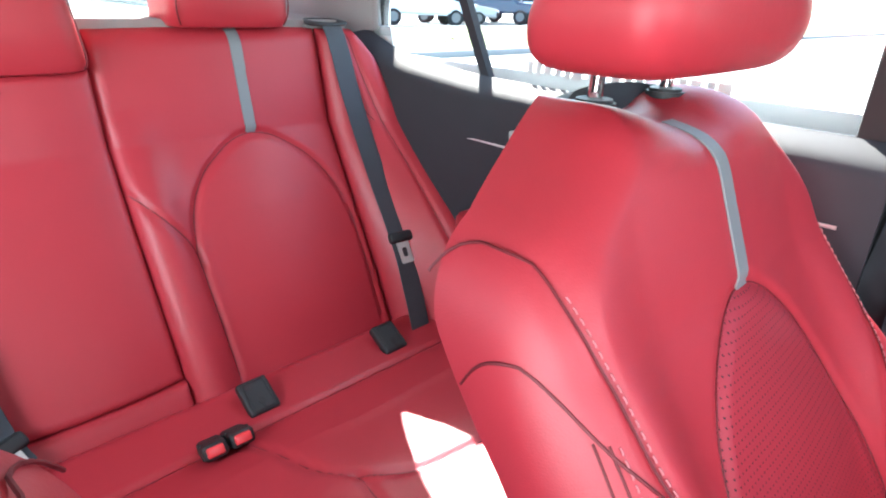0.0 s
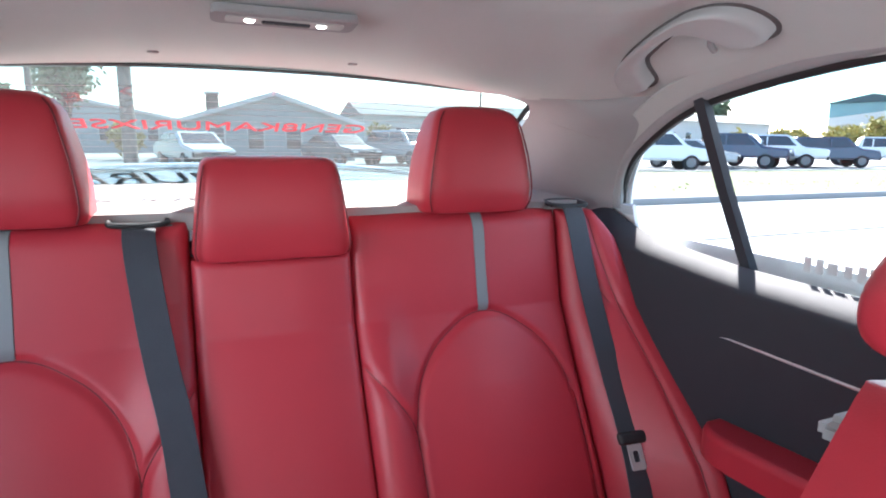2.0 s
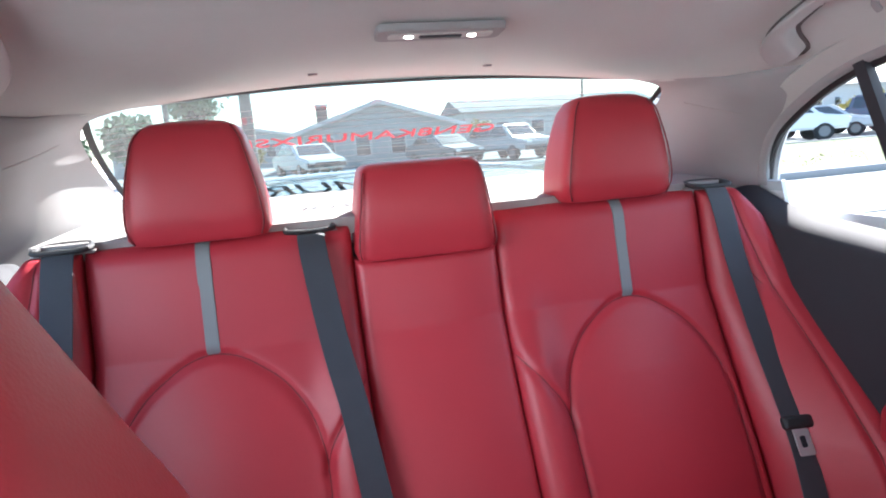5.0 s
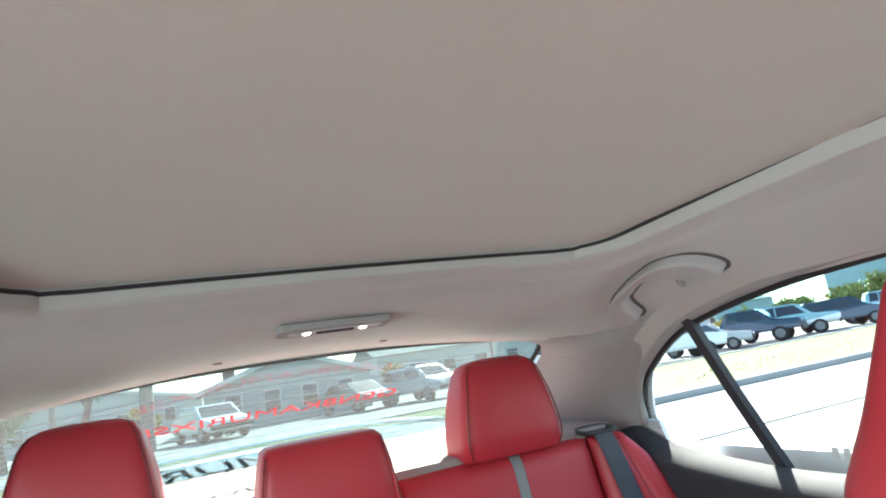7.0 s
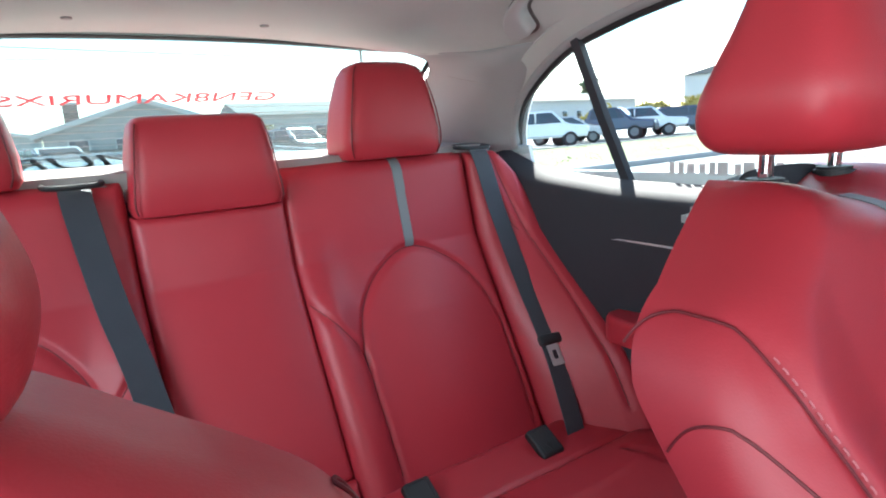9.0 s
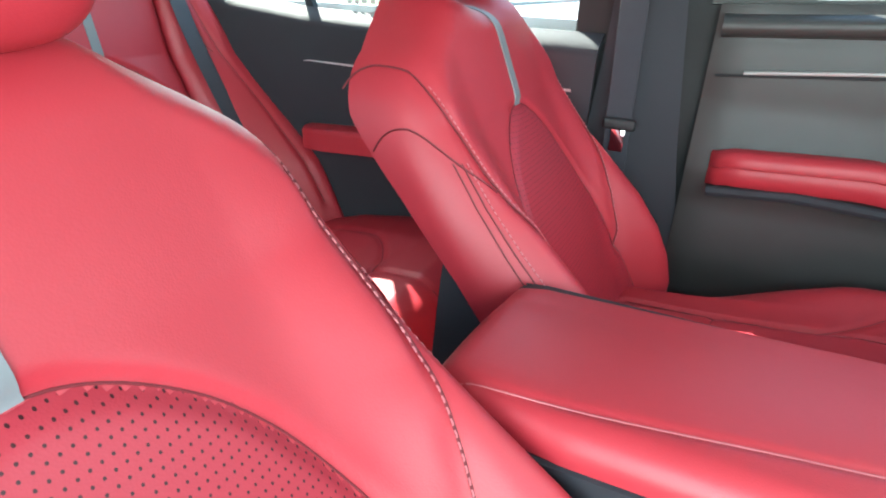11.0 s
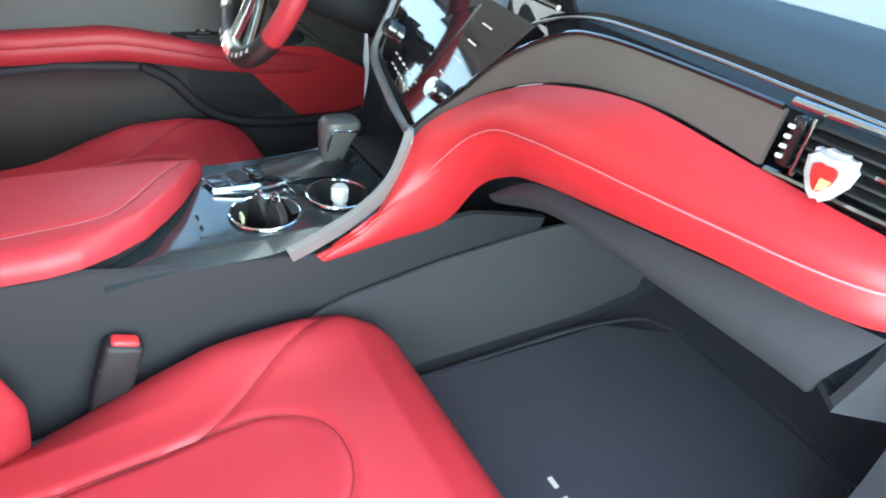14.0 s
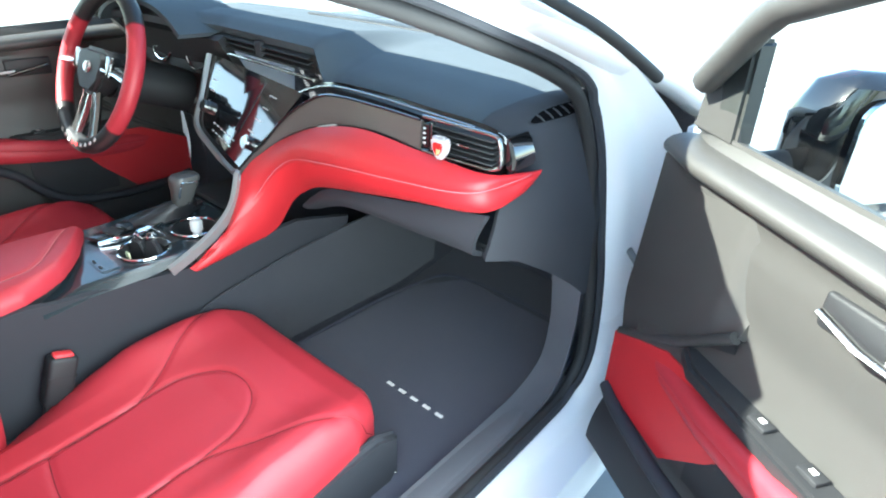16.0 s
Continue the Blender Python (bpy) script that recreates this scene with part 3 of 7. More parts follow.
def belt(guide, path, side, latch_at, label):
    b = thing("seat_belt", label, "seat belt", "rear seat belts")
    part("webbing", ribbon(smooth_line(path, 40), side, 0.048, 0.0022), WEB, b)
    gx, gy, gz = guide
    part("belt_guide", tube(smooth_line([(gx - 0.04, gy + 0.012, gz + 0.004), (gx - 0.034, gy - 0.03, gz + 0.008), (gx, gy - 0.036, gz + 0.009), (gx + 0.034, gy - 0.03, gz + 0.008), (gx + 0.04, gy + 0.012, gz + 0.004), (gx, gy + 0.016, gz + 0.002)], 36, True), 0.005, 8, True), BLACK, b)
    part("guide_plate", box((0.10, 0.06, 0.006), (gx, gy - 0.03, gz - 0.003), 0.003), PILLAR, b)
    if latch_at:
        P = [np.array(p) for p in smooth_line(path, 40)]
        k = min(range(len(P)), key=lambda i: abs(P[i][2] - latch_at))
        t = P[min(k + 1, len(P) - 1)] - P[k - 1]
        t = Vector(t).normalized()
        s = Vector(side).normalized()
        s = (s - t * s.dot(t)).normalized()
        nrm = s.cross(t).normalized()
        if nrm.y < 0:
            nrm = -nrm
        up = -t if t.z < 0 else t
        s = up.cross(nrm) * -1
        m = Matrix(((s.x, nrm.x, up.x), (s.y, nrm.y, up.y), (s.z, nrm.z, up.z))).to_4x4()
        m = Matrix.Translation(Vector(P[k]) + nrm * 0.006) @ m
        head = box((0.062, 0.016, 0.024), (0, 0, 0.012), 0.007, 3)
        bmesh.ops.transform(head, matrix=m, verts=head.verts)
        hd = part("tongue_head", head, BLACK, b)
        poly = rounded(0.0155, 0.024, 0.004, 3)
        hole = rounded(0.007, 0.010, 0.003, 3)
        n = len(poly)
        V = [m @ Vector((a, y, c - 0.022)) for y in (0.0015, -0.0015) for ring in (poly, hole) for a, c in ring]
        F = []
        for j in range(n):
            k2 = (j + 1) % n
            F += [(j, k2, n + k2, n + j), (2 * n + k2, 2 * n + j, 3 * n + j, 3 * n + k2), (k2, j, 2 * n + j, 2 * n + k2), (n + j, n + k2, 3 * n + k2, 3 * n + j)]
        part("tongue", ([tuple(v) for v in V], F), STRIPMETAL, hd, "chrome latch tongue")
    return b


for sx, lab in ((-1, "dark webbing seat belt hanging over the driver-side rear seat"), (1, "dark webbing seat belt hanging over the passenger-side rear seat")):
    belt((sx * 0.605, -0.005, 0.992), [(sx * 0.605, -0.03, 0.994), (sx * 0.605, 0.012, 0.992), (sx * 0.606, 0.038, 0.95), (sx * 0.610, 0.075, 0.85), (sx * 0.614, 0.150, 0.70), (sx * 0.612, 0.235, 0.565), (sx * 0.600, 0.292, 0.47), (sx * 0.592, 0.322, 0.418), (sx * 0.590, 0.33, 0.395)], (1, 0, 0), 0.575, lab)
belt((0.207, -0.012, 0.984), [(0.207, -0.045, 0.985), (0.206, 0.0, 0.982), (0.203, 0.035, 0.94), (0.185, 0.085, 0.80), (0.165, 0.135, 0.70), (0.148, 0.205, 0.58), (0.13, 0.255, 0.47), (0.115, 0.285, 0.432)], (1, 0, 0.1), 0.445, "dark webbing centre seat belt hanging over the armrest")
for x, r in ((-0.100, 10), (-0.139, 6)):
    buckle("black seat belt buckle with red button lying on the rear cushion", Matrix.Translation((x, 0.407, 0.424)) @ Matrix.Rotation(radians(-58), 4, "X") @ Matrix.Rotation(radians(r), 4, "Y"), "rear buckles")


# ---- front seats ----
def front_seat(bulge):
    """Built about its own middle line, facing forward (+y), then placed. bulge: how far the side bolsters stand out."""
    seat = thing("front_seat", "red leather front bucket seat with perforated insert and grey stripe", "car seat", "front seats")
    FY = [(0.35, 1.176), (0.44, 1.172), (0.50, 1.158), (0.58, 1.118), (0.66, 1.078), (0.75, 1.022), (0.83, 0.975), (0.90, 0.946), (0.96, 0.922), (0.99, 0.900)]
    H_ = np.array(smooth_line(list(zip([0.35, 0.44, 0.50, 0.58, 0.70, 0.78, 0.84, 0.875, 0.90, 0.922, 0.945, 0.962, 0.976], [0.19, 0.235, 0.250, 0.260, 0.266, 0.265, 0.257, 0.243, 0.222, 0.192, 0.156, 0.130, 0.10])), 200))
    half = lambda b: np.interp(b, H_[:, 0], H_[:, 1])
    arch_half = [(0, 0.0), (0.006, 0.03), (0.025, 0.062), (0.055, 0.093), (0.10, 0.120), (0.17, 0.142), (0.25, 0.153), (0.35, 0.163)]
    top = 0.826
    arch = [(-w, top - d) for d, w in arch_half][::-1] + [(w, top - d) for d, w in arch_half][1:]
    wing = lambda s: [(s * x, z) for x, z in ((0.2262, 0.891), (0.2262, 0.872), (0.223, 0.850), (0.2195, 0.826), (0.2185, 0.800), (0.217, 0.776), (0.209, 0.748), (0.187, 0.706), (0.170, 0.656), (0.160, 0.598), (0.151, 0.568))]
    low = lambda s: [(s * x, z) for x, z in ((0.2545, 0.832), (0.251, 0.827), (0.246, 0.815), (0.240, 0.800), (0.234, 0.788), (0.227, 0.778), (0.217, 0.764))]
    twin = lambda s, o: [(s * (x + o), z) for x, z in ((0.2385, 0.797), (0.240, 0.757), (0.241, 0.732), (0.242, 0.705), (0.242, 0.68), (0.241, 0.62), (0.234, 0.54), (0.22, 0.47))]
    depth = lambda a, z: interp(z, [(0.40, 0.050), (0.60, 0.056), (0.75, 0.068), (0.84, 0.095), (0.95, 0.098)])

    def relief(x, z):
        u = np.abs(x)
        y = interp(z, FY) + 0.006 * np.cos(np.clip(u / 0.15, 0, 1) * math.pi / 2)
        grow = bulge * interp(z, [(0.35, 0.3), (0.44, 1.1), (0.50, 1.4), (0.55, 1.6), (0.60, 1.6), (0.65, 1.35), (0.70, 0.95), (0.75, 0.55), (0.84, 0.15), (0.90, 0.0)])
        y = y + grow * (0.090 * np.exp(-((u - 0.208) / 0.045) ** 2))
        y = y - 0.5 * np.clip(u - 0.215, 0, 1)
        return y

    def saddle(p):
        """The top edge dips between the posts and rises into two rounded shoulders."""
        p = p.copy()
        w = np.clip((p[..., 2] - 0.915) / 0.06, 0, 1) ** 1.5
        u = np.abs(p[..., 0])
        p[..., 2] += w * (0.002 * np.exp(-((u - 0.095) / 0.045) ** 2) - 0.020 * np.exp(-(u / 0.062) ** 2))
        return p

    pad = Pad("y", lambda b: -half(b), half, 0.35, 0.976, relief, depth, 0.045, seams=[arch, wing(-1), wing(1)], depth=0.006, wide=0.007, na=130, nb=130, warp=saddle)
    back = pad.build("backrest", seat, RED, [("backrest_insert", arch, RED_DOTS, "perforated red leather insert")])[0]
    seam_tube(pad, arch, back, r=0.0009, n=90)
    side_at = lambda s, y, z, o=0.0005: (s * (float(half(z)) + o), y, z)
    for s in (-1, 1):
        lead = [side_at(s, y, z) for y, z in ((0.842, 0.866), (0.848, 0.878), (0.858, 0.888), (0.873, 0.8935))] + [side_at(s, 0.889, 0.8945, 0.003), side_at(s, 0.905, 0.8935, 0.0005)]
        pipe = smooth_line(lead + [tuple(p) for p in pad.line(wing(s), 80, 0.0012)], 160)
        pipe = [(p[0] + s * 0.0012, p[1] + 0.0008, p[2] + 0.0008) for p in pipe]
        part("piping", tube(pipe, 0.0012, 6), RED_SEAM, back)
        stitch_row([(p[0] - s * 0.0035 * min(1, k / 30), p[1] + 0.002, p[2] + 0.0042 * max(0, 1 - k / 90)) for k, p in enumerate(pipe) if k > 26], back)
    part("stripe", ribbon([tuple(p) for p in pad.line([(0, 0.9745), (0, 0.97), (0, 0.955), (0, 0.92), (0, 0.87), (0, 0.825)], 40, 0.0012)], (1, 0, 0), 0.021, 0.002), STRIPE, back, "grey leather stripe")
    # lower side seams: a curved one that runs into the piping, and a stitched double one along the bolster
    for s in (-1, 1):
        lead = [side_at(s, y, z) for y, z in ((0.893, 0.802), (0.900, 0.815), (0.909, 0.825), (0.921, 0.831))]
        part("seam", tube(smooth_line(lead + [tuple(p) for p in pad.line(low(s), 16, 0.0009)], 60), 0.0012, 6), RED_SEAM, back)
        for o in (-0.003, 0.003):
            seam_tube(pad, twin(s, o), back, r=0.0010, n=60)
        stitches(pad, twin(s, -0.007), back)

    def shell(u, v):
        z = 0.40 + 0.575 * v
        w = float(half(max(z, 0.44))) * 0.96
        x = w * (2 * u - 1)
        return (x, float(interp(z, FY)) - float(depth(0, z)) - 0.003 + 0.02 * abs(2 * u - 1) ** 3, z)
    part("back_shell", sheet(shell, np.linspace(0, 1, 24), np.linspace(0, 1, 24), 0.01), CHAR, seat)
    # shell top paler than the shell: sun glare put into its colour
    part("shell_top", prism([(-0.125, 0.80), (-0.115, 0.865), (-0.06, 0.880), (0.06, 0.880), (0.115, 0.865), (0.125, 0.80)], "z", 0.930, 0.953, 0.008, 3), PILLAR, seat, "grey plastic top of the seat back, paled for sun glare")
    # headrest on two posts
    spec = []
    HY = -0.022
    for z, w, y0, y1 in ((0.998, 0.085, 0.93, 0.855), (1.000, 0.106, 0.945, 0.845), (1.007, 0.125, 0.960, 0.837), (1.022, 0.137, 0.970, 0.834), (1.045, 0.141, 0.974, 0.838), (1.07, 0.136, 0.969, 0.849), (1.10, 0.124, 0.958, 0.861), (1.14, 0.106, 0.941, 0.872), (1.17, 0.090, 0.925, 0.879), (1.188, 0.076, 0.912, 0.882), (1.197, 0.056, 0.904, 0.886), (1.200, 0.03, 0.899, 0.890)):
        spec.append((z, 0, (y0 + y1) / 2 + HY, w, (y0 - y1) / 2))
    fine = smooth_line([(z, b, w) for z, a, b, w, d in spec], 44)
    thin = smooth_line([(z, b, d) for z, a, b, w, d in spec], 44)
    hr = part("headrest", pillow([(p[0], 0, p[1], p[2] * 1.09, float(np.interp(p[0], [q[0] for q in thin], [q[2] for q in thin]))) for p in fine], 64, 4.6), RED, seat)
    zs = [r[0] for r in spec]
    col = lambda z, k: float(np.interp(z, zs, [r[k] for r in spec]))
    for s in (-1, 1):
        part("headrest_post", tube([(s * 0.065, 0.846, 0.93), (s * 0.065, 0.850, 1.02)], 0.0065, 12), CHROME, hr, "chrome headrest post")
        part("post_guide", cyl(0.019, 0.010, (s * 0.065, 0.848, 0.9705), 18, bevel=0.003), BLACK, hr)

        def on_head(t, dz=0.0):
            a, z = radians(-35 + 118 * t), 1.056 + 0.132 * t ** 2.4 + dz
            c, e = math.cos(a), math.sin(a)
            return (s * (col(z, 3) + 0.0004) * c ** (2 / 4.6), col(z, 2) + (col(z, 4) + 0.0004) * math.copysign(abs(e) ** (2 / 4.6), e), z)
        part("seam", tube([on_head(t) for t in np.linspace(0, 1, 70)], 0.0007, 6), RED_SEAM, hr)
        stitch_row([on_head(t, -0.006) for t in np.linspace(0.03, 0.99, 120)], hr, gap=0.0075, length=0.0042)
    # cushion
    SZ = [(1.10, 0.452), (1.20, 0.468), (1.35, 0.480), (1.5, 0.497), (1.64, 0.516), (1.72, 0.520), (1.77, 0.508), (1.81, 0.47)]
    c_half = lambda b: np.interp(b, [1.10, 1.30, 1.60, 1.70, 1.76, 1.79, 1.81], [0.255, 0.262, 0.258, 0.250, 0.222, 0.185, 0.14])
    s1 = lambda s: [(s * 0.245, 1.735), (s * 0.175, 1.61), (s * 0.105, 1.50), (s * 0.10, 1.40), (s * 0.105, 1.20)]
    ins = [(-0.10, 1.18), (-0.097, 1.40), (-0.10, 1.50), (-0.093, 1.57), (-0.055, 1.622), (0, 1.638), (0.055, 1.622), (0.093, 1.57), (0.10, 1.50), (0.097, 1.40), (0.10, 1.18)]
    across = [(-0.10, 1.34), (0.0, 1.325), (0.10, 1.34)]

    def crelief(x, y):
        u = np.abs(x)
        z = interp(y, SZ) + 0.030 * np.exp(-((u - 0.205) / 0.05) ** 2) * interp(y, [(1.10, -0.3), (1.30, 0.05), (1.45, 0.75), (1.55, 0.95), (1.65, 0.7), (1.75, 0.2), (1.8, 0)])
        z = z - 0.055 * np.clip((1.52 - y) / 0.25, 0, 1) * np.clip((u - 0.16) / 0.07, 0, 1)
        return z - 0.006 * np.exp(-(u / 0.09) ** 4) * np.clip((1.64 - y) / 0.05, 0, 1) - 0.35 * np.clip(u - 0.225, 0, 1)

    cp = Pad("z", lambda b: -c_half(b), c_half, 1.10, 1.81, crelief, 0.115, 0.04, seams=[s1(-1), s1(1), ins, across], depth=0.0035, wide=0.005, na=110, nb=120)
    cu = cp.build("seat_cushion", seat, RED, [("cushion_insert", ins, RED_PLAIN, "plain darker red leather insert")])[0]
    for ln in (s1(-1), s1(1), ins, across):
        seam_tube(cp, ln, cu, r=0.0009, n=70)
    # plastic plinth below, with the adjuster on its outer side
    part("seat_base", prism([(1.10, 0.30), (1.72, 0.30), (1.77, 0.38), (1.765, 0.455), (1.70, 0.475), (1.12, 0.435)], "x", -0.235, 0.235, 0.02, 3), CHAR, seat)
    for o in list(seat.children):
        if o.name.split(".")[0] in ("seat_cushion", "cushion_insert", "seat_base"):
            o.location = (0, -0.025, 0.030)
    return seat


drv = front_seat(0.62)
drv.matrix_world = pose(-0.37, 0, 0)
drv["label"] = "red leather driver's bucket seat with perforated insert and grey stripe"
pas_at = pose(0.370, 0.0863, -0.072, 4.0)
pas = front_seat(0.86)
pas.matrix_world = pas_at
level = pas_at.inverted() @ Matrix.Translation((0.37, 0, 0))
for o in pas.children:
    if o.name.split(".")[0] in ("seat_cushion", "cushion_insert", "seat_base"):
        o.matrix_local = level
    if o.name.split(".")[0] == "headrest":
        o.location = (0.018, 0, -0.040)
pas["label"] = "red leather passenger bucket seat with perforated insert and grey stripe"
base_side = part("seat_side_shield", prism([(1.14, 0.30), (1.74, 0.30), (1.79, 0.36), (1.792, 0.445), (1.74, 0.468), (1.20, 0.44)], "x", 0.235, 0.262, 0.012, 3), CHAR, pas)
base_side.matrix_local = level
part("adjuster_lever", box((0.012, 0.10, 0.022), (0.268, 1.60, 0.385), 0.006, 3), BLACK, base_side)
part("adjuster_dial", cyl(0.022, 0.012, (0.266, 1.45, 0.38), 24, Matrix.Rotation(radians(90), 4, "Y"), bevel=0.003), BLACK, base_side)


# ---- car body: floor, roof lining, pillars, windows ----
car_body = thing("car_body", "white four-door car body with grey lining and open passenger door", "car", kind="")
ZC = [(-0.26, 1.250), (-0.1, 1.260), (0.08, 1.263), (0.17, 1.2665), (0.29, 1.279), (0.34, 1.288), (0.41, 1.298), (0.8, 1.306), (1.2, 1.300), (1.5, 1.275), (1.66, 1.255), (1.84, 1.226)]


def liner_z(x, y):
    return float(interp(y, ZC)) - 0.062 * max((abs(x) - 0.47) / 0.20, 0) ** 2 + 0.006 * math.cos(min(abs(x) / 0.5, 1) * math.pi / 2) - 0.036 * min(abs(x) / 0.5, 1.2) ** 2 * min(max((0.18 - y) / 0.25, 0), 1)


hole = [(x, 0.805 + y) for x, y in rounded(0.388, 0.405, 0.075, 10)]
edge = []
left = [(-0.50, -0.105), (-0.60, 0.04), (-0.668, 0.19), (-0.678, 0.30), (-0.676, 0.6), (-0.672, 1.0), (-0.660, 1.35), (-0.645, 1.60), (-0.60, 1.76)]
rear = [(0.50, -0.105), (0.33, -0.185), (0.0, -0.235), (-0.33, -0.185)]
front = [(-0.35, 1.825), (0.0, 1.84), (0.35, 1.825)]
loop = rear + left + front + [(-x, y) for x, y in left[::-1]][:-1]
loop = [np.array(p) for p in smooth_line(loop, 360, True)]
ang = np.array([math.atan2(p[1] - 0.72, p[0]) for p in loop])
order = np.argsort(ang)
lx, ly, la = np.array([loop[i][0] for i in order]), np.array([loop[i][1] for i in order]), ang[order]
rings = []
HN = 240
hp = smooth_line(hole, HN * 2, True)
ha = np.array([math.atan2(p[1] - 0.72, p[0]) for p in hp])
ho = np.argsort(ha)
hx, hy, ha = np.array([hp[i][0] for i in ho]), np.array([hp[i][1] for i in ho]), ha[ho]
grid_a = np.linspace(-math.pi, math.pi, HN, endpoint=False)
ix, iy = np.interp(grid_a, ha, hx, period=2 * math.pi), np.interp(grid_a, ha, hy, period=2 * math.pi)
ox, oy = np.interp(grid_a, la, lx, period=2 * math.pi), np.interp(grid_a, la, ly, period=2 * math.pi)
for k, w in enumerate([-0.03, -0.012, 0.0, 0.012, 0.04] + list(np.linspace(0.07, 1, 44))):
    r = []
    for a, b, c, d in zip(ix, iy, ox, oy):
        ww = max(w, 0)
        x, y = a + (c - a) * ww, b + (d - b) * ww
        step = min(max((math.hypot(x - a, y - b) - 0.050) / 0.028, 0), 1)
        z = liner_z(x, y) + 0.008 * (1 - step * step * (3 - 2 * step)) + (0.026 if w <= -0.03 else 0.020 if w < 0 else 0.007 if w == 0 else 0.002 if w < 0.02 else 0)
        r.append((x, y, z))
    rings.append(r)
headliner = tagged(part("ceiling", loft(rings, caps=False), LINER), "warm grey fabric headliner round a closed sunroof shade", "headliner", kind="structure")
shade = part("sunroof_shade", sheet(lambda x, y: (x, y, 1.334 + 0.004 * math.cos(x * 4)), np.linspace(-0.405, 0.405, 14), np.linspace(0.38, 1.23, 16), 0.008, flip=True), SHADE, car_body, "closed warm grey fabric sunroof shade")
part("sunroof_seal", tube([(a, b, liner_z(a, b) + 0.029) for a, b in zip(ix, iy)], 0.0030, 6, True), RUBBER, car_body, "black rubber sunroof seal")
part("shade_handle", box((0.09, 0.018, 0.006), (0, 1.17, 1.325), 0.003), LINER, shade)

# roof skin above the lining
part("roof_panel", sheet(lambda x, y: (x, y, float(interp(y, ZC)) + 0.075 - 0.05 * abs(x / 0.66) ** 3), np.linspace(-0.69, 0.69, 24), np.linspace(-0.20, 1.85, 34), 0.01, flip=True), PAINT, car_body)


def mirror(pts, s):
    """Left-side points to the side s (-1 left, 1 right)."""
    return [(-s * p[0], p[1], p[2]) for p in pts]


WIN_TOP = [(-0.764, -0.034, 0.985), (-0.748, -0.012, 1.045), (-0.725, 0.035, 1.098), (-0.708, 0.10, 1.140), (-0.692, 0.19, 1.184), (-0.683, 0.28, 1.212), (-0.678, 0.43, 1.238), (-0.674, 0.60, 1.252), (-0.670, 0.90, 1.258), (-0.664, 1.25, 1.245), (-0.664, 1.50, 1.215), (-0.70, 1.80, 1.135), (-0.735, 2.06, 1.04)]
for s, lab in ((-1, "left"), (1, "right")):
    # rounded trim along the top of the side windows, then the rubber
    rail = smooth_line(mirror(WIN_TOP[:9] if s > 0 else WIN_TOP, s), 90)
    part("window_trim", tube(rail, 0.013, 10), PILLAR, car_body)
    part("window_seal", tube([(p[0] - (-s) * -0.0 + s * 0.012, p[1], p[2] - 0.013) for p in rail], 0.0095, 8), RUBBER, car_body)
    part("rail_filler", ribbon(smooth_line(mirror([(p[0] + 0.022, p[1], p[2] + 0.010) for p in WIN_TOP[2:8]], s), 40), (s * -0.8, 0, 0.55), 0.056, 0.006), LINER, car_body)
    # quarter between lining and rear window
    G = mirror([(-0.50, -0.112, 1.224), (-0.566, -0.122, 1.208), (-0.602, -0.17, 1.186), (-0.624, -0.25, 1.156), (-0.636, -0.36, 1.102), (-0.640, -0.46, 1.052), (-0.642, -0.60, 0.975)], s)
    W = mirror([(-0.662, 0.185, 1.196), (-0.686, 0.12, 1.155), (-0.715, 0.035, 1.095), (-0.738, -0.015, 1.04), (-0.752, -0.035, 0.985), (-0.758, -0.03, 0.93)], s)
    GL, WL = smooth_line(G, 30), smooth_line(W, 30)

    def quarter(u, v, GL=GL, WL=WL, s=s):
        k = min(int(v * (len(GL) - 1) + 1e-6), len(GL) - 1)
        g, w = GL[k], WL[k]
        p = g + (w - g) * u
        bulge = 0.050 * math.sin(math.pi * u ** 1.5) * (1 - 0.4 * v) * min(1, v / 0.22)
        # the upper edge meets the lining
        ex = float(np.interp(u, [0, 0.5, 1], [0.50, 0.60, 0.668]))
        ey = float(np.interp(u, [0, 0.5, 1], [-0.105, 0.04, 0.19]))
        e0 = np.array((s * ex, ey, liner_z(ex, ey))) - (GL[0] + (WL[0] - GL[0]) * u)
        p = p + e0 * max(0, 1 - v / 0.35) ** 2
        return (p[0] - s * bulge * 0.7, p[1] + bulge * 0.6, p[2])
    part("rear_pillar_trim", sheet(quarter, np.linspace(0, 1, 18), np.linspace(0, 1, 28), 0.012, flip=(s < 0)), PILLAR, car_body)
    part("pillar_parting_line", tube([(p[0], p[1] + 0.001, p[2]) for p in [np.array(quarter(u, 0.34)) for u in np.linspace(0.25, 0.75, 16)]], 0.0011, 5), SHELF, car_body)

    def quarter_out(u, v, GL=GL, WL=WL, s=s):
        k = min(int(v * (len(GL) - 1) + 1e-6), len(GL) - 1)
        g, w = GL[k], WL[k]
        p = g + (w - g) * u
        return (p[0] + s * 0.055, p[1] - 0.03 * (1 - u), p[2] + 0.02 * (1 - v))
    part("rear_pillar_panel", sheet(quarter_out, np.linspace(0, 1, 10), np.linspace(0, 1, 16), 0.006), PAINT, car_body)
    part("quarter_panel", sheet(lambda u, v, s=s: (s * (0.86 - 0.10 * v ** 2), -1.15 + 1.17 * u, 0.25 + 0.74 * v), np.linspace(0, 1, 8), np.linspace(0, 1, 8), 0.01), PAINT, car_body)
    # sill below the doors
    part("rocker_panel", prism([(s * 0.77, 0.22), (s * 0.88, 0.20), (s * 0.885, 0.30), (s * 0.86, 0.345), (s * 0.80, 0.365), (s * 0.77, 0.36)], "y", -0.1, 2.36, 0.012, 3), PAINT, car_body, "white painted door sill")
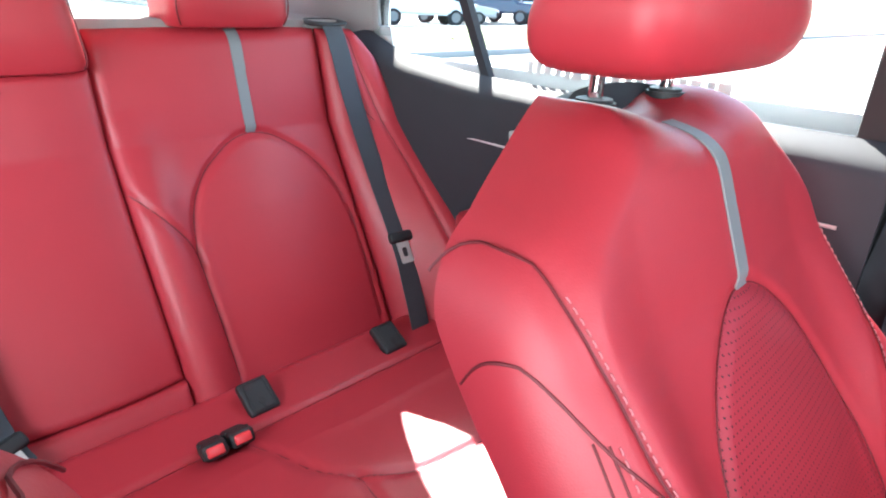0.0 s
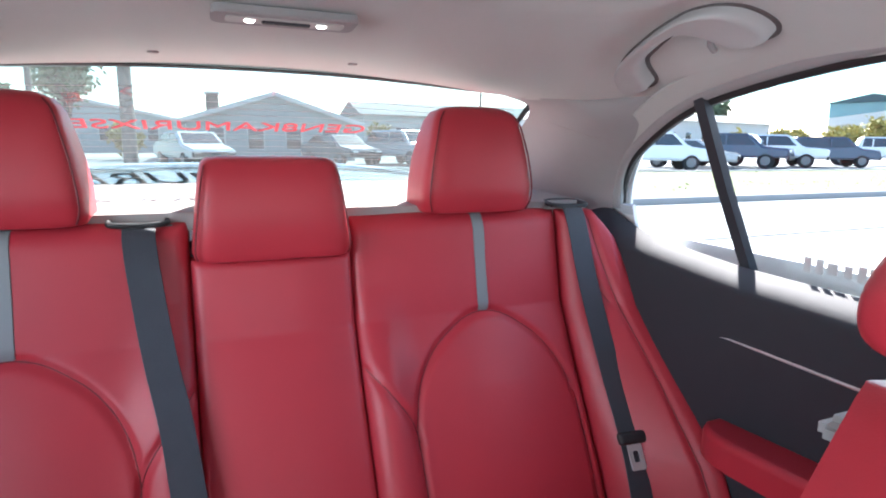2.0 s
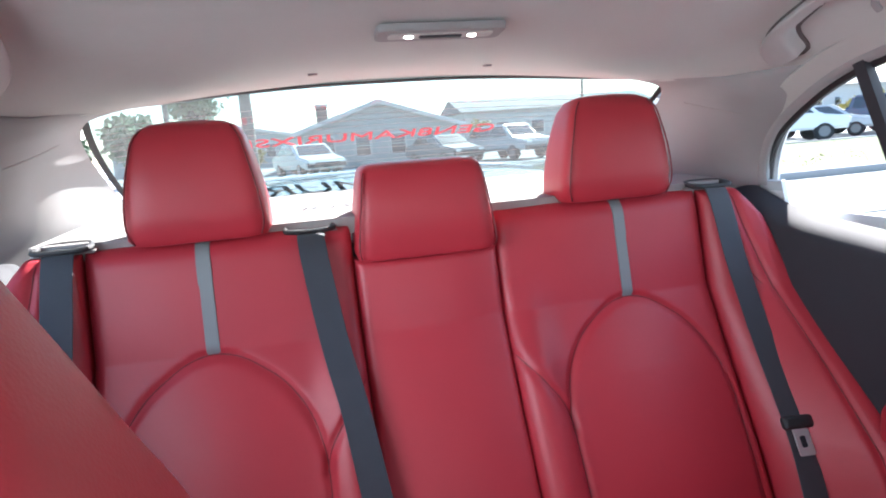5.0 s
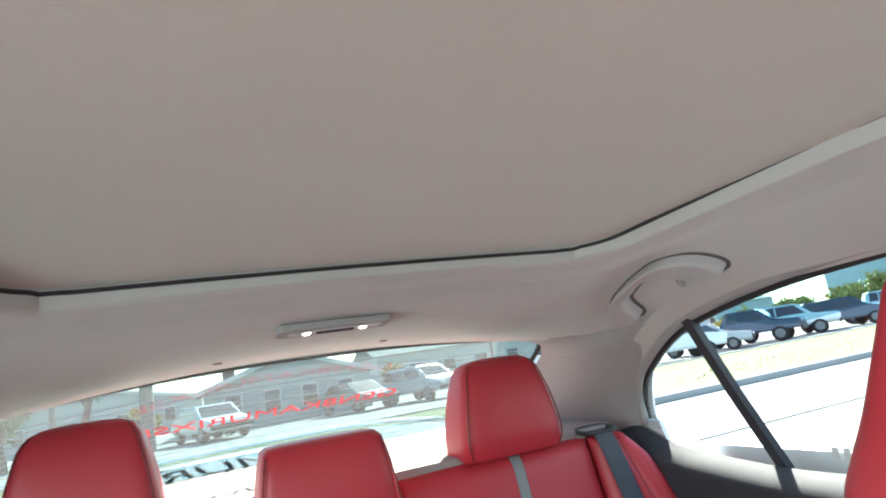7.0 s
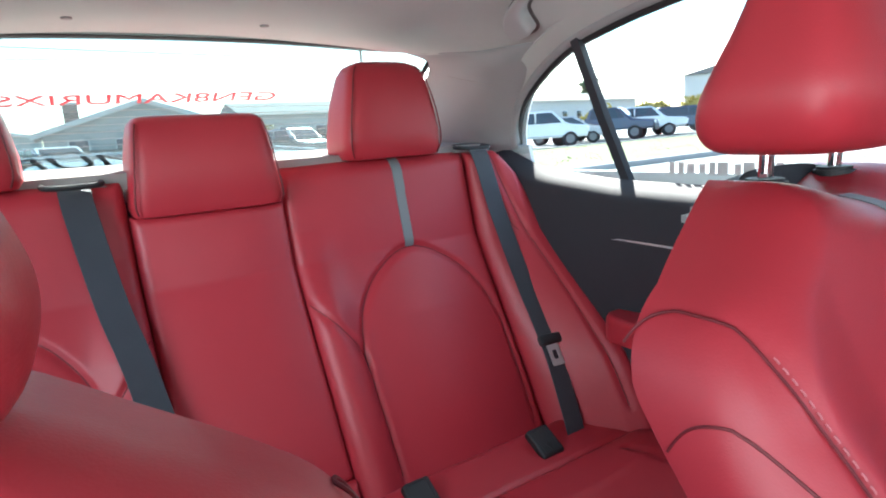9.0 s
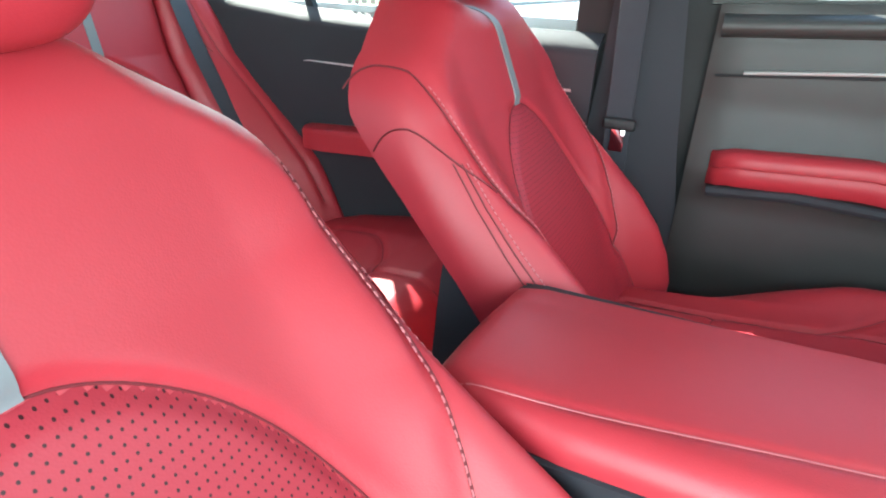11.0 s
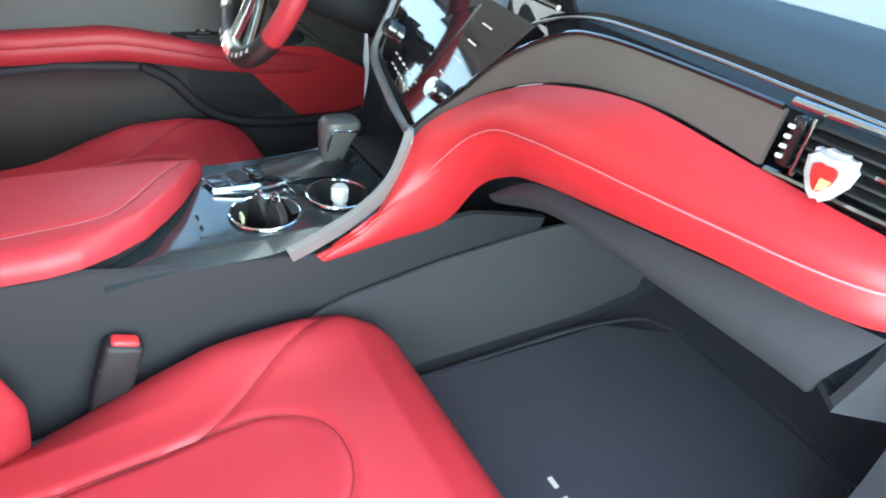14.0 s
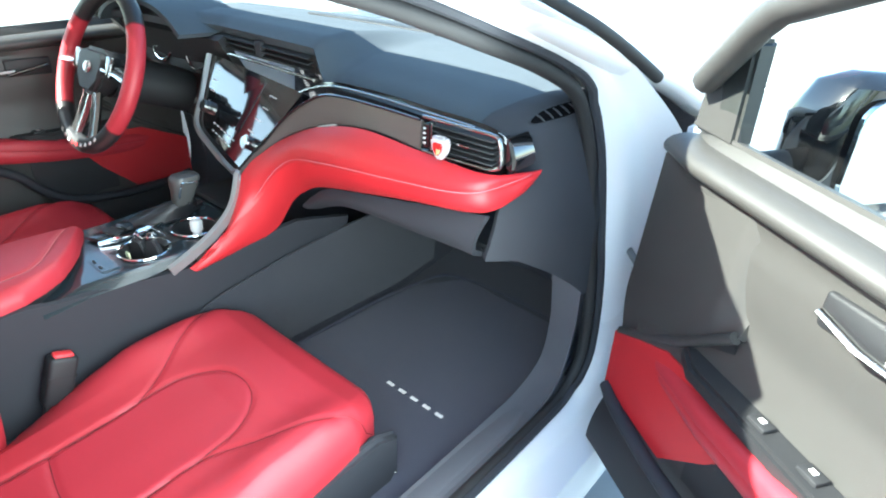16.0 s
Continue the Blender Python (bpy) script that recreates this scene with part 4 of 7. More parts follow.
    part("sill_plate", prism([(s * 0.69, 0.34), (s * 0.70, 0.392), (s * 0.745, 0.402), (s * 0.782, 0.385), (s * 0.786, 0.352)], "y", 1.04, 2.20, 0.006, 3), SILLP, car_body, "dark grey plastic sill plate")
    # centre pillar
    bp = [(1.035, 0.34), (1.30, 0.34), (1.225, 0.50), (1.19, 0.70), (1.165, 0.90), (1.13, 1.235), (1.06, 1.245), (1.045, 0.90), (1.02, 0.70), (1.01, 0.50)]

    def bpil(u, v, s=s):
        z = 0.34 + 0.90 * v
        y0 = np.interp(z, [0.34, 0.5, 0.7, 0.9, 1.24], [1.0, 1.0, 1.015, 1.03, 1.055])
        y1 = np.interp(z, [0.34, 0.42, 0.5, 0.7, 0.9, 1.24], [1.34, 1.27, 1.23, 1.195, 1.17, 1.13])
        x = np.interp(z, [0.34, 0.5, 0.92, 1.24], [0.735, 0.725, 0.722, 0.655]) - 0.012 * math.sin(math.pi * u)
        return (s * x, y0 + (y1 - y0) * u, z)
    part("centre_pillar_trim", sheet(bpil, np.linspace(0, 1, 10), np.linspace(0, 1, 24), 0.05, flip=(s > 0)), CHAR, car_body)
    if s < 0:
        part("pillar_filler", box((0.02, 0.40, 0.90), (s * 0.765, 1.16, 0.79), 0.004), RUBBER, car_body)
# rear window with black border, heater wires and vinyl lettering


def rear_glass(u, v):
    """u across (-1..1), v from the top edge down."""
    w = 0.580 + 0.16 * v - 0.095 * v * v
    arc = abs(u) ** 2.2
    y = -0.225 + 0.105 * arc - 0.52 * v
    z = 1.240 - 0.034 * arc * (1 - v) - 0.258 * v + 0.018 * math.sin(math.pi * v)
    return (w * u, y, z)


rw = part("rear_window", sheet(rear_glass, np.linspace(-1, 1, 30), np.linspace(-0.10, 1, 18)), REARGLASS, car_body, "lightly tinted rear window with red mirrored lettering")
rw.visible_shadow = False
bl = [rear_glass(u, -0.075) for u in np.linspace(-1, 1, 40)]
part("window_border", ribbon(bl, (0, -0.9, -0.4), 0.008, 0.003), RUBBER, rw)
for s in (-1, 1):
    part("window_border", ribbon([rear_glass(s * 0.992, v) for v in np.linspace(0, 1, 16)], (1, 0, 0), 0.014, 0.003), RUBBER, rw)
WIRE = shader("heater_wire", (0.30, 0.27, 0.25), rough=0.6)
for v in np.linspace(0.08, 0.92, 16):
    part("heater_wire", ribbon([(p[0], p[1] + 0.001, p[2]) for p in [rear_glass(u, v) for u in np.linspace(-0.95, 0.95, 24)]], (0, -0.9, -0.4), 0.0011, 0.0006), WIRE, rw)


def lettering(text, size, width, m, material, name, parent, shear=0.0, thick=0.0006):
    """Flat letters from the built-in font, fitted to a width, on the pose m (x along the line, y up)."""
    cu = bpy.data.curves.new("t", "FONT")
    cu.body, cu.size, cu.align_x, cu.extrude, cu.shear = text, size, "CENTER", thick, shear
    tmp = bpy.data.objects.new("t", cu)
    me = bpy.data.meshes.new_from_object(tmp)
    bpy.data.objects.remove(tmp)
    xs = [v.co.x for v in me.vertices]
    k = width / (max(xs) - min(xs))
    for v in me.vertices:
        v.co.x *= k
    me.transform(m)
    me.materials.clear()
    me.materials.append(material)
    ob = new(name, me)
    ob.parent = parent
    return ob


lettering("GEN8KAMURIXSE", 0.060, 0.60, Matrix.Translation((0.045, -0.352, 1.1425)) @ Matrix.Rotation(radians(23.5), 4, "X"), DECAL, "window_lettering", rw)
film = pane("perforated_film", (0.42, 0.46, 0.47), 0.3)
fm = part("window_film", sheet(lambda x, v: (x, -0.605 - 0.115 * v, 1.044 - 0.05 * v + 0.004), np.linspace(-0.55, 0.55, 12), (0, 0.5, 1)), film, rw, "grey perforated film along the window's foot")
fm.visible_shadow = False
lettering("MURI", 0.115, 0.36, Matrix.Translation((0.18, -0.712, 1.005)) @ Matrix.Rotation(radians(23.5), 4, "X"), shader("dark_blue_vinyl", (0.10, 0.13, 0.17), rough=0.5), "film_lettering", rw, 0.25)

# parcel shelf, boot lid, floor pan
shelf = tagged(part("shelf", sheet(lambda x, v: (x, -0.02 - 0.72 * v, 0.972 + 0.008 * math.sin(3 * v)), np.linspace(-0.66, 0.66, 14), np.linspace(0, 1, 12), 0.03), SHELF), "grey felt parcel shelf behind the bench", "parcel shelf", kind="structure")
part("boot_lid", sheet(lambda u, v: (0.76 * u, -0.76 - 0.45 * v, 0.985 + 0.03 * math.sin(v * 2.2) - 0.05 * abs(u) ** 3), np.linspace(-1, 1, 16), np.linspace(0, 1, 10), 0.01), PAINT, car_body)
part("boot_spoiler", tube(smooth_line([(-0.66, -1.13, 1.0), (-0.4, -1.18, 1.03), (0, -1.20, 1.035), (0.4, -1.18, 1.03), (0.66, -1.13, 1.0)], 30), 0.018, 8, flat=0.45), PAINT, car_body)
part("seat_bulkhead", box((1.36, 0.02, 0.64), (0, -0.04, 0.63), 0.004), CHAR, car_body)
floor = tagged(part("floor", sheet(lambda x, y: (x, y, 0.318 + 0.03 * max(0, (y - 2.3)) * 6 + (0.06 if abs(x) < 0.12 else 0)), np.linspace(-0.76, 0.76, 40), np.linspace(-0.10, 2.62, 50), 0.02), CARPET), "dark charcoal carpet on the car floor", "car floor", kind="structure")
part("firewall", sheet(lambda x, z: (x, 2.60 - 0.02 * math.sin(z * 5), z), np.linspace(-0.76, 0.76, 12), np.linspace(0.30, 1.0, 10), 0.02), CARPET, car_body)

# windscreen, its frame and the bonnet beyond


def windscreen(u, v):
    w = 0.62 + 0.12 * v
    arc = abs(u) ** 2
    return (w * u, 1.82 + 0.73 * v - 0.14 * arc * (0.4 + 0.6 * v), 1.262 - 0.235 * v - 0.015 * arc)


ws = part("windscreen", sheet(windscreen, np.linspace(-1, 1, 24), np.linspace(0, 1, 12)), GLASS, car_body, "clear windscreen")
ws.visible_shadow = False
part("wiper", tube([(0.35, 2.50, 1.052), (0.05, 2.42, 1.072), (-0.20, 2.37, 1.083)], 0.006, 6), RUBBER, car_body)
part("bonnet", sheet(lambda u, v: ((0.80 - 0.06 * v) * u, 2.56 + 1.0 * v, 1.0 - 0.10 * v ** 1.6 - 0.04 * u ** 4), np.linspace(-1, 1, 16), np.linspace(0, 1, 12), 0.01), PAINT, car_body)
part("scuttle", box((1.45, 0.12, 0.02), (0, 2.52, 1.0), 0.006), BLACK, car_body)
for s in (-1, 1):
    ap = mirror([(-0.625, 1.55, 1.245), (-0.66, 1.72, 1.195), (-0.70, 1.92, 1.128), (-0.725, 2.06, 1.078), (-0.745, 2.22, 1.035)], s)
    part("screen_pillar_trim", tube(smooth_line(ap, 30), 0.030, 12, flat=0.8), PILLAR, car_body, "grey windscreen pillar trim")
    part("screen_pillar_panel", tube(smooth_line([(p[0] + s * 0.055, p[1] + 0.05, p[2] + 0.015) for p in ap] + [(s * 0.82, 2.42, 0.985)], 30), 0.036, 12, flat=0.8), PAINT, car_body, "white painted windscreen pillar")
    part("wing_panel", sheet(lambda u, v, s=s: (s * (0.845 + 0.03 * math.sin(v * 2.5)), 2.28 + 1.3 * u, 0.25 + 0.72 * v), np.linspace(0, 1, 8), np.linspace(0, 1, 10), 0.01), PAINT, car_body)
part("front_fascia", sheet(lambda u, v: (0.845 * u, 3.58 + 0.10 * (1 - u * u) - 0.05 * v, 0.22 + 0.62 * v), np.linspace(-1, 1, 16), np.linspace(0, 1, 8), 0.01), PAINT, car_body)
part("grille", box((0.9, 0.03, 0.22), (0, 3.68, 0.42), 0.02), BLACK, car_body)
part("tail_panel", sheet(lambda u, v: (0.845 * u, -1.18 - 0.06 * (1 - u * u), 0.25 + 0.72 * v), np.linspace(-1, 1, 16), np.linspace(0, 1, 8), 0.01), PAINT, car_body)
part("underbody", box((1.5, 4.6, 0.03), (0, 1.2, 0.24), 0.01), BLACK, car_body)
for s in (-1, 1):
    for yw in (0.02, 2.84):
        w_ = part("wheel", cyl(0.335, 0.21, (s * 0.785, yw, 0.335), 36, Matrix.Rotation(radians(90), 4, "Y"), bevel=0.03), RUBBER, car_body)
        part("wheel_rim", cyl(0.225, 0.02, (s * 0.895, yw, 0.335), 30, Matrix.Rotation(radians(90), 4, "Y"), bevel=0.006), SILVER, w_)
# door opening on the passenger side: seals, black trim and white jamb
OPEN = [(1.36, 1.245), (1.50, 1.222), (1.68, 1.180), (1.84, 1.130), (1.96, 1.088), (2.035, 1.045), (2.085, 0.97), (2.118, 0.88), (2.15, 0.76), (2.176, 0.655), (2.192, 0.54), (2.185, 0.46), (2.13, 0.408), (2.03, 0.398), (1.80, 0.396), (1.50, 0.392)]
for s in (-1, 1):
    opx = lambda z: np.interp(z, [0.38, 0.65, 0.95, 1.05, 1.25], [0.775, 0.772, 0.762, 0.755, 0.675])
    seal = smooth_line([(s * float(opx(z)), y, z) for y, z in OPEN], 120)
    part("door_seal", tube(seal, 0.0115, 10), RUBBER, car_body, "black rubber door seal")
    part("door_seal", tube([(p[0] + s * 0.012, p[1] + 0.018 * (p[2] > 0.42), p[2] + (0.012 if p[2] > 1.03 else 0)) for p in seal], 0.008, 8), CHAR, car_body)
    L1 = [np.array(p) for p in smooth_line([(s * (float(opx(z)) + 0.008), y + 0.02, z + (0.014 if z > 1.03 else -0.012 if z < 0.41 else 0)) for y, z in OPEN], 90)]
    L2 = [np.array(p) for p in smooth_line([(s * (float(opx(z)) + (0.10 if z < 1.0 else 0.055)), y + 0.075 + (0.06 if z < 1.0 else 0), z + (0.035 if z > 1.03 else -0.05 if z < 0.41 else 0)) for y, z in OPEN], 90)]

    def jamb(u, v, L1=L1, L2=L2, s=s):
        k = min(int(v * (len(L1) - 1) + 1e-6), len(L1) - 1)
        p = L1[k] + (L2[k] - L1[k]) * u
        return (p[0] + s * 0.006 * math.sin(u * math.pi * 2.5), p[1], p[2])
    part("door_jamb", sheet(jamb, np.linspace(0, 1, 14), np.linspace(0, 1, 90), 0.004, flip=(s < 0)), PAINT, car_body, "white painted door jamb")
    # sill trim that sweeps up into the kick panel beside the footwell
    KO = [np.array(p) for p in smooth_line([(s * 0.764, y, z) for y, z in ((1.20, 0.400), (1.70, 0.401), (1.95, 0.402), (2.06, 0.412), (2.125, 0.45), (2.15, 0.53), (2.158, 0.61), (2.150, 0.700))], 60)]
    KI = [np.array(p) for p in smooth_line([(s * 0.697, y, z) for y, z in ((1.20, 0.390), (1.70, 0.392), (1.93, 0.396), (2.07, 0.404), (2.155, 0.445), (2.175, 0.53), (2.165, 0.61), (2.145, 0.700))], 60)]
    KJ = [np.array(p) for p in smooth_line([(s * 0.684, y, z) for y, z in ((1.20, 0.335), (1.70, 0.335), (1.95, 0.335), (2.18, 0.335), (2.36, 0.36), (2.44, 0.47), (2.46, 0.58), (2.46, 0.700))], 60)]

    def kick(u, v, KO=KO, KI=KI, KJ=KJ, s=s):
        k = int(round(v * (len(KO) - 1)))
        if u < 0.6:
            f = u / 0.6
            p = KO[k] * (1 - f) + KI[k] * f
            return tuple(p - np.array((s * 0.4, 0, 0.6)) * 0.010 * math.sin(f * math.pi) * (1 if k < 40 else 0.4))
        f = (u - 0.6) / 0.4
        return tuple(KI[k] * (1 - f) + KJ[k] * f)
    part("kick_panel", sheet(kick, np.concatenate((np.linspace(0, 0.58, 10), [0.6, 0.63], np.linspace(0.66, 1, 6))), np.linspace(0, 1, len(KO)), 0.004, flip=(s > 0)), SILLP, car_body, "grey plastic kick panel running into the sill")
chk = tagged(part("door_check", tube([(0.80, 2.235, 0.737), (0.86, 2.19, 0.715), (0.915, 2.15, 0.70)], 0.007, 8), shader("grey_steel", (0.32, 0.33, 0.33), rough=0.4, metal=1.0)), "grey steel door check arm at the white jamb", "door check")
turn = Matrix.Rotation(radians(90), 4, "X") @ Matrix.Rotation(radians(25), 4, "Y")
piv = part("pivot", cyl(0.0155, 0.020, (0.795, 2.222, 0.739), 20, turn, bevel=0.004), STRIPMETAL, chk, "bright steel pivot bolt")
part("socket", cyl(0.009, 0.004, (0.798, 2.210, 0.739), 16, turn, bevel=0.001), BLACK, piv)

# ---- roof fittings ----
# dark tone that paints the recess shadow round the grab handles
GROOVE_SHADOW = shader("groove_shadow", (0.10, 0.09, 0.088), rough=0.9)
lamp = thing("dome_lamp", "flat grey ceiling lamp with two lit spots", "ceiling lamp")
LAMP_M = Matrix.Translation((0, 0.243, 1.2735)) @ Matrix.Rotation(radians(5), 4, "X")


def lamp_part(name, w, h, r, z0, z1, mat, x=0.0, label=""):
    g = prism([(x + a, b) for a, b in rounded(w, h, r, 5)], "z", z0, z1, 0.0015)
    bmesh.ops.transform(g, matrix=LAMP_M, verts=g.verts)
    return part(name, g, mat, lamp, label)


lamp_part("lamp_body", 0.089, 0.027, 0.012, -0.006, 0.004, PILLAR)
lamp_part("lamp_recess", 0.074, 0.014, 0.008, -0.0072, 0.0, LINER)
lamp_part("switch_bar", 0.030, 0.005, 0.003, -0.0095, -0.004, CHAR)
for x in (-0.044, 0.044):
    lamp_part("lens", 0.006, 0.0042, 0.003, -0.0095, -0.004, LENS, x, "lit warm lens")
for s in (-1, 1):
    gh = thing("grab_handle", "pale grey plastic grab handle above the rear door", "grab handle", "grab handles")
    # a flat C-shaped grip that hugs the lining, its feet turned down to the window
    C = [(0.164, 0.044), (0.160, 0.062), (0.172, 0.090), (0.200, 0.118), (0.25, 0.146), (0.31, 0.170), (0.37, 0.186), (0.415, 0.192), (0.448, 0.184), (0.466, 0.158), (0.470, 0.108), (0.460, 0.078), (0.430, 0.066), (0.402, 0.078), (0.392, 0.114), (0.383, 0.148), (0.36, 0.156), (0.30, 0.138), (0.258, 0.118), (0.234, 0.090), (0.218, 0.056), (0.208, 0.046), (0.19, 0.040)]
    CS = [tuple(p) for p in smooth_line(C, 110, True)]
    nC = len(CS)

    def inset(d):
        out = []
        for k in range(nC):
            (ax, ay), (bx, by) = CS[k - 1], CS[(k + 1) % nC]
            tx, ty = bx - ax, by - ay
            L_ = math.hypot(tx, ty) + 1e-9
            out.append((CS[k][0] + ty / L_ * d, CS[k][1] - tx / L_ * d))
        return out
    rings_ = []
    for d, low_ in ((0.0, -0.010), (0.0, 0.017), (0.0022, 0.022), (0.005, 0.0245), (0.009, 0.0255)):
        rings_.append([(-s * (-0.668 + 0.893 * b + 0.85 * low_), a, liner_z(-0.668 + 0.893 * b, a) - 0.75 * low_) for a, b in inset(d)])
    # slightly raised dark outline, the grip's contact shadow put into colour
    shadow_ring = [[(-s * (-0.668 + 0.893 * b), a, liner_z(-0.668 + 0.893 * b, a) - low_) for a, b in inset(d)] for d, low_ in ((-0.005, -0.004), (-0.005, 0.0028), (0.002, 0.0034))]
    part("grip_shadow_ring", loft(shadow_ring), GROOVE_SHADOW, gh)
    gv, gf = loft(rings_)
    part("grip", (gv, gf), GRIP, gh, angle=55)
    part("coat_hook", tube([(s * 0.562, 0.385, liner_z(0.562, 0.385)), (s * 0.570, 0.378, liner_z(0.57, 0.378) - 0.016), (s * 0.582, 0.374, liner_z(0.58, 0.374) - 0.018)], 0.005, 8), PILLAR, gh)
for x in (-0.16, 0.17):
    tagged(part("lining_clip", cyl(0.009, 0.004, (x, -0.06, liner_z(x, -0.06) - 0.001), 12, bevel=0.001), SHELF), "small grey trim clip in the headliner", "trim clip", "lining clips")


# black moulding between the windscreen and the outer pillar
for s in (-1, 1):
    part("windscreen_moulding", tube([(s * x, y, z) for x, y, z in smooth_line([(0.742, 1.76, 1.232), (0.772, 1.905, 1.181), (0.794, 1.995, 1.146), (0.812, 2.076, 1.108), (0.829, 2.155, 1.066)], 30)], 0.0095, 10), RUBBER, car_body, "black rubber windscreen moulding")


# ---- doors ----
def rear_door(s):
    d = thing("rear_door", "closed charcoal rear door with red armrest and chrome strip", "car door", "rear doors")
    K = lambda pts: [(-s * p[0], p[1], p[2]) for p in pts]
    BELT = [(-0.05, 0.985), (0.03, 0.955), (0.10, 0.935), (0.32, 0.915), (0.60, 0.908), (1.02, 0.905)]

    def inner(u, v):
        y = -0.10 + 1.12 * u
        zt = float(interp(y, BELT))
        z = 0.36 + (zt - 0.36) * v
        x = 0.715 + 0.012 * math.sin(v * 6) - 0.006 * v
        if v > 0.93:
            x += 0.045 * ((v - 0.93) / 0.07) ** 2
        return (s * x, y, z)
    part("door_trim", sheet(inner, np.linspace(0, 1, 26), np.concatenate((np.linspace(0, 0.9, 20), np.linspace(0.92, 1, 8))), 0.01, flip=(s > 0)), CHAR, d)
    part("door_skin", sheet(lambda u, v: (s * (0.845 + 0.035 * math.sin(v * 2.6)), -0.05 + 1.09 * u, 0.30 + 0.62 * v), np.linspace(0, 1, 8), np.linspace(0, 1, 12), 0.01), PAINT, d)
    part("window_ledge", prism([(s * 0.738, 0.875), (s * 0.80, 0.875), (s * 0.80, 0.900), (s * 0.752, 0.906)], "y", 0.28, 1.04, 0.006), BLACK, d)
    part("chrome_strip", tube(K([(-0.706, 0.265, 0.789), (-0.702, 0.35, 0.800), (-0.70, 0.60, 0.797), (-0.70, 0.98, 0.800)]), 0.0045, 8, flat=0.7), STRIPMETAL, d, "thin chrome strip")
    part("upper_crease", tube(K([(-0.708, 0.225, 0.800), (-0.706, 0.5, 0.81), (-0.704, 0.98, 0.812)]), 0.002, 6), BLACK, d)
    arm = Pad("z", lambda b: np.interp(b, [0.33, 0.36, 0.40, 0.98], [-0.70, -0.665, -0.640, -0.63]), flat(-0.715), 0.33, 0.98, lambda x, y: 0.648 + 0.02 * np.clip((y - 0.33) / 0.3, 0, 1) + 0 * x, 0.05, 0.012, na=16, nb=50) if s < 0 else Pad("z", flat(0.63), lambda b: np.interp(b, [0.33, 0.36, 0.98], [0.70, 0.72, 0.72]), 0.33, 0.98, lambda x, y: 0.648 + 0.02 * np.clip((y - 0.33) / 0.3, 0, 1) + 0 * x, 0.05, 0.012, na=16, nb=50)
    if s < 0:
        arm.lo, arm.hi = (lambda b: np.full(np.shape(b), -0.722)), (lambda b: np.interp(b, [0.33, 0.345, 0.37, 0.42, 0.98], [-0.69, -0.665, -0.648, -0.638, -0.63]))
    arm.build("door_armrest", d, RED)
    # glass, its slanted divider and the blue visor outside
    gx = lambda z: -0.78 + 0.317 * (z - 0.91)
    g = part("door_glass", sheet(lambda u, v: (-s * gx(0.89 + 0.40 * v) + s * 0.004, -0.06 + 1.10 * u, 0.89 + 0.40 * v), np.linspace(0, 1, 6), np.linspace(0, 1, 6)), GLASS, d, "clear rear door glass")
    g.visible_shadow = False
    part("glass_divider", ribbon(K([(gx(1.222) + 0.005, 0.257, 1.222), (gx(1.05) + 0.006, 0.285, 1.05), (gx(0.895) + 0.008, 0.318, 0.895)]), (0, 1, 0), 0.022, 0.016), CHAR, d, "slanted black window divider")
    vis = part("rain_visor", sheet(lambda u, v: (-s * (gx(1.262 - 0.05 * v) - 0.012 - 0.012 * v), 0.27 + 0.75 * u, float(np.interp(0.27 + 0.75 * u, [0.27, 0.43, 0.6, 1.02], [1.207, 1.238, 1.254, 1.262])) - 0.080 * v * min(1, 4 * u + 0.1)), np.linspace(0, 1, 16), np.linspace(0, 1, 4)), VISOR, d, "blue tinted rain visor")
    vis.visible_shadow = False
    return d


rd = rear_door(-1)
# pale unreadable lettering low on the left rear glass
rng = random.Random(4)
y = 0.42
while y < 0.80:
    w = rng.choice((0.012, 0.016, 0.02))
    part("faded_letter", box((0.001, w, rng.choice((0.018, 0.024))), (-0.772, y, 0.938), 0.0003), shader("pale_vinyl", (0.60, 0.61, 0.60), rough=0.6), rd)
    y += w + 0.008
rear_door(1)


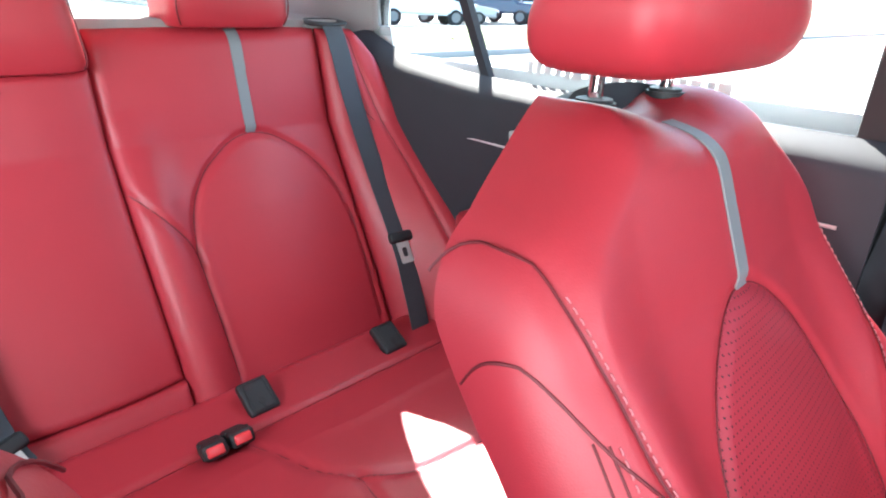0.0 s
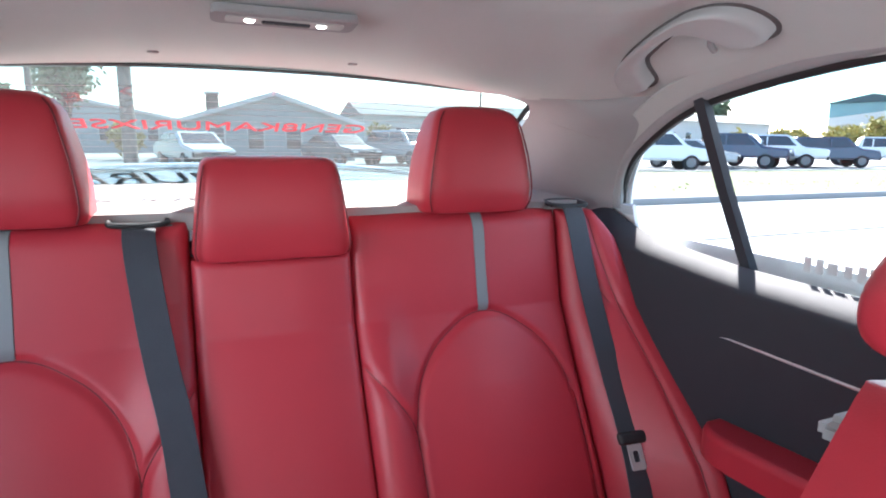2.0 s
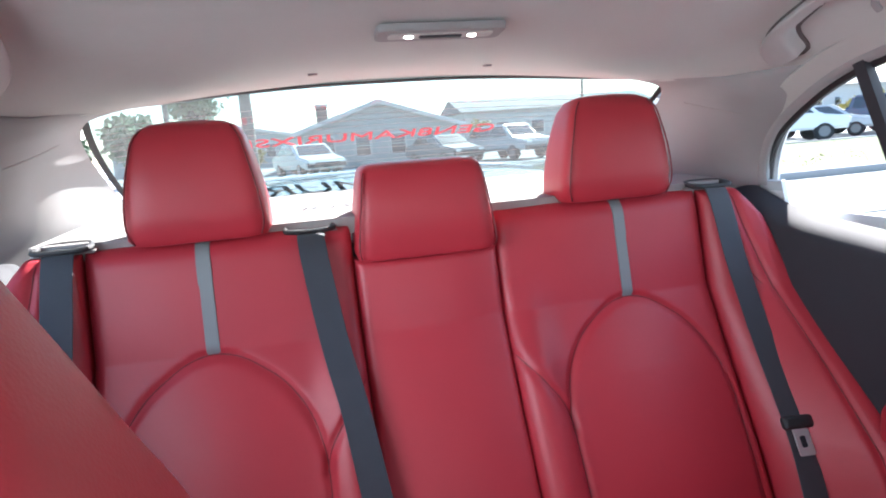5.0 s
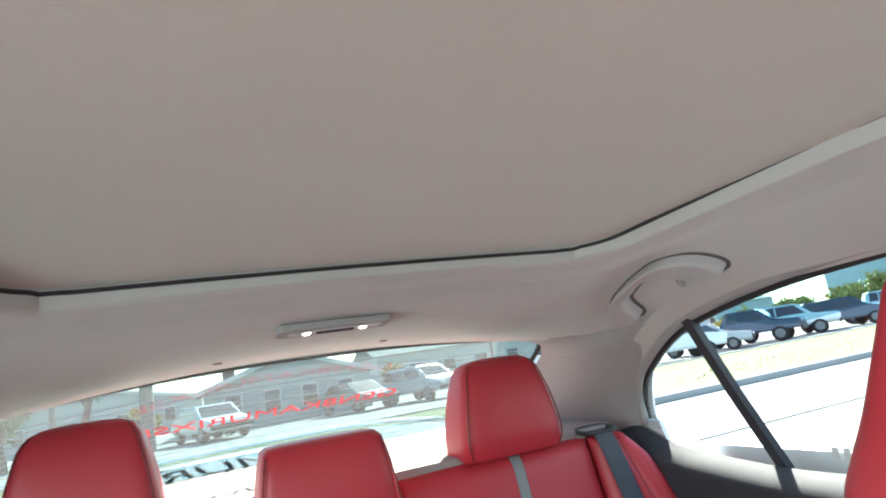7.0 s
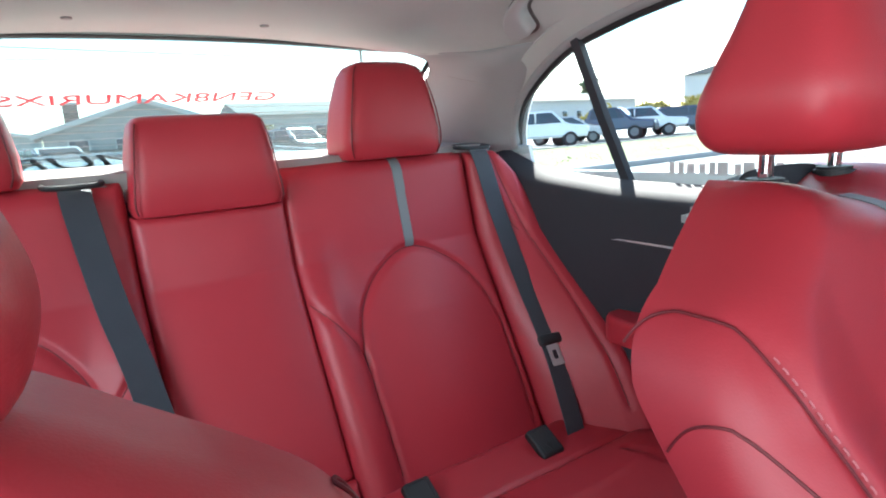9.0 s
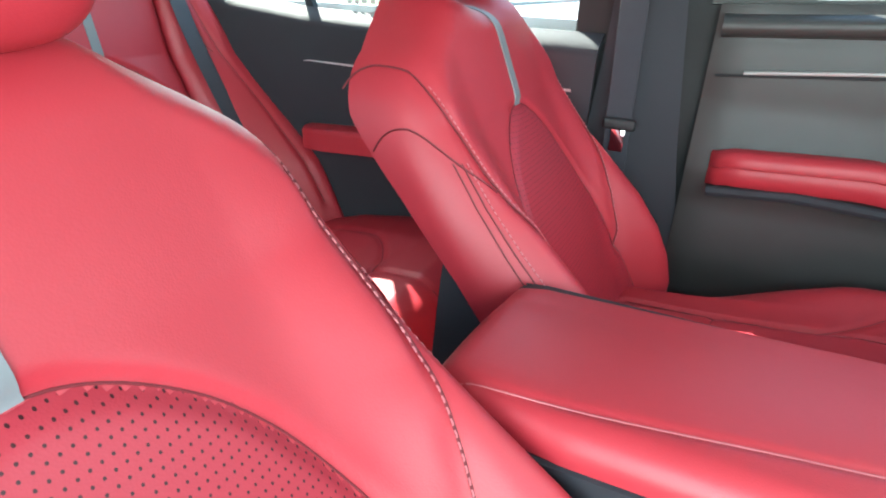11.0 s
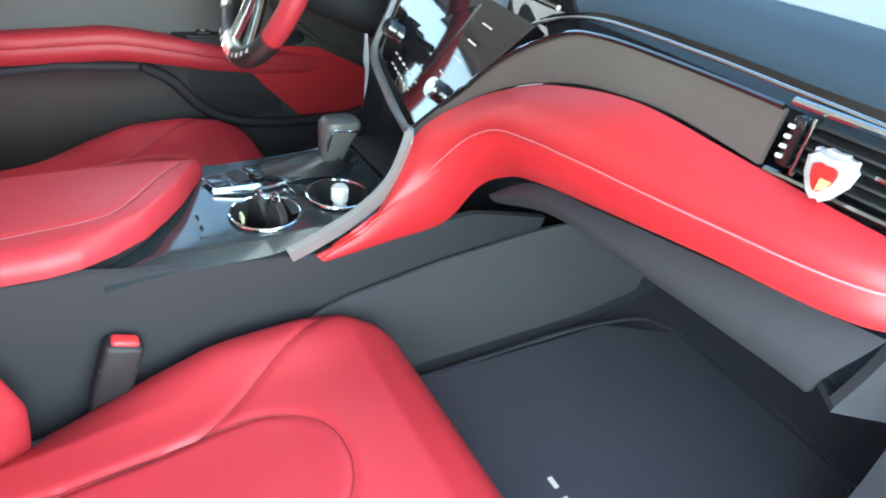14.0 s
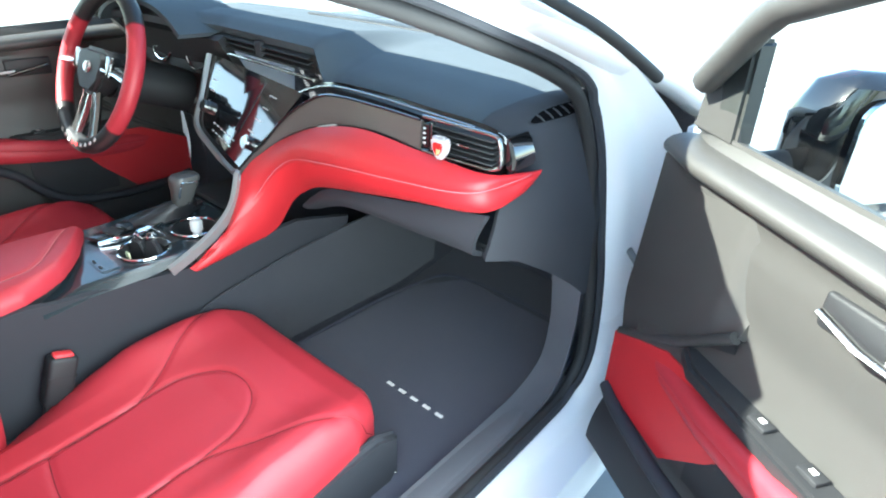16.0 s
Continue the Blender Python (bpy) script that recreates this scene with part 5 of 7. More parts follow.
def front_door(s):
    """Front door in its closed place; s -1 is the driver's."""
    d = thing("front_door", "charcoal front door trim with red armrest and chrome strip", "car door", "front doors")
    K = lambda pts: [(-s * p[0], p[1], p[2]) for p in pts]
    belt = lambda y: float(np.interp(y, [1.20, 1.8, 2.1], [0.968, 1.000, 1.014]))

    def inner(u, v):
        y = 1.215 + 0.90 * u
        z = 0.37 + (belt(y) - 0.37) * v
        x = float(np.interp(z, [0.37, 0.42, 0.50, 0.62, 0.68, 0.74, 0.80, 0.86, 0.91, 0.93, 0.945, 0.97, 1.0], [0.735, 0.712, 0.702, 0.708, 0.70, 0.712, 0.722, 0.716, 0.716, 0.722, 0.714, 0.716, 0.745]))
        x += 0.03 * max(0, (u - 0.92) / 0.08) ** 2 + 0.012 * max(0, (0.06 - u) / 0.06) ** 2
        return (s * x, y, z)
    part("door_trim", sheet(inner, np.linspace(0, 1, 30), np.linspace(0, 1, 40), 0.012, flip=(s > 0)), TRIM, d)
    part("belt_roll", tube([(s * (0.727 + 0.02 * max(0, (y - 2.02) / 0.09)), y, belt(y) - 0.034) for y in np.linspace(1.225, 2.108, 40)], 0.036, 16, flat=0.55), TRIM, d, "padded roll below the window")
    part("chrome_strip", tube(K([(-0.712, 1.275, 0.861), (-0.710, 1.45, 0.876), (-0.709, 1.65, 0.890), (-0.709, 1.69, 0.893)]), 0.005, 8, flat=0.7), STRIPMETAL, d, "thin chrome strip")
    part("upper_line", tube(K([(-0.7105, 1.23, 0.853), (-0.7095, 1.45, 0.869), (-0.7085, 1.65, 0.883), (-0.7085, 1.69, 0.886)]), 0.0025, 6), BLACK, d)
    # door pull
    part("handle_cup", box((0.012, 0.11, 0.045), (s * 0.717, 1.725, 0.900), 0.006, 3), BLACK, d)
    part("door_handle", tube(K([(-0.706, 1.675, 0.884), (-0.692, 1.71, 0.894), (-0.695, 1.765, 0.906)]), 0.008, 10, flat=0.6), SILVER, d, "satin silver door handle")
    # red armrest: a padded beam that falls towards the hinge
    top = lambda y: np.interp(y, [1.255, 1.29, 1.50, 1.56, 1.72, 1.86, 2.0], [0.722, 0.733, 0.745, 0.738, 0.708, 0.684, 0.672])
    rings_ = []
    for y in np.linspace(1.255, 2.02, 44):
        zt = float(top(y))
        h = float(np.interp(y, [1.255, 1.5, 1.72, 2.02], [0.062, 0.066, 0.060, 0.05]))
        xi = float(np.interp(y, [1.255, 1.27, 1.30, 1.7, 1.85, 2.02], [0.690, 0.668, 0.655, 0.652, 0.672, 0.702]))
        xo = 0.72
        sec = [(xo, zt - 0.004), (xi + 0.018, zt), (xi + 0.006, zt - 0.004), (xi, zt - 0.013), (xi + 0.001, zt - 0.026), (xi + 0.004, zt - 0.028), (xi + 0.002, zt - 0.031), (xi + 0.003, zt - h + 0.01), (xi + 0.010, zt - h), (xo, zt - h)]
        rings_.append([(s * a, y, b) for a, b in sec])
    part("door_armrest", loft(rings_), RED, d, "padded red leather armrest")
    part("armrest_lip", tube(K([(-0.672, 1.26, 0.654), (-0.664, 1.40, 0.668), (-0.664, 1.55, 0.662)]), 0.010, 8), CHAR, d)
    part("switch_panel", prism([(s * a, b) for a, b in ((0.668, 1.66), (0.712, 1.62), (0.718, 1.93), (0.70, 1.95), (0.675, 1.90))], "z", 0.700, 0.728, 0.006), BLACK, d)
    for y in (1.70, 1.78):
        sw = part("window_switch", box((0.022, 0.030, 0.010), (s * 0.694, y, 0.729), 0.003), BLACK, d)
        part("switch_mark", box((0.007, 0.009, 0.002), (s * 0.694, y, 0.7345), 0.0005), WHITE, sw)
    # bottle pocket: dark hollow with a raised frame, red speaker panel before it
    part("pocket_frame", tube(K(smooth_line([(-0.697, 1.56, 0.655), (-0.690, 1.62, 0.62), (-0.682, 1.68, 0.555), (-0.678, 1.76, 0.515), (-0.680, 1.90, 0.500), (-0.69, 2.05, 0.503), (-0.70, 2.11, 0.512)], 50)), 0.013, 10, flat=1.0), CHAR, d)

    lipz_ = lambda y: float(np.interp(y, [1.80, 1.92, 1.98, 2.06, 2.13], [0.62, 0.66, 0.675, 0.635, 0.615]))

    def pocket(u, v):
        y = 1.66 + 0.48 * u
        lo = float(np.interp(y, [1.66, 1.70, 1.78, 2.14], [0.60, 0.54, 0.51, 0.51]))
        hi = max(float(top(min(y, 2.0))) - 0.05, lipz_(y))
        return (s * (0.699 + 0.004 * math.sin(4 * u)), y, lo + (hi - lo) * v)
    part("pocket_panel", sheet(lambda u, v: pocket(0.0 + 0.46 * u, v), np.linspace(0, 1, 10), np.linspace(0, 1, 8), 0.004, flip=(s > 0)), BLACK, d)
    sp_top = lambda y: float(np.interp(y, [1.77, 1.90, 1.98, 2.06, 2.115], [0.692, 0.694, 0.690, 0.655, 0.632]))

    def speaker(u, v):
        y0 = float(np.interp(v, [0, 0.45, 1], [1.93, 1.84, 1.755]))
        y = y0 + (2.118 - y0) * u
        return (s * (0.694 + 0.006 * u), y, 0.512 + (sp_top(y) - 0.512) * v)
    part("speaker_panel", sheet(speaker, np.linspace(0, 1, 14), np.linspace(0, 1, 12), 0.004, flip=(s > 0)), RED_SOFT, d, "red speaker panel")
    part("lower_bin", sheet(lambda u, v: (s * (0.678 + 0.03 * v ** 2), 1.60 + 0.51 * u, 0.385 + 0.115 * v), np.linspace(0, 1, 12), np.linspace(0, 1, 8), 0.01, flip=(s > 0)), BLACK, d)
    part("door_skin", sheet(lambda u, v: (s * (0.845 + 0.035 * math.sin(v * 2.6)), 1.19 + 1.06 * u, 0.28 + 0.66 * v), np.linspace(0, 1, 10), np.linspace(0, 1, 12), 0.01), PAINT, d)
    gx = lambda z: -0.785 + 0.33 * (z - 0.92)
    tops = lambda y: float(np.interp(y, [1.19, 1.40, 1.55, 1.75, 1.95, 2.08], [1.300, 1.292, 1.280, 1.248, 1.188, 1.082]))
    g = part("door_glass", sheet(lambda u, v: (-s * gx(0.90 + (tops(1.19 + 0.86 * u) - 0.90) * v), 1.19 + 0.86 * u, 0.90 + (tops(1.19 + 0.86 * u) - 0.90) * v), np.linspace(0, 1, 14), np.linspace(0, 1, 8)), GLASS, d, "clear front door glass")
    g.visible_shadow = False
    fr_ = [(gx(tops(y)), y, tops(y)) for y in np.linspace(2.08, 1.19, 26)]
    part("window_frame", tube(K(fr_), 0.020, 10), TRIM, d, "charcoal window frame")
    part("frame_outer", tube([(p[0] + s * 0.022, p[1], p[2] + 0.02) for p in K(fr_)], 0.016, 8), PAINT, d)
    part("window_ledge", sheet(lambda u, v: (s * (0.744 + 0.036 * v), 1.20 + 0.90 * u, belt(1.20 + 0.90 * u) + 0.002 * math.sin(v * math.pi) - 0.012 * v), np.linspace(0, 1, 20), np.linspace(0, 1, 6), 0.006, flip=(s < 0)), TRIM, d)
    # padded fore part of the trim with an overhanging lip, above the red panel
    lipz = lambda y: float(np.interp(y, [1.86, 1.875, 1.967, 2.084, 2.13], [0.80, 0.788, 0.715, 0.648, 0.624]))

    def fore(u, v):
        y = 1.868 + 0.244 * u
        z0 = lipz(y)
        z = z0 + (0.968 - z0) * v
        b = math.sin(min(v / 0.35, 1) * math.pi / 2)
        return (s * (0.735 - (0.034 * min(1, 6 * u) * b + 0.006) * (1 - 0.55 * v) - 0.02 * (1 - v) ** 6), y, z)
    part("fore_panel", sheet(fore, np.linspace(0, 1, 20), np.concatenate((np.linspace(0, 0.4, 14), np.linspace(0.48, 1, 8))), 0.012, flip=(s > 0)), TRIM, d)
    part("fore_lip", tube([(s * 0.708, y, lipz(y)) for y in np.linspace(1.87, 2.112, 18)], 0.009, 10), TRIM, d)
    # shade of the hollow under the lip, drawn as a black sheet
    part("lip_shadow_sheet", sheet(lambda u, v: (s * (0.722 - 0.012 * v), 1.87 + 0.25 * u, lipz(1.87 + 0.25 * u) - 0.06 + 0.06 * v), np.linspace(0, 1, 14), np.linspace(0, 1, 4), 0.004, flip=(s > 0)), BLACK, d)
    part("mirror_base_trim", prism([(2.008, 1.005), (2.10, 1.01), (2.09, 1.10), (2.022, 1.150), (2.012, 1.145)], "x", *(sorted((s * 0.742, s * 0.775))), 0.006), TRIM, d)
    # outside mirror
    spec = []
    mx, my, mz = s * 1.000, 2.030, 1.005
    housing = part("wing_mirror", pillow([(mz - 0.105, mx, my - 0.02, 0.08, 0.03), (mz - 0.088, mx, my - 0.01, 0.115, 0.055), (mz - 0.03, mx, my, 0.130, 0.070), (mz + 0.035, mx, my, 0.130, 0.068), (mz + 0.085, mx, my - 0.01, 0.112, 0.06), (mz + 0.102, mx, my - 0.02, 0.085, 0.03)], 40, 3.2), PIANO, d, "glossy black wing mirror")
    part("mirror_glass", prism([(mx + a, mz + b) for a, b in rounded(0.110, 0.074, 0.035, 6)], "y", my - 0.074, my - 0.066, 0.001), shader("mirror_glass", (0.70, 0.78, 0.82), rough=0.03, metal=1.0, rvar=0.01), housing)
    part("mirror_foot", tube([(s * 0.80, 2.05, 0.96), (s * 0.87, 2.045, 0.965), (s * 0.92, 2.04, 0.98)], 0.022, 10), BLACK, housing)
    # hinge-side end of the trim
    part("hinge_end", sheet(lambda u, v: (s * (0.74 + 0.09 * u), 2.128 + 0.015 * u, 0.36 + 0.56 * v), np.linspace(0, 1, 5), np.linspace(0, 1, 10), 0.01, flip=(s > 0)), RUBBER, d)
    return d


front_door(-1)
opened = front_door(1)
opened["label"] = "open front passenger door with charcoal trim and red armrest"
HINGE = Matrix.Translation((0.80, 2.27, 0))
opened.matrix_world = HINGE @ Matrix.Rotation(radians(55), 4, "Z") @ HINGE.inverted()


# ---- dashboard ----
dash = thing("dashboard", "dark dashboard with red padded band, grey insert and silver-framed vent", "dashboard")


def dash_top(u, v):
    x = -0.735 + 1.412 * u
    a = abs(x)
    edge_y = float(np.interp(x, [-0.735, -0.6, -0.25, -0.15, 0.2, 0.25, 0.6, 0.70, 0.735], [2.02, 1.90, 1.90, 1.975, 1.975, 1.955, 1.95, 1.965, 2.0]))
    edge_z = float(np.interp(x, [-0.735, -0.6, -0.25, -0.15, 0.2, 0.26, 0.6, 0.70, 0.735], [0.98, 1.06, 1.06, 1.05, 1.045, 0.985, 0.985, 0.97, 0.955]))
    y = edge_y + (2.50 - 0.10 * (a / 0.735) ** 2 - edge_y) * v
    top = float(np.interp(v, [0, 0.06, 0.2, 0.5, 1], [0, 0.022, 0.040, 0.050, 0.035]))
    z = edge_z + (1.0 - edge_z) * min(1, v * 1.6) + top - 0.03 * (a / 0.735) ** 4 * (1 - v)
    return (x, y, z)


part("upper_pad", sheet(dash_top, np.linspace(0, 1, 90), np.concatenate(([0, .01, .03, .06, .1, .15], np.linspace(.2, 1, 14))), 0.02), DASHTOP, dash, "blue-black soft dash top")
part("defroster_slot", box((0.70, 0.03, 0.006), (0.05, 2.36, 1.044), 0.002), BLACK, dash)
part("sun_sensor", cyl(0.014, 0.012, (0.22, 2.33, 1.050), 16, bevel=0.003), BLACK, dash)
# stations along the red band: upper line, nose, lower line
U = [(0.146, 1.678, 0.641), (0.141, 1.765, 0.686), (0.120, 1.831, 0.793), (0.160, 1.880, 0.852), (0.225, 1.902, 0.892), (0.300, 1.906, 0.920), (0.42, 1.902, 0.943), (0.56, 1.902, 0.937), (0.690, 1.906, 0.932), (0.726, 1.965, 0.930), (0.738, 1.992, 0.930)]
S = [(0.150, 1.684, 0.634), (0.155, 1.765, 0.692), (0.168, 1.830, 0.748), (0.200, 1.860, 0.806), (0.248, 1.868, 0.842), (0.310, 1.866, 0.858), (0.41, 1.862, 0.872), (0.545, 1.864, 0.886), (0.680, 1.880, 0.900), (0.722, 1.945, 0.914), (0.738, 1.990, 0.927)]
L = [(0.147, 1.696, 0.628), (0.150, 1.790, 0.644), (0.150, 1.880, 0.660), (0.160, 1.925, 0.718), (0.205, 1.932, 0.755), (0.262, 1.928, 0.780), (0.38, 1.922, 0.806), (0.53, 1.918, 0.834), (0.680, 1.915, 0.861), (0.722, 1.958, 0.890), (0.737, 1.991, 0.924)]
NU = 90
UL, SL, LL = [np.array(smooth_line(c, NU)) for c in (U, S, L)]


def red_band(u, v):
    k = min(int(round(u * (len(UL) - 1))), len(UL) - 1)
    a, b, c = UL[k], SL[k], LL[k]
    if v < 0.5:
        t = v / 0.5
        p = a + (b - a) * t
        lift = math.sin(t * math.pi) * 0.012
    else:
        t = (v - 0.5) / 0.5
        p = b + (c - b) * t
        lift = math.sin(t * math.pi) * 0.012
    w = np.clip((u - 0.2) / 0.2, 0, 1)
    out = np.array((0.6 * (1 - w), -0.8 * w - 0.3 * (1 - w), 0.35 if v < 0.5 else -0.25))
    fade = min(1, (1 - u) / 0.08, u / 0.08 + 0.2)
    return tuple(p + out * lift * max(fade, 0))


part("red_band", sheet(red_band, np.linspace(0, 1, len(UL)), np.concatenate((np.linspace(0, 0.46, 12), [0.48, 0.5, 0.52], np.linspace(0.54, 1, 12))), 0.006, flip=True), RED_SOFT, dash, "padded red band with stitched seam")
part("band_seam", tube([np.array(red_band(u, 0.478)) + np.array((0.0, -0.0048, 0.0042)) for u in np.linspace(0.2, 0.95, 68)], 0.0009, 6), shader("pink_thread", (0.48, 0.15, 0.17), (0.40, 0.11, 0.13), scale=300, rough=0.6), dash, "pale stitched seam")
# grey insert above the band
GT = [(0.105, 1.836, 0.797), (0.150, 1.892, 0.874), (0.20, 1.912, 0.925), (0.275, 1.922, 0.968), (0.34, 1.922, 0.981), (0.45, 1.918, 0.984), (0.552, 1.912, 0.984)]
GB = [(0.112, 1.830, 0.792), (0.158, 1.888, 0.853), (0.215, 1.908, 0.891), (0.290, 1.914, 0.920), (0.35, 1.914, 0.934), (0.45, 1.91, 0.944), (0.553, 1.906, 0.938)]
gt, gb = np.array(smooth_line(GT, 40)), np.array(smooth_line(GB, 40))
part("grey_insert", sheet(lambda u, v: tuple(gb[int(round(u * (len(gb) - 1)))] * (1 - v) + gt[int(round(u * (len(gt) - 1)))] * v), np.linspace(0, 1, len(gb)), np.linspace(0, 1, 6), 0.006, flip=False), GREYTRIM, dash, "brown-grey satin insert")
part("insert_edge", tube([p + np.array((0, -0.003, 0.002)) for p in gt], 0.0028, 6), PIANO, dash)
# silver line and black band above it, running out to the vent
ST = [(0.205, 1.935, 0.962), (0.26, 1.938, 0.982), (0.33, 1.935, 0.993), (0.45, 1.93, 0.995), (0.56, 1.922, 0.994), (0.66, 1.918, 0.992), (0.700, 1.922, 0.980), (0.722, 1.93, 0.95)]
part("black_strip", ribbon([np.array(p) + np.array((0, 0.012, 0.004)) for p in smooth_line(ST, 40)], (0, 0.3, 1), 0.007, 0.010), PIANO, dash)
part("silver_line", tube(smooth_line([(x, y - 0.003, z + 0.003) for x, y, z in ST[:6]], 40), 0.0020, 8), SILVER, dash, "satin silver line")
# passenger vent
vent = part("air_vent", prism([(0.560, 0.938), (0.700, 0.940), (0.706, 0.946), (0.702, 0.986), (0.562, 0.988)], "y", 1.925, 1.955, 0.003), RUBBER, dash, "slatted air vent in a silver frame")
part("vent_frame", tube([(a, 1.912, b) for a, b in [(0.556, 0.935), (0.62, 0.936)] + [tuple(p) for p in smooth_line([(0.69, 0.937), (0.706, 0.942), (0.7145, 0.953), (0.711, 0.978), (0.705, 0.989), (0.69, 0.992)], 40)] + [(0.62, 0.992), (0.556, 0.992)]], 0.0034, 8, False), SILVER, vent)
for i in range(5):
    part("slat", box((0.135, 0.018, 0.0026), (0.632, 1.918, 0.947 + 0.009 * i), 0.001, 1, Matrix.Rotation(radians(12), 4, "X")), BLACK, vent)
part("vent_knob", box((0.026, 0.008, 0.004), (0.648, 1.905, 0.966), 0.0015), SILVER, vent)
part("vent_wheel", box((0.012, 0.012, 0.040), (0.569, 1.912, 0.964), 0.003), PIANO, vent)
for i in range(4):
    part("wheel_mark", box((0.005, 0.002, 0.003), (0.566, 1.9045, 0.952 + 0.008 * i), 0.0005), WHITE, vent)
part("vent_divider", box((0.003, 0.010, 0.046), (0.580, 1.910, 0.964), 0.001), SILVER, vent)
part("vent_corner", prism([(0.712, 0.940), (0.728, 0.936), (0.730, 0.955), (0.718, 0.984), (0.708, 0.99)], "y", 1.925, 1.985, 0.004), PIANO, dash)
# clip-on air freshener: plain shield shape
badge = thing("air_freshener", "white and red shield-shaped clip-on freshener on the vent", "air freshener")
sh = [(-0.021, 0.014), (-0.012, 0.021), (0.0, 0.019), (0.012, 0.021), (0.021, 0.014), (0.018, -0.004), (0.010, -0.018), (0.0, -0.026), (-0.010, -0.018), (-0.018, -0.004)]
part("shield", prism([(0.611 + a * 0.88, 0.958 + b * 0.88) for a, b in sh], "y", 1.886, 1.900, 0.004, 3), shader("pearl_white_plastic", (0.36, 0.34, 0.35), (0.31, 0.29, 0.30), scale=60, rough=0.3), badge)
part("shield_field", prism([(0.611 + a * 0.45, 0.957 + b * 0.45) for a, b in sh], "y", 1.883, 1.888, 0.001), shader("red_enamel", (0.55, 0.02, 0.02), rough=0.25), badge)
part("shield_corner", prism([(0.611, 0.957), (0.619, 0.957), (0.616, 0.950), (0.611, 0.947)], "y", 1.8815, 1.885, 0.0005), shader("gold_enamel", (0.50, 0.36, 0.16), rough=0.3), badge)
part("clip", box((0.006, 0.03, 0.006), (0.611, 1.908, 0.958), 0.001), BLACK, badge)


# glove box and lower dash
GU = [(0.165, 1.945, 0.705), (0.26, 1.937, 0.772), (0.38, 1.930, 0.800), (0.53, 1.926, 0.828), (0.688, 1.922, 0.856)]
GLO = [(0.19, 2.00, 0.690), (0.28, 1.975, 0.728), (0.366, 1.960, 0.748), (0.50, 1.953, 0.755), (0.60, 1.950, 0.757), (0.677, 1.946, 0.757)]
gu, gl_ = np.array(smooth_line(GU, 30)), np.array(smooth_line(GLO, 30))


def glove(u, v):
    k = int(round(u * (len(gu) - 1)))
    p = gu[k] * (1 - v) + gl_[k] * v
    return (p[0], p[1] - 0.022 * math.sin(min(v, 1) * math.pi * 0.9) + 0.03 * max(0, v - 0.85) * 4, p[2])


part("glove_box", sheet(glove, np.linspace(0, 1, len(gu)), np.linspace(0, 1, 14), 0.01, flip=True), CHAR, dash, "charcoal glove box lid")
part("under_dash", sheet(lambda u, v: (gl_[int(round(u * (len(gl_) - 1)))][0], gl_[int(round(u * (len(gl_) - 1)))][1] + 0.02 + 0.60 * v, gl_[int(round(u * (len(gl_) - 1)))][2] + 0.02 - 0.03 * v), np.linspace(0, 1, len(gl_)), np.linspace(0, 1, 8), 0.01, flip=False), BLACK, dash)


CAP_TOP = lambda y: float(np.interp(y, [1.93, 1.95, 1.975, 2.02, 2.07, 2.15], [0.955, 0.985, 1.006, 1.022, 1.032, 1.036]))


def end_cap(u, v):
    """The dash's end by the door: u back to front, v from the top over the rounded shoulder down."""
    xe = 0.724 + 0.046 * u - 0.026 * (1 - u) ** 2
    yt = 1.955 + 0.185 * u
    zt = CAP_TOP(yt)
    if v < 0.4:
        a = v / 0.4 * math.pi / 2
        return (xe - 0.062 * (1 - math.sin(a)), yt, zt - 0.040 * (1 - math.cos(a)))
    t = (v - 0.4) / 0.6
    z = (zt - 0.040) * (1 - t) + float(np.interp(u, [0, 0.25, 0.6, 1], [0.772, 0.764, 0.712, 0.640])) * t
    ya = float(np.interp(z, [0.665, 0.765, 0.85, 0.93, 0.97], [1.975, 1.935, 1.945, 1.965, 1.955]))
    yb = float(np.interp(z, [0.665, 0.80, 0.97, 1.0], [2.165, 2.145, 2.138, 2.14]))
    xe -= 0.014 * (1 - u) ** 2 * min(1, 3 * t)
    return (xe + 0.010 * math.sin(t * math.pi), ya + (yb - ya) * u, z)


part("end_cap", sheet(end_cap, np.linspace(0, 1, 20), np.concatenate((np.linspace(0, 0.4, 14), np.linspace(0.45, 1, 16))), 0.01, flip=True), CHAR, dash, "charcoal dash end panel")
part("cap_underside", sheet(lambda u, v: tuple(np.array(end_cap(u, 1.0)) + np.array((-0.13, 0.12, -0.004)) * v), np.linspace(0, 1, 16), np.linspace(0, 1, 6), 0.006), CHAR, dash)


def on_cap(u, v, h):
    p, q, r = (np.array(end_cap(a, b)) for a, b in ((u, v), (u + 0.01, v), (u, v + 0.01)))
    n = np.cross(q - p, r - p)
    n /= np.linalg.norm(n)
    return tuple(p + (n if n[0] > 0 else -n) * h)


VENTDARK = shader("matt_black_vent", (0.006, 0.006, 0.007), (0.004, 0.004, 0.005), rough=1.0, spec=0.0)
sv = part("side_vent", loft([[on_cap(0.50 + 0.28 * math.cos(a) * k, 0.235 + 0.055 * math.sin(a) * k, h) for a in np.linspace(0, 2 * math.pi, 40, endpoint=False)] for k, h in ((1.0, 0.0005), (1.0, 0.0018), (0.9, 0.0020), (0.5, 0.0022), (0.02, 0.0022))]), VENTDARK, dash, "slatted black demister vent")
part("side_vent_rim", tube([on_cap(0.50 + 0.293 * math.cos(a), 0.235 + 0.060 * math.sin(a), 0.0004) for a in np.linspace(0, 2 * math.pi, 48, endpoint=False)], 0.0015, 6, True), CHAR, sv)
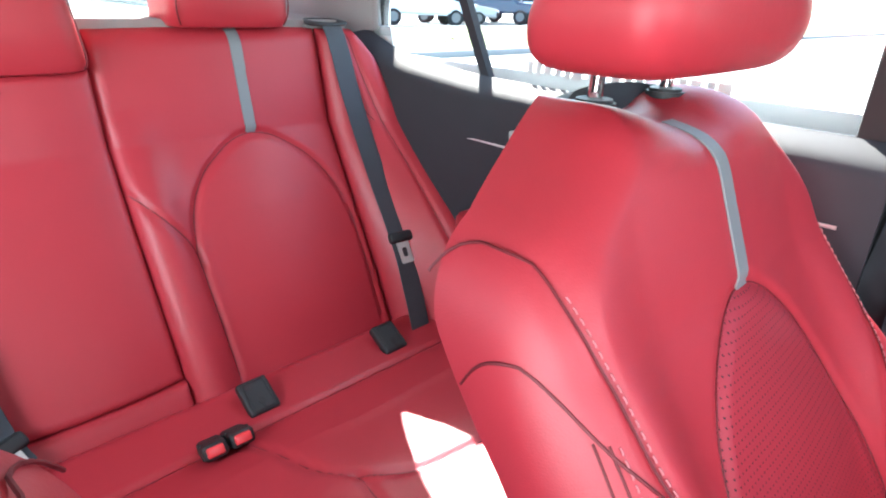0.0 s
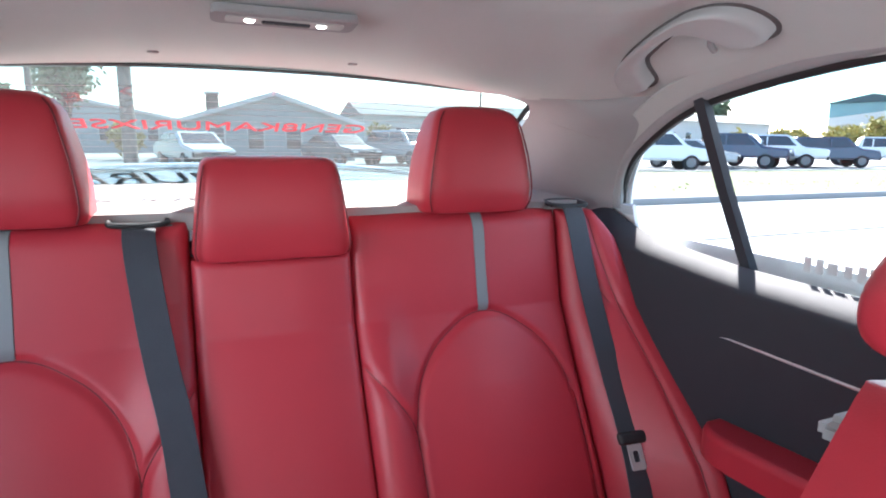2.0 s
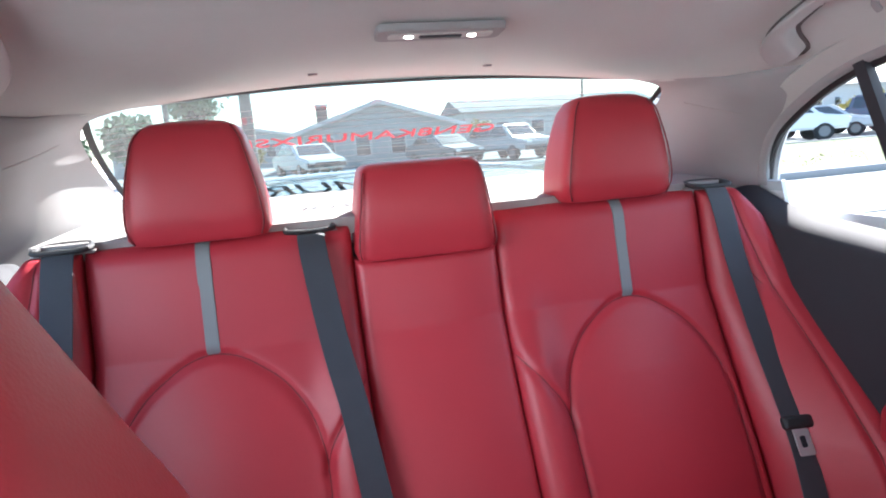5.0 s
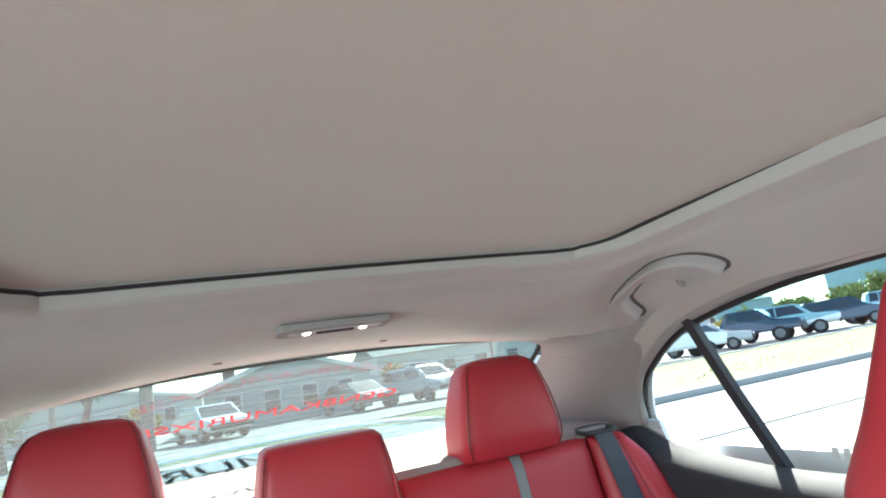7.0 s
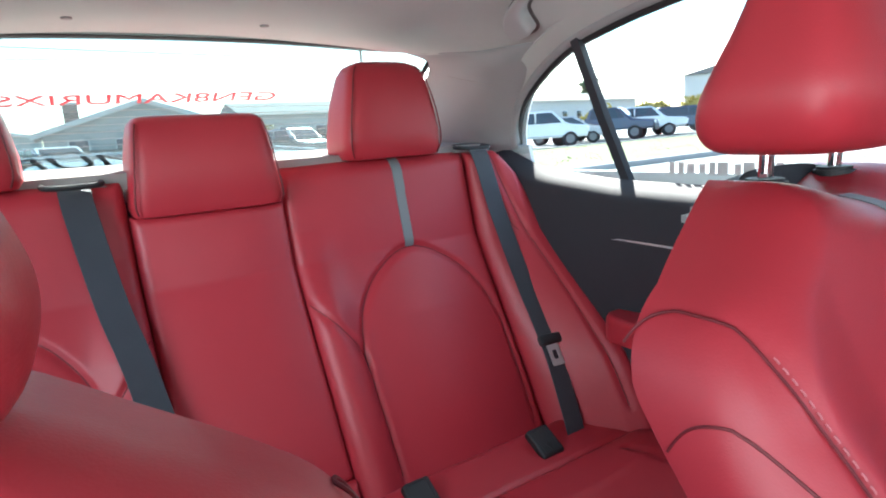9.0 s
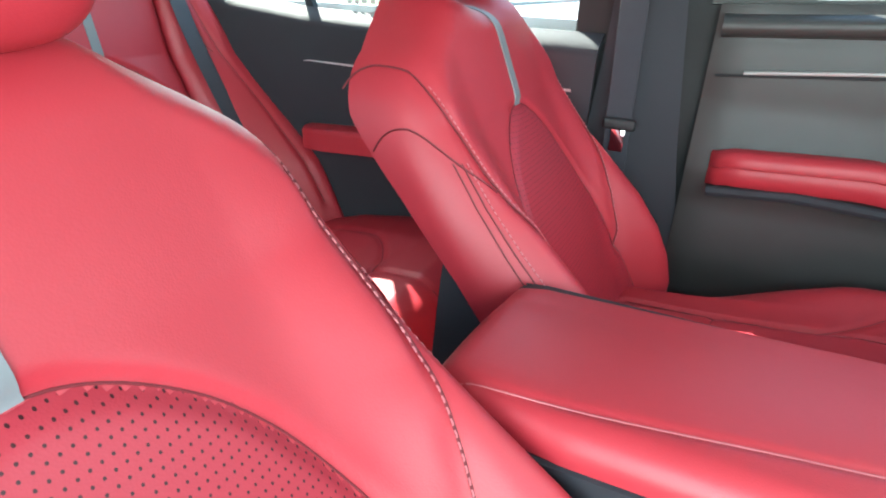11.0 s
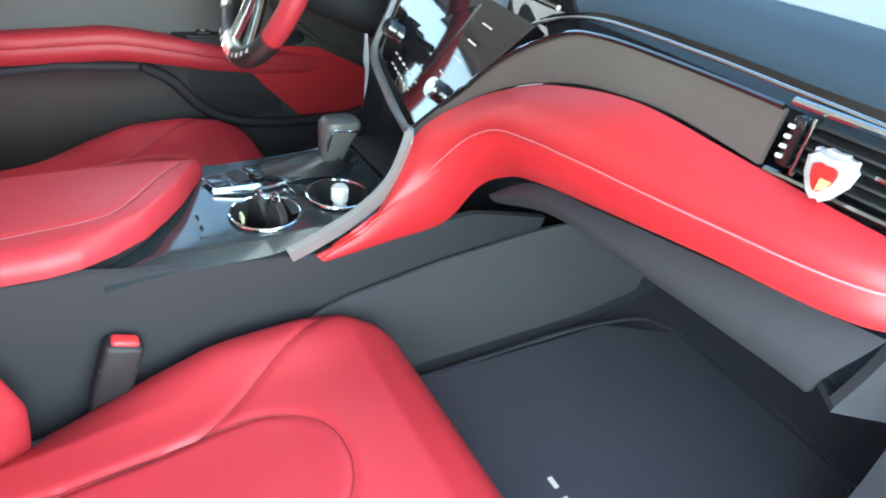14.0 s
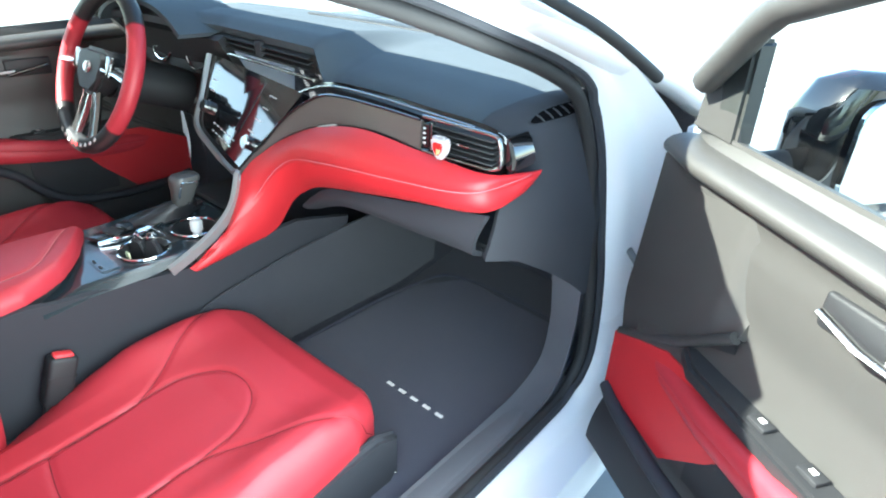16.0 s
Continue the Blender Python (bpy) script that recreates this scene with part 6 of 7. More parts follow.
for i in range(6):
    uu = 0.29 + 0.076 * i
    part("slat", tube([on_cap(uu, 0.192, 0.002), on_cap(uu + 0.012, 0.235, 0.0032), on_cap(uu + 0.024, 0.278, 0.002)], 0.0016, 6), CHAR, sv)

# centre vents under the hood of the pad
cvn = part("air_vent", prism([(-0.175, 0.998), (0.195, 0.990), (0.200, 1.028), (0.17, 1.040), (-0.15, 1.046), (-0.178, 1.04)], "y", 1.985, 2.01, 0.003), RUBBER, dash, "black slatted centre vents")
for i in range(3):
    part("slat", box((0.35, 0.02, 0.003), (0.01, 1.980, 1.005 + 0.011 * i), 0.001, 1, Matrix.Rotation(radians(1.2), 4, "Y") @ Matrix.Rotation(radians(15), 4, "X")), BLACK, cvn)
part("hazard_button", box((0.024, 0.014, 0.036), (0.01, 1.976, 1.018), 0.004, 2), CHAR, cvn)
part("vent_lip", tube([(-0.18, 1.975, 0.992), (0.0, 1.972, 0.990), (0.20, 1.972, 0.982)], 0.004, 8), SILVER, cvn)

# centre stack: lacquered panel with display, keys and knobs
A, B, C, D = [Vector(p) for p in ((-0.165, 1.962, 0.985), (0.205, 1.938, 0.962), (0.104, 1.842, 0.797), (-0.135, 1.902, 0.868))]
D2 = Vector((-0.128, 1.885, 0.838))


def stack(u, v):
    """u across, v down the panel."""
    top_, low_ = A.lerp(B, u), D2.lerp(C, u)
    p = top_.lerp(low_, v)
    return tuple(p)


stk = part("centre_panel", sheet(stack, np.linspace(0, 1, 10), np.linspace(0, 1, 10), 0.02, flip=True), PIANO, dash, "glossy black centre stack")
nrm = (Vector(stack(1, 0)) - Vector(stack(0, 0))).cross(Vector(stack(0, 1)) - Vector(stack(0, 0))).normalized()
if nrm.y > 0:
    nrm = -nrm
SCREEN = shader("display_glass", (0.012, 0.014, 0.017), rough=0.03, coat=1.0, rvar=0.01)


def on_stack(u0, u1, v0, v1, h, name, mat, label=""):
    c = [Vector(stack(u, v)) for u, v in ((u0, v0), (u1, v0), (u1, v1), (u0, v1))]
    n_l = (c[1] - c[0]).cross(c[3] - c[0]).normalized()
    n_l = -n_l if n_l.y > 0 else n_l
    Vv = [tuple(p - n_l * 0.004) for p in c] + [tuple(p + n_l * h) for p in c]
    return part(name, (Vv, [(0, 1, 2, 3), (7, 6, 5, 4), (0, 4, 5, 1), (1, 5, 6, 2), (2, 6, 7, 3), (3, 7, 4, 0)]), mat, stk, label)


on_stack(0.17, 0.66, 0.06, 0.72, 0.002, "display", SCREEN, "dark glossy touch display")
for i in range(4):
    on_stack(0.07, 0.12, 0.16 + 0.15 * i, 0.175 + 0.15 * i, 0.0015, "key_mark", WHITE)
    on_stack(0.76, 0.83, 0.16 + 0.15 * i, 0.172 + 0.15 * i, 0.0015, "key_mark", WHITE)
for i in range(6):
    on_stack(0.25 + 0.075 * i, 0.285 + 0.075 * i, 0.82, 0.832, 0.0015, "key_mark", WHITE)
    on_stack(0.27 + 0.07 * i, 0.30 + 0.07 * i, 0.91, 0.92, 0.0015, "key_mark", WHITE)
for u, v in ((0.10, 0.70), (0.88, 0.72)):
    c = Vector(stack(u, v)) + nrm * 0.008
    part("knob", cyl(0.015, 0.020, c, 24, nrm.to_track_quat("Z", "Y").to_matrix().to_4x4(), bevel=0.003), SILVER, stk)
# silver blade that runs from the stack down along the console
BL = [(-0.172, 1.955, 0.985), (-0.158, 1.915, 0.90), (-0.138, 1.880, 0.838), (-0.03, 1.856, 0.806), (0.075, 1.836, 0.790), (0.113, 1.826, 0.796), (0.126, 1.814, 0.770), (0.134, 1.790, 0.730), (0.139, 1.745, 0.694), (0.142, 1.690, 0.667), (0.141, 1.642, 0.646)]
BLs = smooth_line(BL, 70)
part("silver_blade", ribbon(BLs[:40], [(1, 0.2, 1.0) if i < 25 else (0.9, -0.3, 0.5) for i in range(40)], 0.011, 0.009), BLADE, dash, "satin silver blade trim")
part("silver_blade", ribbon(BLs[36:], (0.30, -0.5, 0.85), 0.024, 0.010), BLADE, dash, "satin silver blade trim")

# driver's side: hood, cluster, column, red knee band
hood = part("cluster_hood", sheet(lambda u, v: (-0.37 + 0.215 * (2 * u - 1), 1.88 + 0.18 * v, 1.062 + 0.035 * math.cos((2 * u - 1) * 1.35) - 0.035 * abs(2 * u - 1) ** 4), np.linspace(0, 1, 20), np.linspace(0, 1, 6), 0.012), DASHTOP, dash)
part("gauge_panel", box((0.40, 0.012, 0.14), (-0.37, 2.00, 0.985), 0.01, 2, Matrix.Rotation(radians(-15), 4, "X")), BLACK, dash)
for x in (-0.46, -0.28):
    part("gauge_ring", tube([(x + 0.060 * math.cos(a), 1.988 + 0.016 * math.sin(a), 0.990 + 0.060 * math.sin(a)) for a in np.linspace(0, 2 * math.pi, 40, endpoint=False)], 0.004, 8, True), CHROME, dash, "chrome gauge ring")
part("lower_panel", sheet(lambda u, v: (-0.72 + 0.60 * u, 1.955 + 0.22 * v - 0.02 * math.sin(u * 3), 1.02 - 0.36 * v), np.linspace(0, 1, 12), np.linspace(0, 1, 10), 0.02, flip=True), BLACK, dash)
part("column", tube([(-0.37, 1.80, 0.925), (-0.37, 1.98, 0.86)], 0.055, 16), BLACK, dash)
for s in (-1, 1):
    part("column_stalk", tube([(-0.37 + s * 0.05, 1.83, 0.94), (-0.37 + s * 0.16, 1.80, 0.955)], 0.008, 8), BLACK, dash)

# ---- steering wheel ----
wheel = thing("steering_wheel", "steering wheel in a red and black leather cover", "steering wheel")
WC, TILT = Vector((-0.372, 1.775, 0.940)), Matrix.Rotation(radians(67), 4, "X")
WM = Matrix.Translation(WC) @ TILT


def wheel_arc(a0, a1, r=0.184, n=24):
    return [WM @ Vector((r * math.cos(radians(a)), r * math.sin(radians(a)), 0)) for a in np.linspace(a0, a1, n)]


BLKLEATHER = leather("black_leather", (0.022, 0.022, 0.024), (0.017, 0.017, 0.019), 0.45)
for a0, a1, mt, lb in ((-38, 38, RED, "red leather grip"), (38, 142, BLKLEATHER, "black leather grip"), (142, 218, RED, "red leather grip"), (218, 322, BLKLEATHER, "black leather grip")):
    part("rim", tube([tuple(p) for p in wheel_arc(a0, a1)], 0.0195, 16), mt, wheel, lb)
for a in (-38, 38, 142, 218):
    part("rim_joint", tube([tuple(p) for p in wheel_arc(a - 0.6, a + 0.6, n=3)], 0.0201, 16), RED_SEAM, wheel)
hubp = [(-0.075, 0.028), (-0.055, 0.048), (0.055, 0.048), (0.075, 0.028), (0.062, -0.03), (0.03, -0.062), (-0.03, -0.062), (-0.062, -0.03)]
hub = prism(hubp, "z", -0.03, 0.022, 0.012, 3)
bmesh.ops.transform(hub, matrix=WM, verts=hub.verts)
hub = part("hub", hub, BLACK, wheel)
part("emblem", tube([tuple(WM @ Vector((0.017 * math.cos(a), 0.012 * math.sin(a), 0.0235))) for a in np.linspace(0, 2 * math.pi, 28, endpoint=False)], 0.0022, 6, True), CHROME, hub, "plain chrome oval")
part("emblem", tube([tuple(WM @ Vector((0.007 * math.cos(a), 0.011 * math.sin(a), 0.0235))) for a in np.linspace(0, 2 * math.pi, 28, endpoint=False)], 0.0018, 6, True), CHROME, hub)
for pth in ([(-0.06, 0.01, 0.0), (-0.12, 0.006, -0.004), (-0.178, 0.0, 0.0)], [(0.06, 0.01, 0.0), (0.12, 0.006, -0.004), (0.178, 0.0, 0.0)], [(-0.02, -0.05, 0.0), (-0.035, -0.11, -0.002), (-0.05, -0.172, 0.0)], [(0.02, -0.05, 0.0), (0.035, -0.11, -0.002), (0.05, -0.172, 0.0)]):
    part("spoke", tube([tuple(WM @ Vector(p)) for p in smooth_line(pth, 12)], 0.022, 12, flat=0.45), SILVER, wheel, "satin silver spoke")
for s in (-1, 1):
    pad_ = box((0.034, 0.05, 0.012), (s * 0.085, 0.012, 0.012), 0.005, 2)
    bmesh.ops.transform(pad_, matrix=WM, verts=pad_.verts)
    part("button_pad", pad_, PIANO, wheel)
for i in range(9):
    a = 244 + i * 7.5
    m = WM @ Matrix.Rotation(radians(a), 4, "Z") @ Matrix.Translation((0.186, 0, 0.0192))
    bar = box((0.008, 0.010, 0.001), (0, 0, 0), 0.0002, 1)
    bmesh.ops.transform(bar, matrix=m, verts=bar.verts)
    part("cover_mark", bar, RED_SOFT if 3 <= i <= 4 else WHITE, wheel)

# ---- centre console ----
console = thing("centre_console", "black centre console with lacquered top and red padded armrest", "centre console")
for s in (-1, 1):
    def side(u, v, s=s):
        y = 0.98 + 1.12 * u
        zt = float(np.interp(y, [0.98, 1.40, 1.44, 1.535, 1.63, 1.67, 1.95, 2.1], [0.667, 0.669, 0.660, 0.652, 0.641, 0.636, 0.655, 0.62]))
        return (s * (0.108 + 0.029 * v ** 3), y, 0.32 + (zt - 0.32) * v)
    part("console_side", sheet(side, np.linspace(0, 1, 30), np.linspace(0, 1, 12), 0.01, flip=(s < 0)), CHAR, console)
    part("side_carpet", sheet(lambda u, v, s=s: (s * (0.124 + 0.020 * v * u), 1.50 + 0.95 * u, 0.32 + float(np.interp(1.5 + 0.95 * u, [1.5, 1.72, 1.90, 2.1, 2.45], [0.10, 0.215, 0.25, 0.275, 0.28])) * v), np.linspace(0, 1, 24), np.linspace(0, 1, 8), 0.006, flip=(s < 0)), CARPET, console)
hi_ = lambda b: np.interp(b, [1.08, 1.12, 1.20, 1.37, 1.405, 1.44, 1.477, 1.505, 1.532, 1.56, 1.58], [0.105, 0.126, 0.135, 0.134, 0.127, 0.110, 0.084, 0.048, 0.006, -0.058, -0.106])
lo_ = lambda b: np.interp(b, [1.08, 1.12, 1.50, 1.58], [-0.105, -0.124, -0.126, -0.122])
aseam = [(0.112, 1.10), (0.108, 1.20), (0.086, 1.34), (0.072, 1.42), (0.054, 1.45), (0.02, 1.475), (-0.04, 1.51), (-0.10, 1.545)]
ap_ = Pad("z", lo_, hi_, 1.08, 1.58, lambda x, y: 0.706 - 0.6 * (x - 0.05) ** 2 - 0.03 * np.clip(y - 1.42, 0, 1) - 0.012 * np.clip((1.5 - y) / 0.4, 0, 1) * np.clip((0.09 - x) / 0.15, 0, 1), 0.031, 0.024, seams=[aseam], depth=0.003, wide=0.004, na=70, nb=90)
ar = ap_.build("console_armrest", console, RED, label="padded red leather armrest lid")[0]
seam_tube(ap_, aseam, ar, r=0.0009, mat=THREAD, n=60)
part("armrest_base", prism([(x * 0.95, y) for x, y in [(float(hi_(b)), b - 0.012) for b in np.linspace(1.10, 1.56, 24)] + [(float(lo_(b)), b - 0.012) for b in np.linspace(1.56, 1.10, 24)]], "z", 0.640, 0.677, 0.003), BLACK, console)


# lacquered top with two cup wells
def top_z(y):
    return float(np.interp(y, [1.40, 1.50, 1.62, 1.75, 1.90], [0.650, 0.662, 0.660, 0.668, 0.69]))


WELLS = [(0.050, 1.636, 0.047), (0.037, 1.752, 0.046)]
n_ = 40
bm = bmesh.new()
us, vs = np.linspace(-0.132, 0.140, 90), np.linspace(1.42, 1.86, 140)
grid = {}
for j, yy in enumerate(vs):
    for i, xx in enumerate(us):
        x_, y_ = xx, yy
        for wx, wy, wr in WELLS:
            dd = math.hypot(xx - wx, yy - wy)
            if dd < wr + 0.004 and dd > wr - 0.0032:
                x_, y_ = wx + (xx - wx) * wr / dd, wy + (yy - wy) * wr / dd
        hi = float(np.interp(yy, [1.42, 1.60, 1.68, 1.78, 1.86], [0.140, 0.139, 0.134, 0.118, 0.105]))
        x_ = min(x_, hi)
        dip = 0.012 * max(0, (x_ - 0.105) / 0.035) ** 2
        grid[i, j] = bm.verts.new((x_, y_, top_z(y_) - dip))
for j in range(len(vs) - 1):
    for i in range(len(us) - 1):
        cx, cy = (us[i] + us[i + 1]) / 2, (vs[j] + vs[j + 1]) / 2
        if all(math.hypot(cx - wx, cy - wy) > wr for wx, wy, wr in WELLS):
            q = [grid[i, j], grid[i + 1, j], grid[i + 1, j + 1], grid[i, j + 1]]
            if (q[0].co - q[1].co).length > 1e-5 and (q[2].co - q[3].co).length > 1e-5:
                bm.faces.new(q)
bmesh.ops.delete(bm, geom=[v for v in bm.verts if not v.link_faces], context="VERTS")
part("console_top", bm, CONTOP, console, "glossy black lacquered console top with the sky's reflection tinted in")
part("well_slot", box((0.042, 0.05, 0.004), (0.043, 1.694, 0.664), 0.0015), RUBBER, console)
for wx, wy, wr in WELLS:
    rg = []
    for z, r in ((top_z(wy) + 0.002, wr + 0.004), (top_z(wy) + 0.003, wr + 0.001), (top_z(wy) - 0.002, wr - 0.002), (0.60, wr - 0.004), (0.588, wr - 0.008)):
        rg.append([(wx + r * math.cos(a), wy + r * math.sin(a), z) for a in np.linspace(0, 2 * math.pi, 40, endpoint=False)])
    cup = part("cup_holder", loft(rg[::-1] and rg, caps=False), RUBBER, console)
    part("cup_floor", cyl(wr - 0.006, 0.004, (wx, wy, 0.59), 32), RUBBER, cup)
    part("cup_ring", tube([(wx + (wr + 0.002) * math.cos(a), wy + (wr + 0.002) * math.sin(a), top_z(wy) + 0.0025) for a in np.linspace(0, 2 * math.pi, 48, endpoint=False)], 0.0028, 8, True), CHROME, cup, "chrome cup ring")
part("usb_panel", prism([(0.053 + a, 1.556 + b) for a, b in rounded(0.034, 0.0175, 0.004, 3)], "z", top_z(1.55) - 0.002, top_z(1.55) + 0.002, 0.0008), CONTOP, console)
for i in range(2):
    part("usb_port", box((0.013, 0.004, 0.002), (0.036 + 0.030 * i, 1.545, top_z(1.55) + 0.0025), 0.0005), RUBBER, console)
part("chrome_spine", ribbon(smooth_line([(-0.030, 1.580, 0.665), (-0.024, 1.61, 0.667), (-0.022, 1.66, 0.669), (-0.030, 1.70, 0.671), (-0.042, 1.76, 0.675), (-0.048, 1.82, 0.684)], 30), (1, 0, 0), 0.013, 0.006), CHROME, console, "curved chrome spine")
part("spine_branch", ribbon([(-0.022, 1.688, 0.670), (0.01, 1.694, 0.668), (0.028, 1.696, 0.667)], (0, 1, 0), 0.006, 0.004), CHROME, console)
for i, (x, y) in enumerate(((-0.056, 1.592), (-0.066, 1.624), (-0.078, 1.656))):
    part("console_switch", box((0.038, 0.024, 0.005), (x, y, 0.6685), 0.002, 2, Matrix.Rotation(radians(17), 4, "Z")), CONTOP if i != 1 else BLACK, console)
    part("switch_edge", box((0.047, 0.031, 0.003), (x, y, 0.6665), 0.001, 1, Matrix.Rotation(radians(17), 4, "Z")), PIANO, console)
# shifter: wrinkled gaiter and grip
rg = []
for k, (z, w, d) in enumerate(((0.664, 0.048, 0.085), (0.672, 0.046, 0.080), (0.684, 0.036, 0.058), (0.694, 0.030, 0.044), (0.703, 0.022, 0.030), (0.711, 0.018, 0.022))):
    rg.append([(-0.078 + 0.011 * k + (w + 0.003 * math.sin(5 * a + k * 1.7)) * math.cos(a), 1.738 + 0.006 * k + (d + 0.003 * math.sin(7 * a + k)) * math.sin(a), z + 0.003 * math.sin(6 * a + 2 * k)) for a in np.linspace(0, 2 * math.pi, 40, endpoint=False)])
part("gaiter", loft(rg), BLKLEATHER, console, "wrinkled black leather gaiter")
knob = [(0.706, -0.022, 1.762, 0.016, 0.018), (0.715, -0.021, 1.763, 0.0185, 0.021), (0.735, -0.018, 1.766, 0.0205, 0.024), (0.752, -0.015, 1.769, 0.024, 0.029), (0.764, -0.013, 1.771, 0.025, 0.031), (0.772, -0.012, 1.772, 0.022, 0.027), (0.776, -0.012, 1.772, 0.013, 0.016)]
kb = part("shift_knob", pillow(knob, 40, 3.2), leather("grey_leather", (0.07, 0.07, 0.068), (0.055, 0.055, 0.054), 0.35), console, "grey leather shift knob")
part("knob_trim", tube([(0.012, 1.752, 0.764), (0.0135, 1.775, 0.762), (0.008, 1.795, 0.758)], 0.0022, 6), CHROME, kb)
part("knob_trim", tube([(0.012, 1.752, 0.764), (0.007, 1.748, 0.745), (0.003, 1.746, 0.728)], 0.0016, 6), CHROME, kb)
part("shelf_tray", box((0.20, 0.14, 0.012), (-0.02, 1.90, 0.688), 0.006, 2), BLACK, console)
part("tray_wall", box((0.22, 0.02, 0.10), (-0.02, 1.965, 0.735), 0.006, 2), BLACK, console)

# things in the cup wells
pouch = thing("key_pouch", "two dark key fobs standing in the cup holder", "key fob")
for x, y, r, t in ((0.032, 1.632, 12, 8), (0.066, 1.648, -12, -8)):
    m = Matrix.Translation((x, y, 0.655)) @ Matrix.Rotation(radians(25), 4, "Z") @ Matrix.Rotation(radians(r), 4, "Y") @ Matrix.Rotation(radians(t), 4, "X")
    g = prism([(-0.021, -0.045), (0.021, -0.045), (0.024, -0.02), (0.018, 0.012), (0.009, 0.032), (-0.009, 0.032), (-0.018, 0.012), (-0.024, -0.02)], "y", -0.007, 0.007, 0.004, 3)
    bmesh.ops.transform(g, matrix=m, verts=g.verts)
    f_ = part("fob", g, BLACK, pouch)
    part("key_ring", tube([tuple(m @ Vector((0.008 * math.cos(a), 0, 0.036 + 0.008 * math.sin(a)))) for a in np.linspace(0, 2 * math.pi, 20, endpoint=False)], 0.0018, 6, True), CHROME, f_)
part("ring_link", tube([(0.045, 1.63, 0.694), (0.055, 1.636, 0.690), (0.062, 1.642, 0.694)], 0.002, 6), CHROME, pouch)
part("tag", box((0.016, 0.004, 0.012), (0.060, 1.600, 0.667), 0.001), shader("pale_tag", (0.5, 0.55, 0.35), rough=0.5), pouch)
bottle = thing("small_bottle", "small clear bottle with a white cap in the cup holder", "bottle")
CLEAR = shader("cloudy_plastic", (0.62, 0.63, 0.62), rough=0.2)
part("bottle_body", pillow([(0.594, 0.068, 1.742, 0.012, 0.012), (0.60, 0.068, 1.742, 0.0145, 0.0145), (0.66, 0.068, 1.742, 0.0145, 0.0145), (0.668, 0.068, 1.742, 0.010, 0.010), (0.675, 0.068, 1.742, 0.008, 0.008)], 24, 2), CLEAR, bottle)
part("cap", cyl(0.0115, 0.026, (0.068, 1.742, 0.688), 20, bevel=0.002), WHITE, bottle, "white cap")
for a in range(10):
    part("cap_rib", box((0.0012, 0.0012, 0.02), (0.068 + 0.0117 * math.cos(a * 0.628), 1.742 + 0.0117 * math.sin(a * 0.628), 0.688), 0.0002, 1), WHITE, bottle)
buckle("black seat belt buckle with red button beside the passenger seat", Matrix.Translation((0.138, 1.412, 0.514)) @ Matrix.Rotation(radians(-20), 4, "X") @ Matrix.Rotation(radians(-90), 4, "Z") @ Matrix.Scale(1.3, 4), "front buckles")
# driver's belt at the centre pillar
db = thing("seat_belt", "dark webbing driver's seat belt hanging at the centre pillar", "seat belt")
part("webbing", ribbon(smooth_line([(-0.668, 1.07, 1.14), (-0.680, 1.075, 1.0), (-0.688, 1.08, 0.80), (-0.688, 1.085, 0.60), (-0.69, 1.08, 0.40)], 30), (0, 1, 0), 0.048, 0.0022), WEB, db)
part("tongue_head", box((0.014, 0.062, 0.022), (-0.678, 1.085, 0.752), 0.006, 3), BLACK, db)
part("tongue", box((0.003, 0.026, 0.045), (-0.678, 1.085, 0.722), 0.001), CHROME, db, "chrome latch tongue")

# ---- floor mat ----
matp = [(0.165, 1.56), (0.67, 1.56), (0.702, 1.66), (0.706, 2.10), (0.70, 2.30), (0.66, 2.42), (0.26, 2.44), (0.175, 2.30), (0.165, 1.90)]
mat_o = tagged(part("floor_mat", prism(matp, "z", 0.318, 0.345, 0.006, 3), MAT), "dark blue-black floor mat with silver marks, in the footwell", "floor mat")
part("mat_edge", tube([(a, b, 0.344) for a, b in smooth_line(matp, 120, True)], 0.0035, 6, True), MAT, mat_o)
for i in range(5):
    x = 0.440 + 0.0365 * i
    part("mat_mark", box((0.020, 0.009, 0.0012), (x, 1.952, 0.3458), 0.0005, 1), WHITE, mat_o)
for i in range(4):
    part("mat_badge_bar", box((0.035, 0.006, 0.003), (0.60 + 0.004 * i, 1.735 + 0.014 * i, 0.347), 0.001, 1, Matrix.Rotation(radians(25), 4, "Z")), SILVER, mat_o)


# ---- outside ----
CONC = shader("pale_concrete", (0.34, 0.335, 0.32), (0.28, 0.275, 0.265), scale=3, rough=0.9, bump=0.3, bscale=120)
ASPH = shader("worn_asphalt", (0.24, 0.237, 0.23), (0.19, 0.19, 0.185), scale=2, rough=0.9, bump=0.4, bscale=150)
GRASS = shader("dry_grass", (0.13, 0.135, 0.04), (0.08, 0.10, 0.028), scale=2.5, rough=1.0, bump=0.8, bscale=30)
ground = tagged(part("ground", sheet(lambda x, y: (x, y, 0.0), np.linspace(-900, 900, 5), np.linspace(-900, 900, 5)), CONC), "pale concrete ground of the car park", "ground", kind="structure")
tagged(part("road", box((500, 3.4, 0.02), (0, -5.85, 0.005), 0), ASPH), "pale sun-bleached street behind the car", "road", kind="structure")


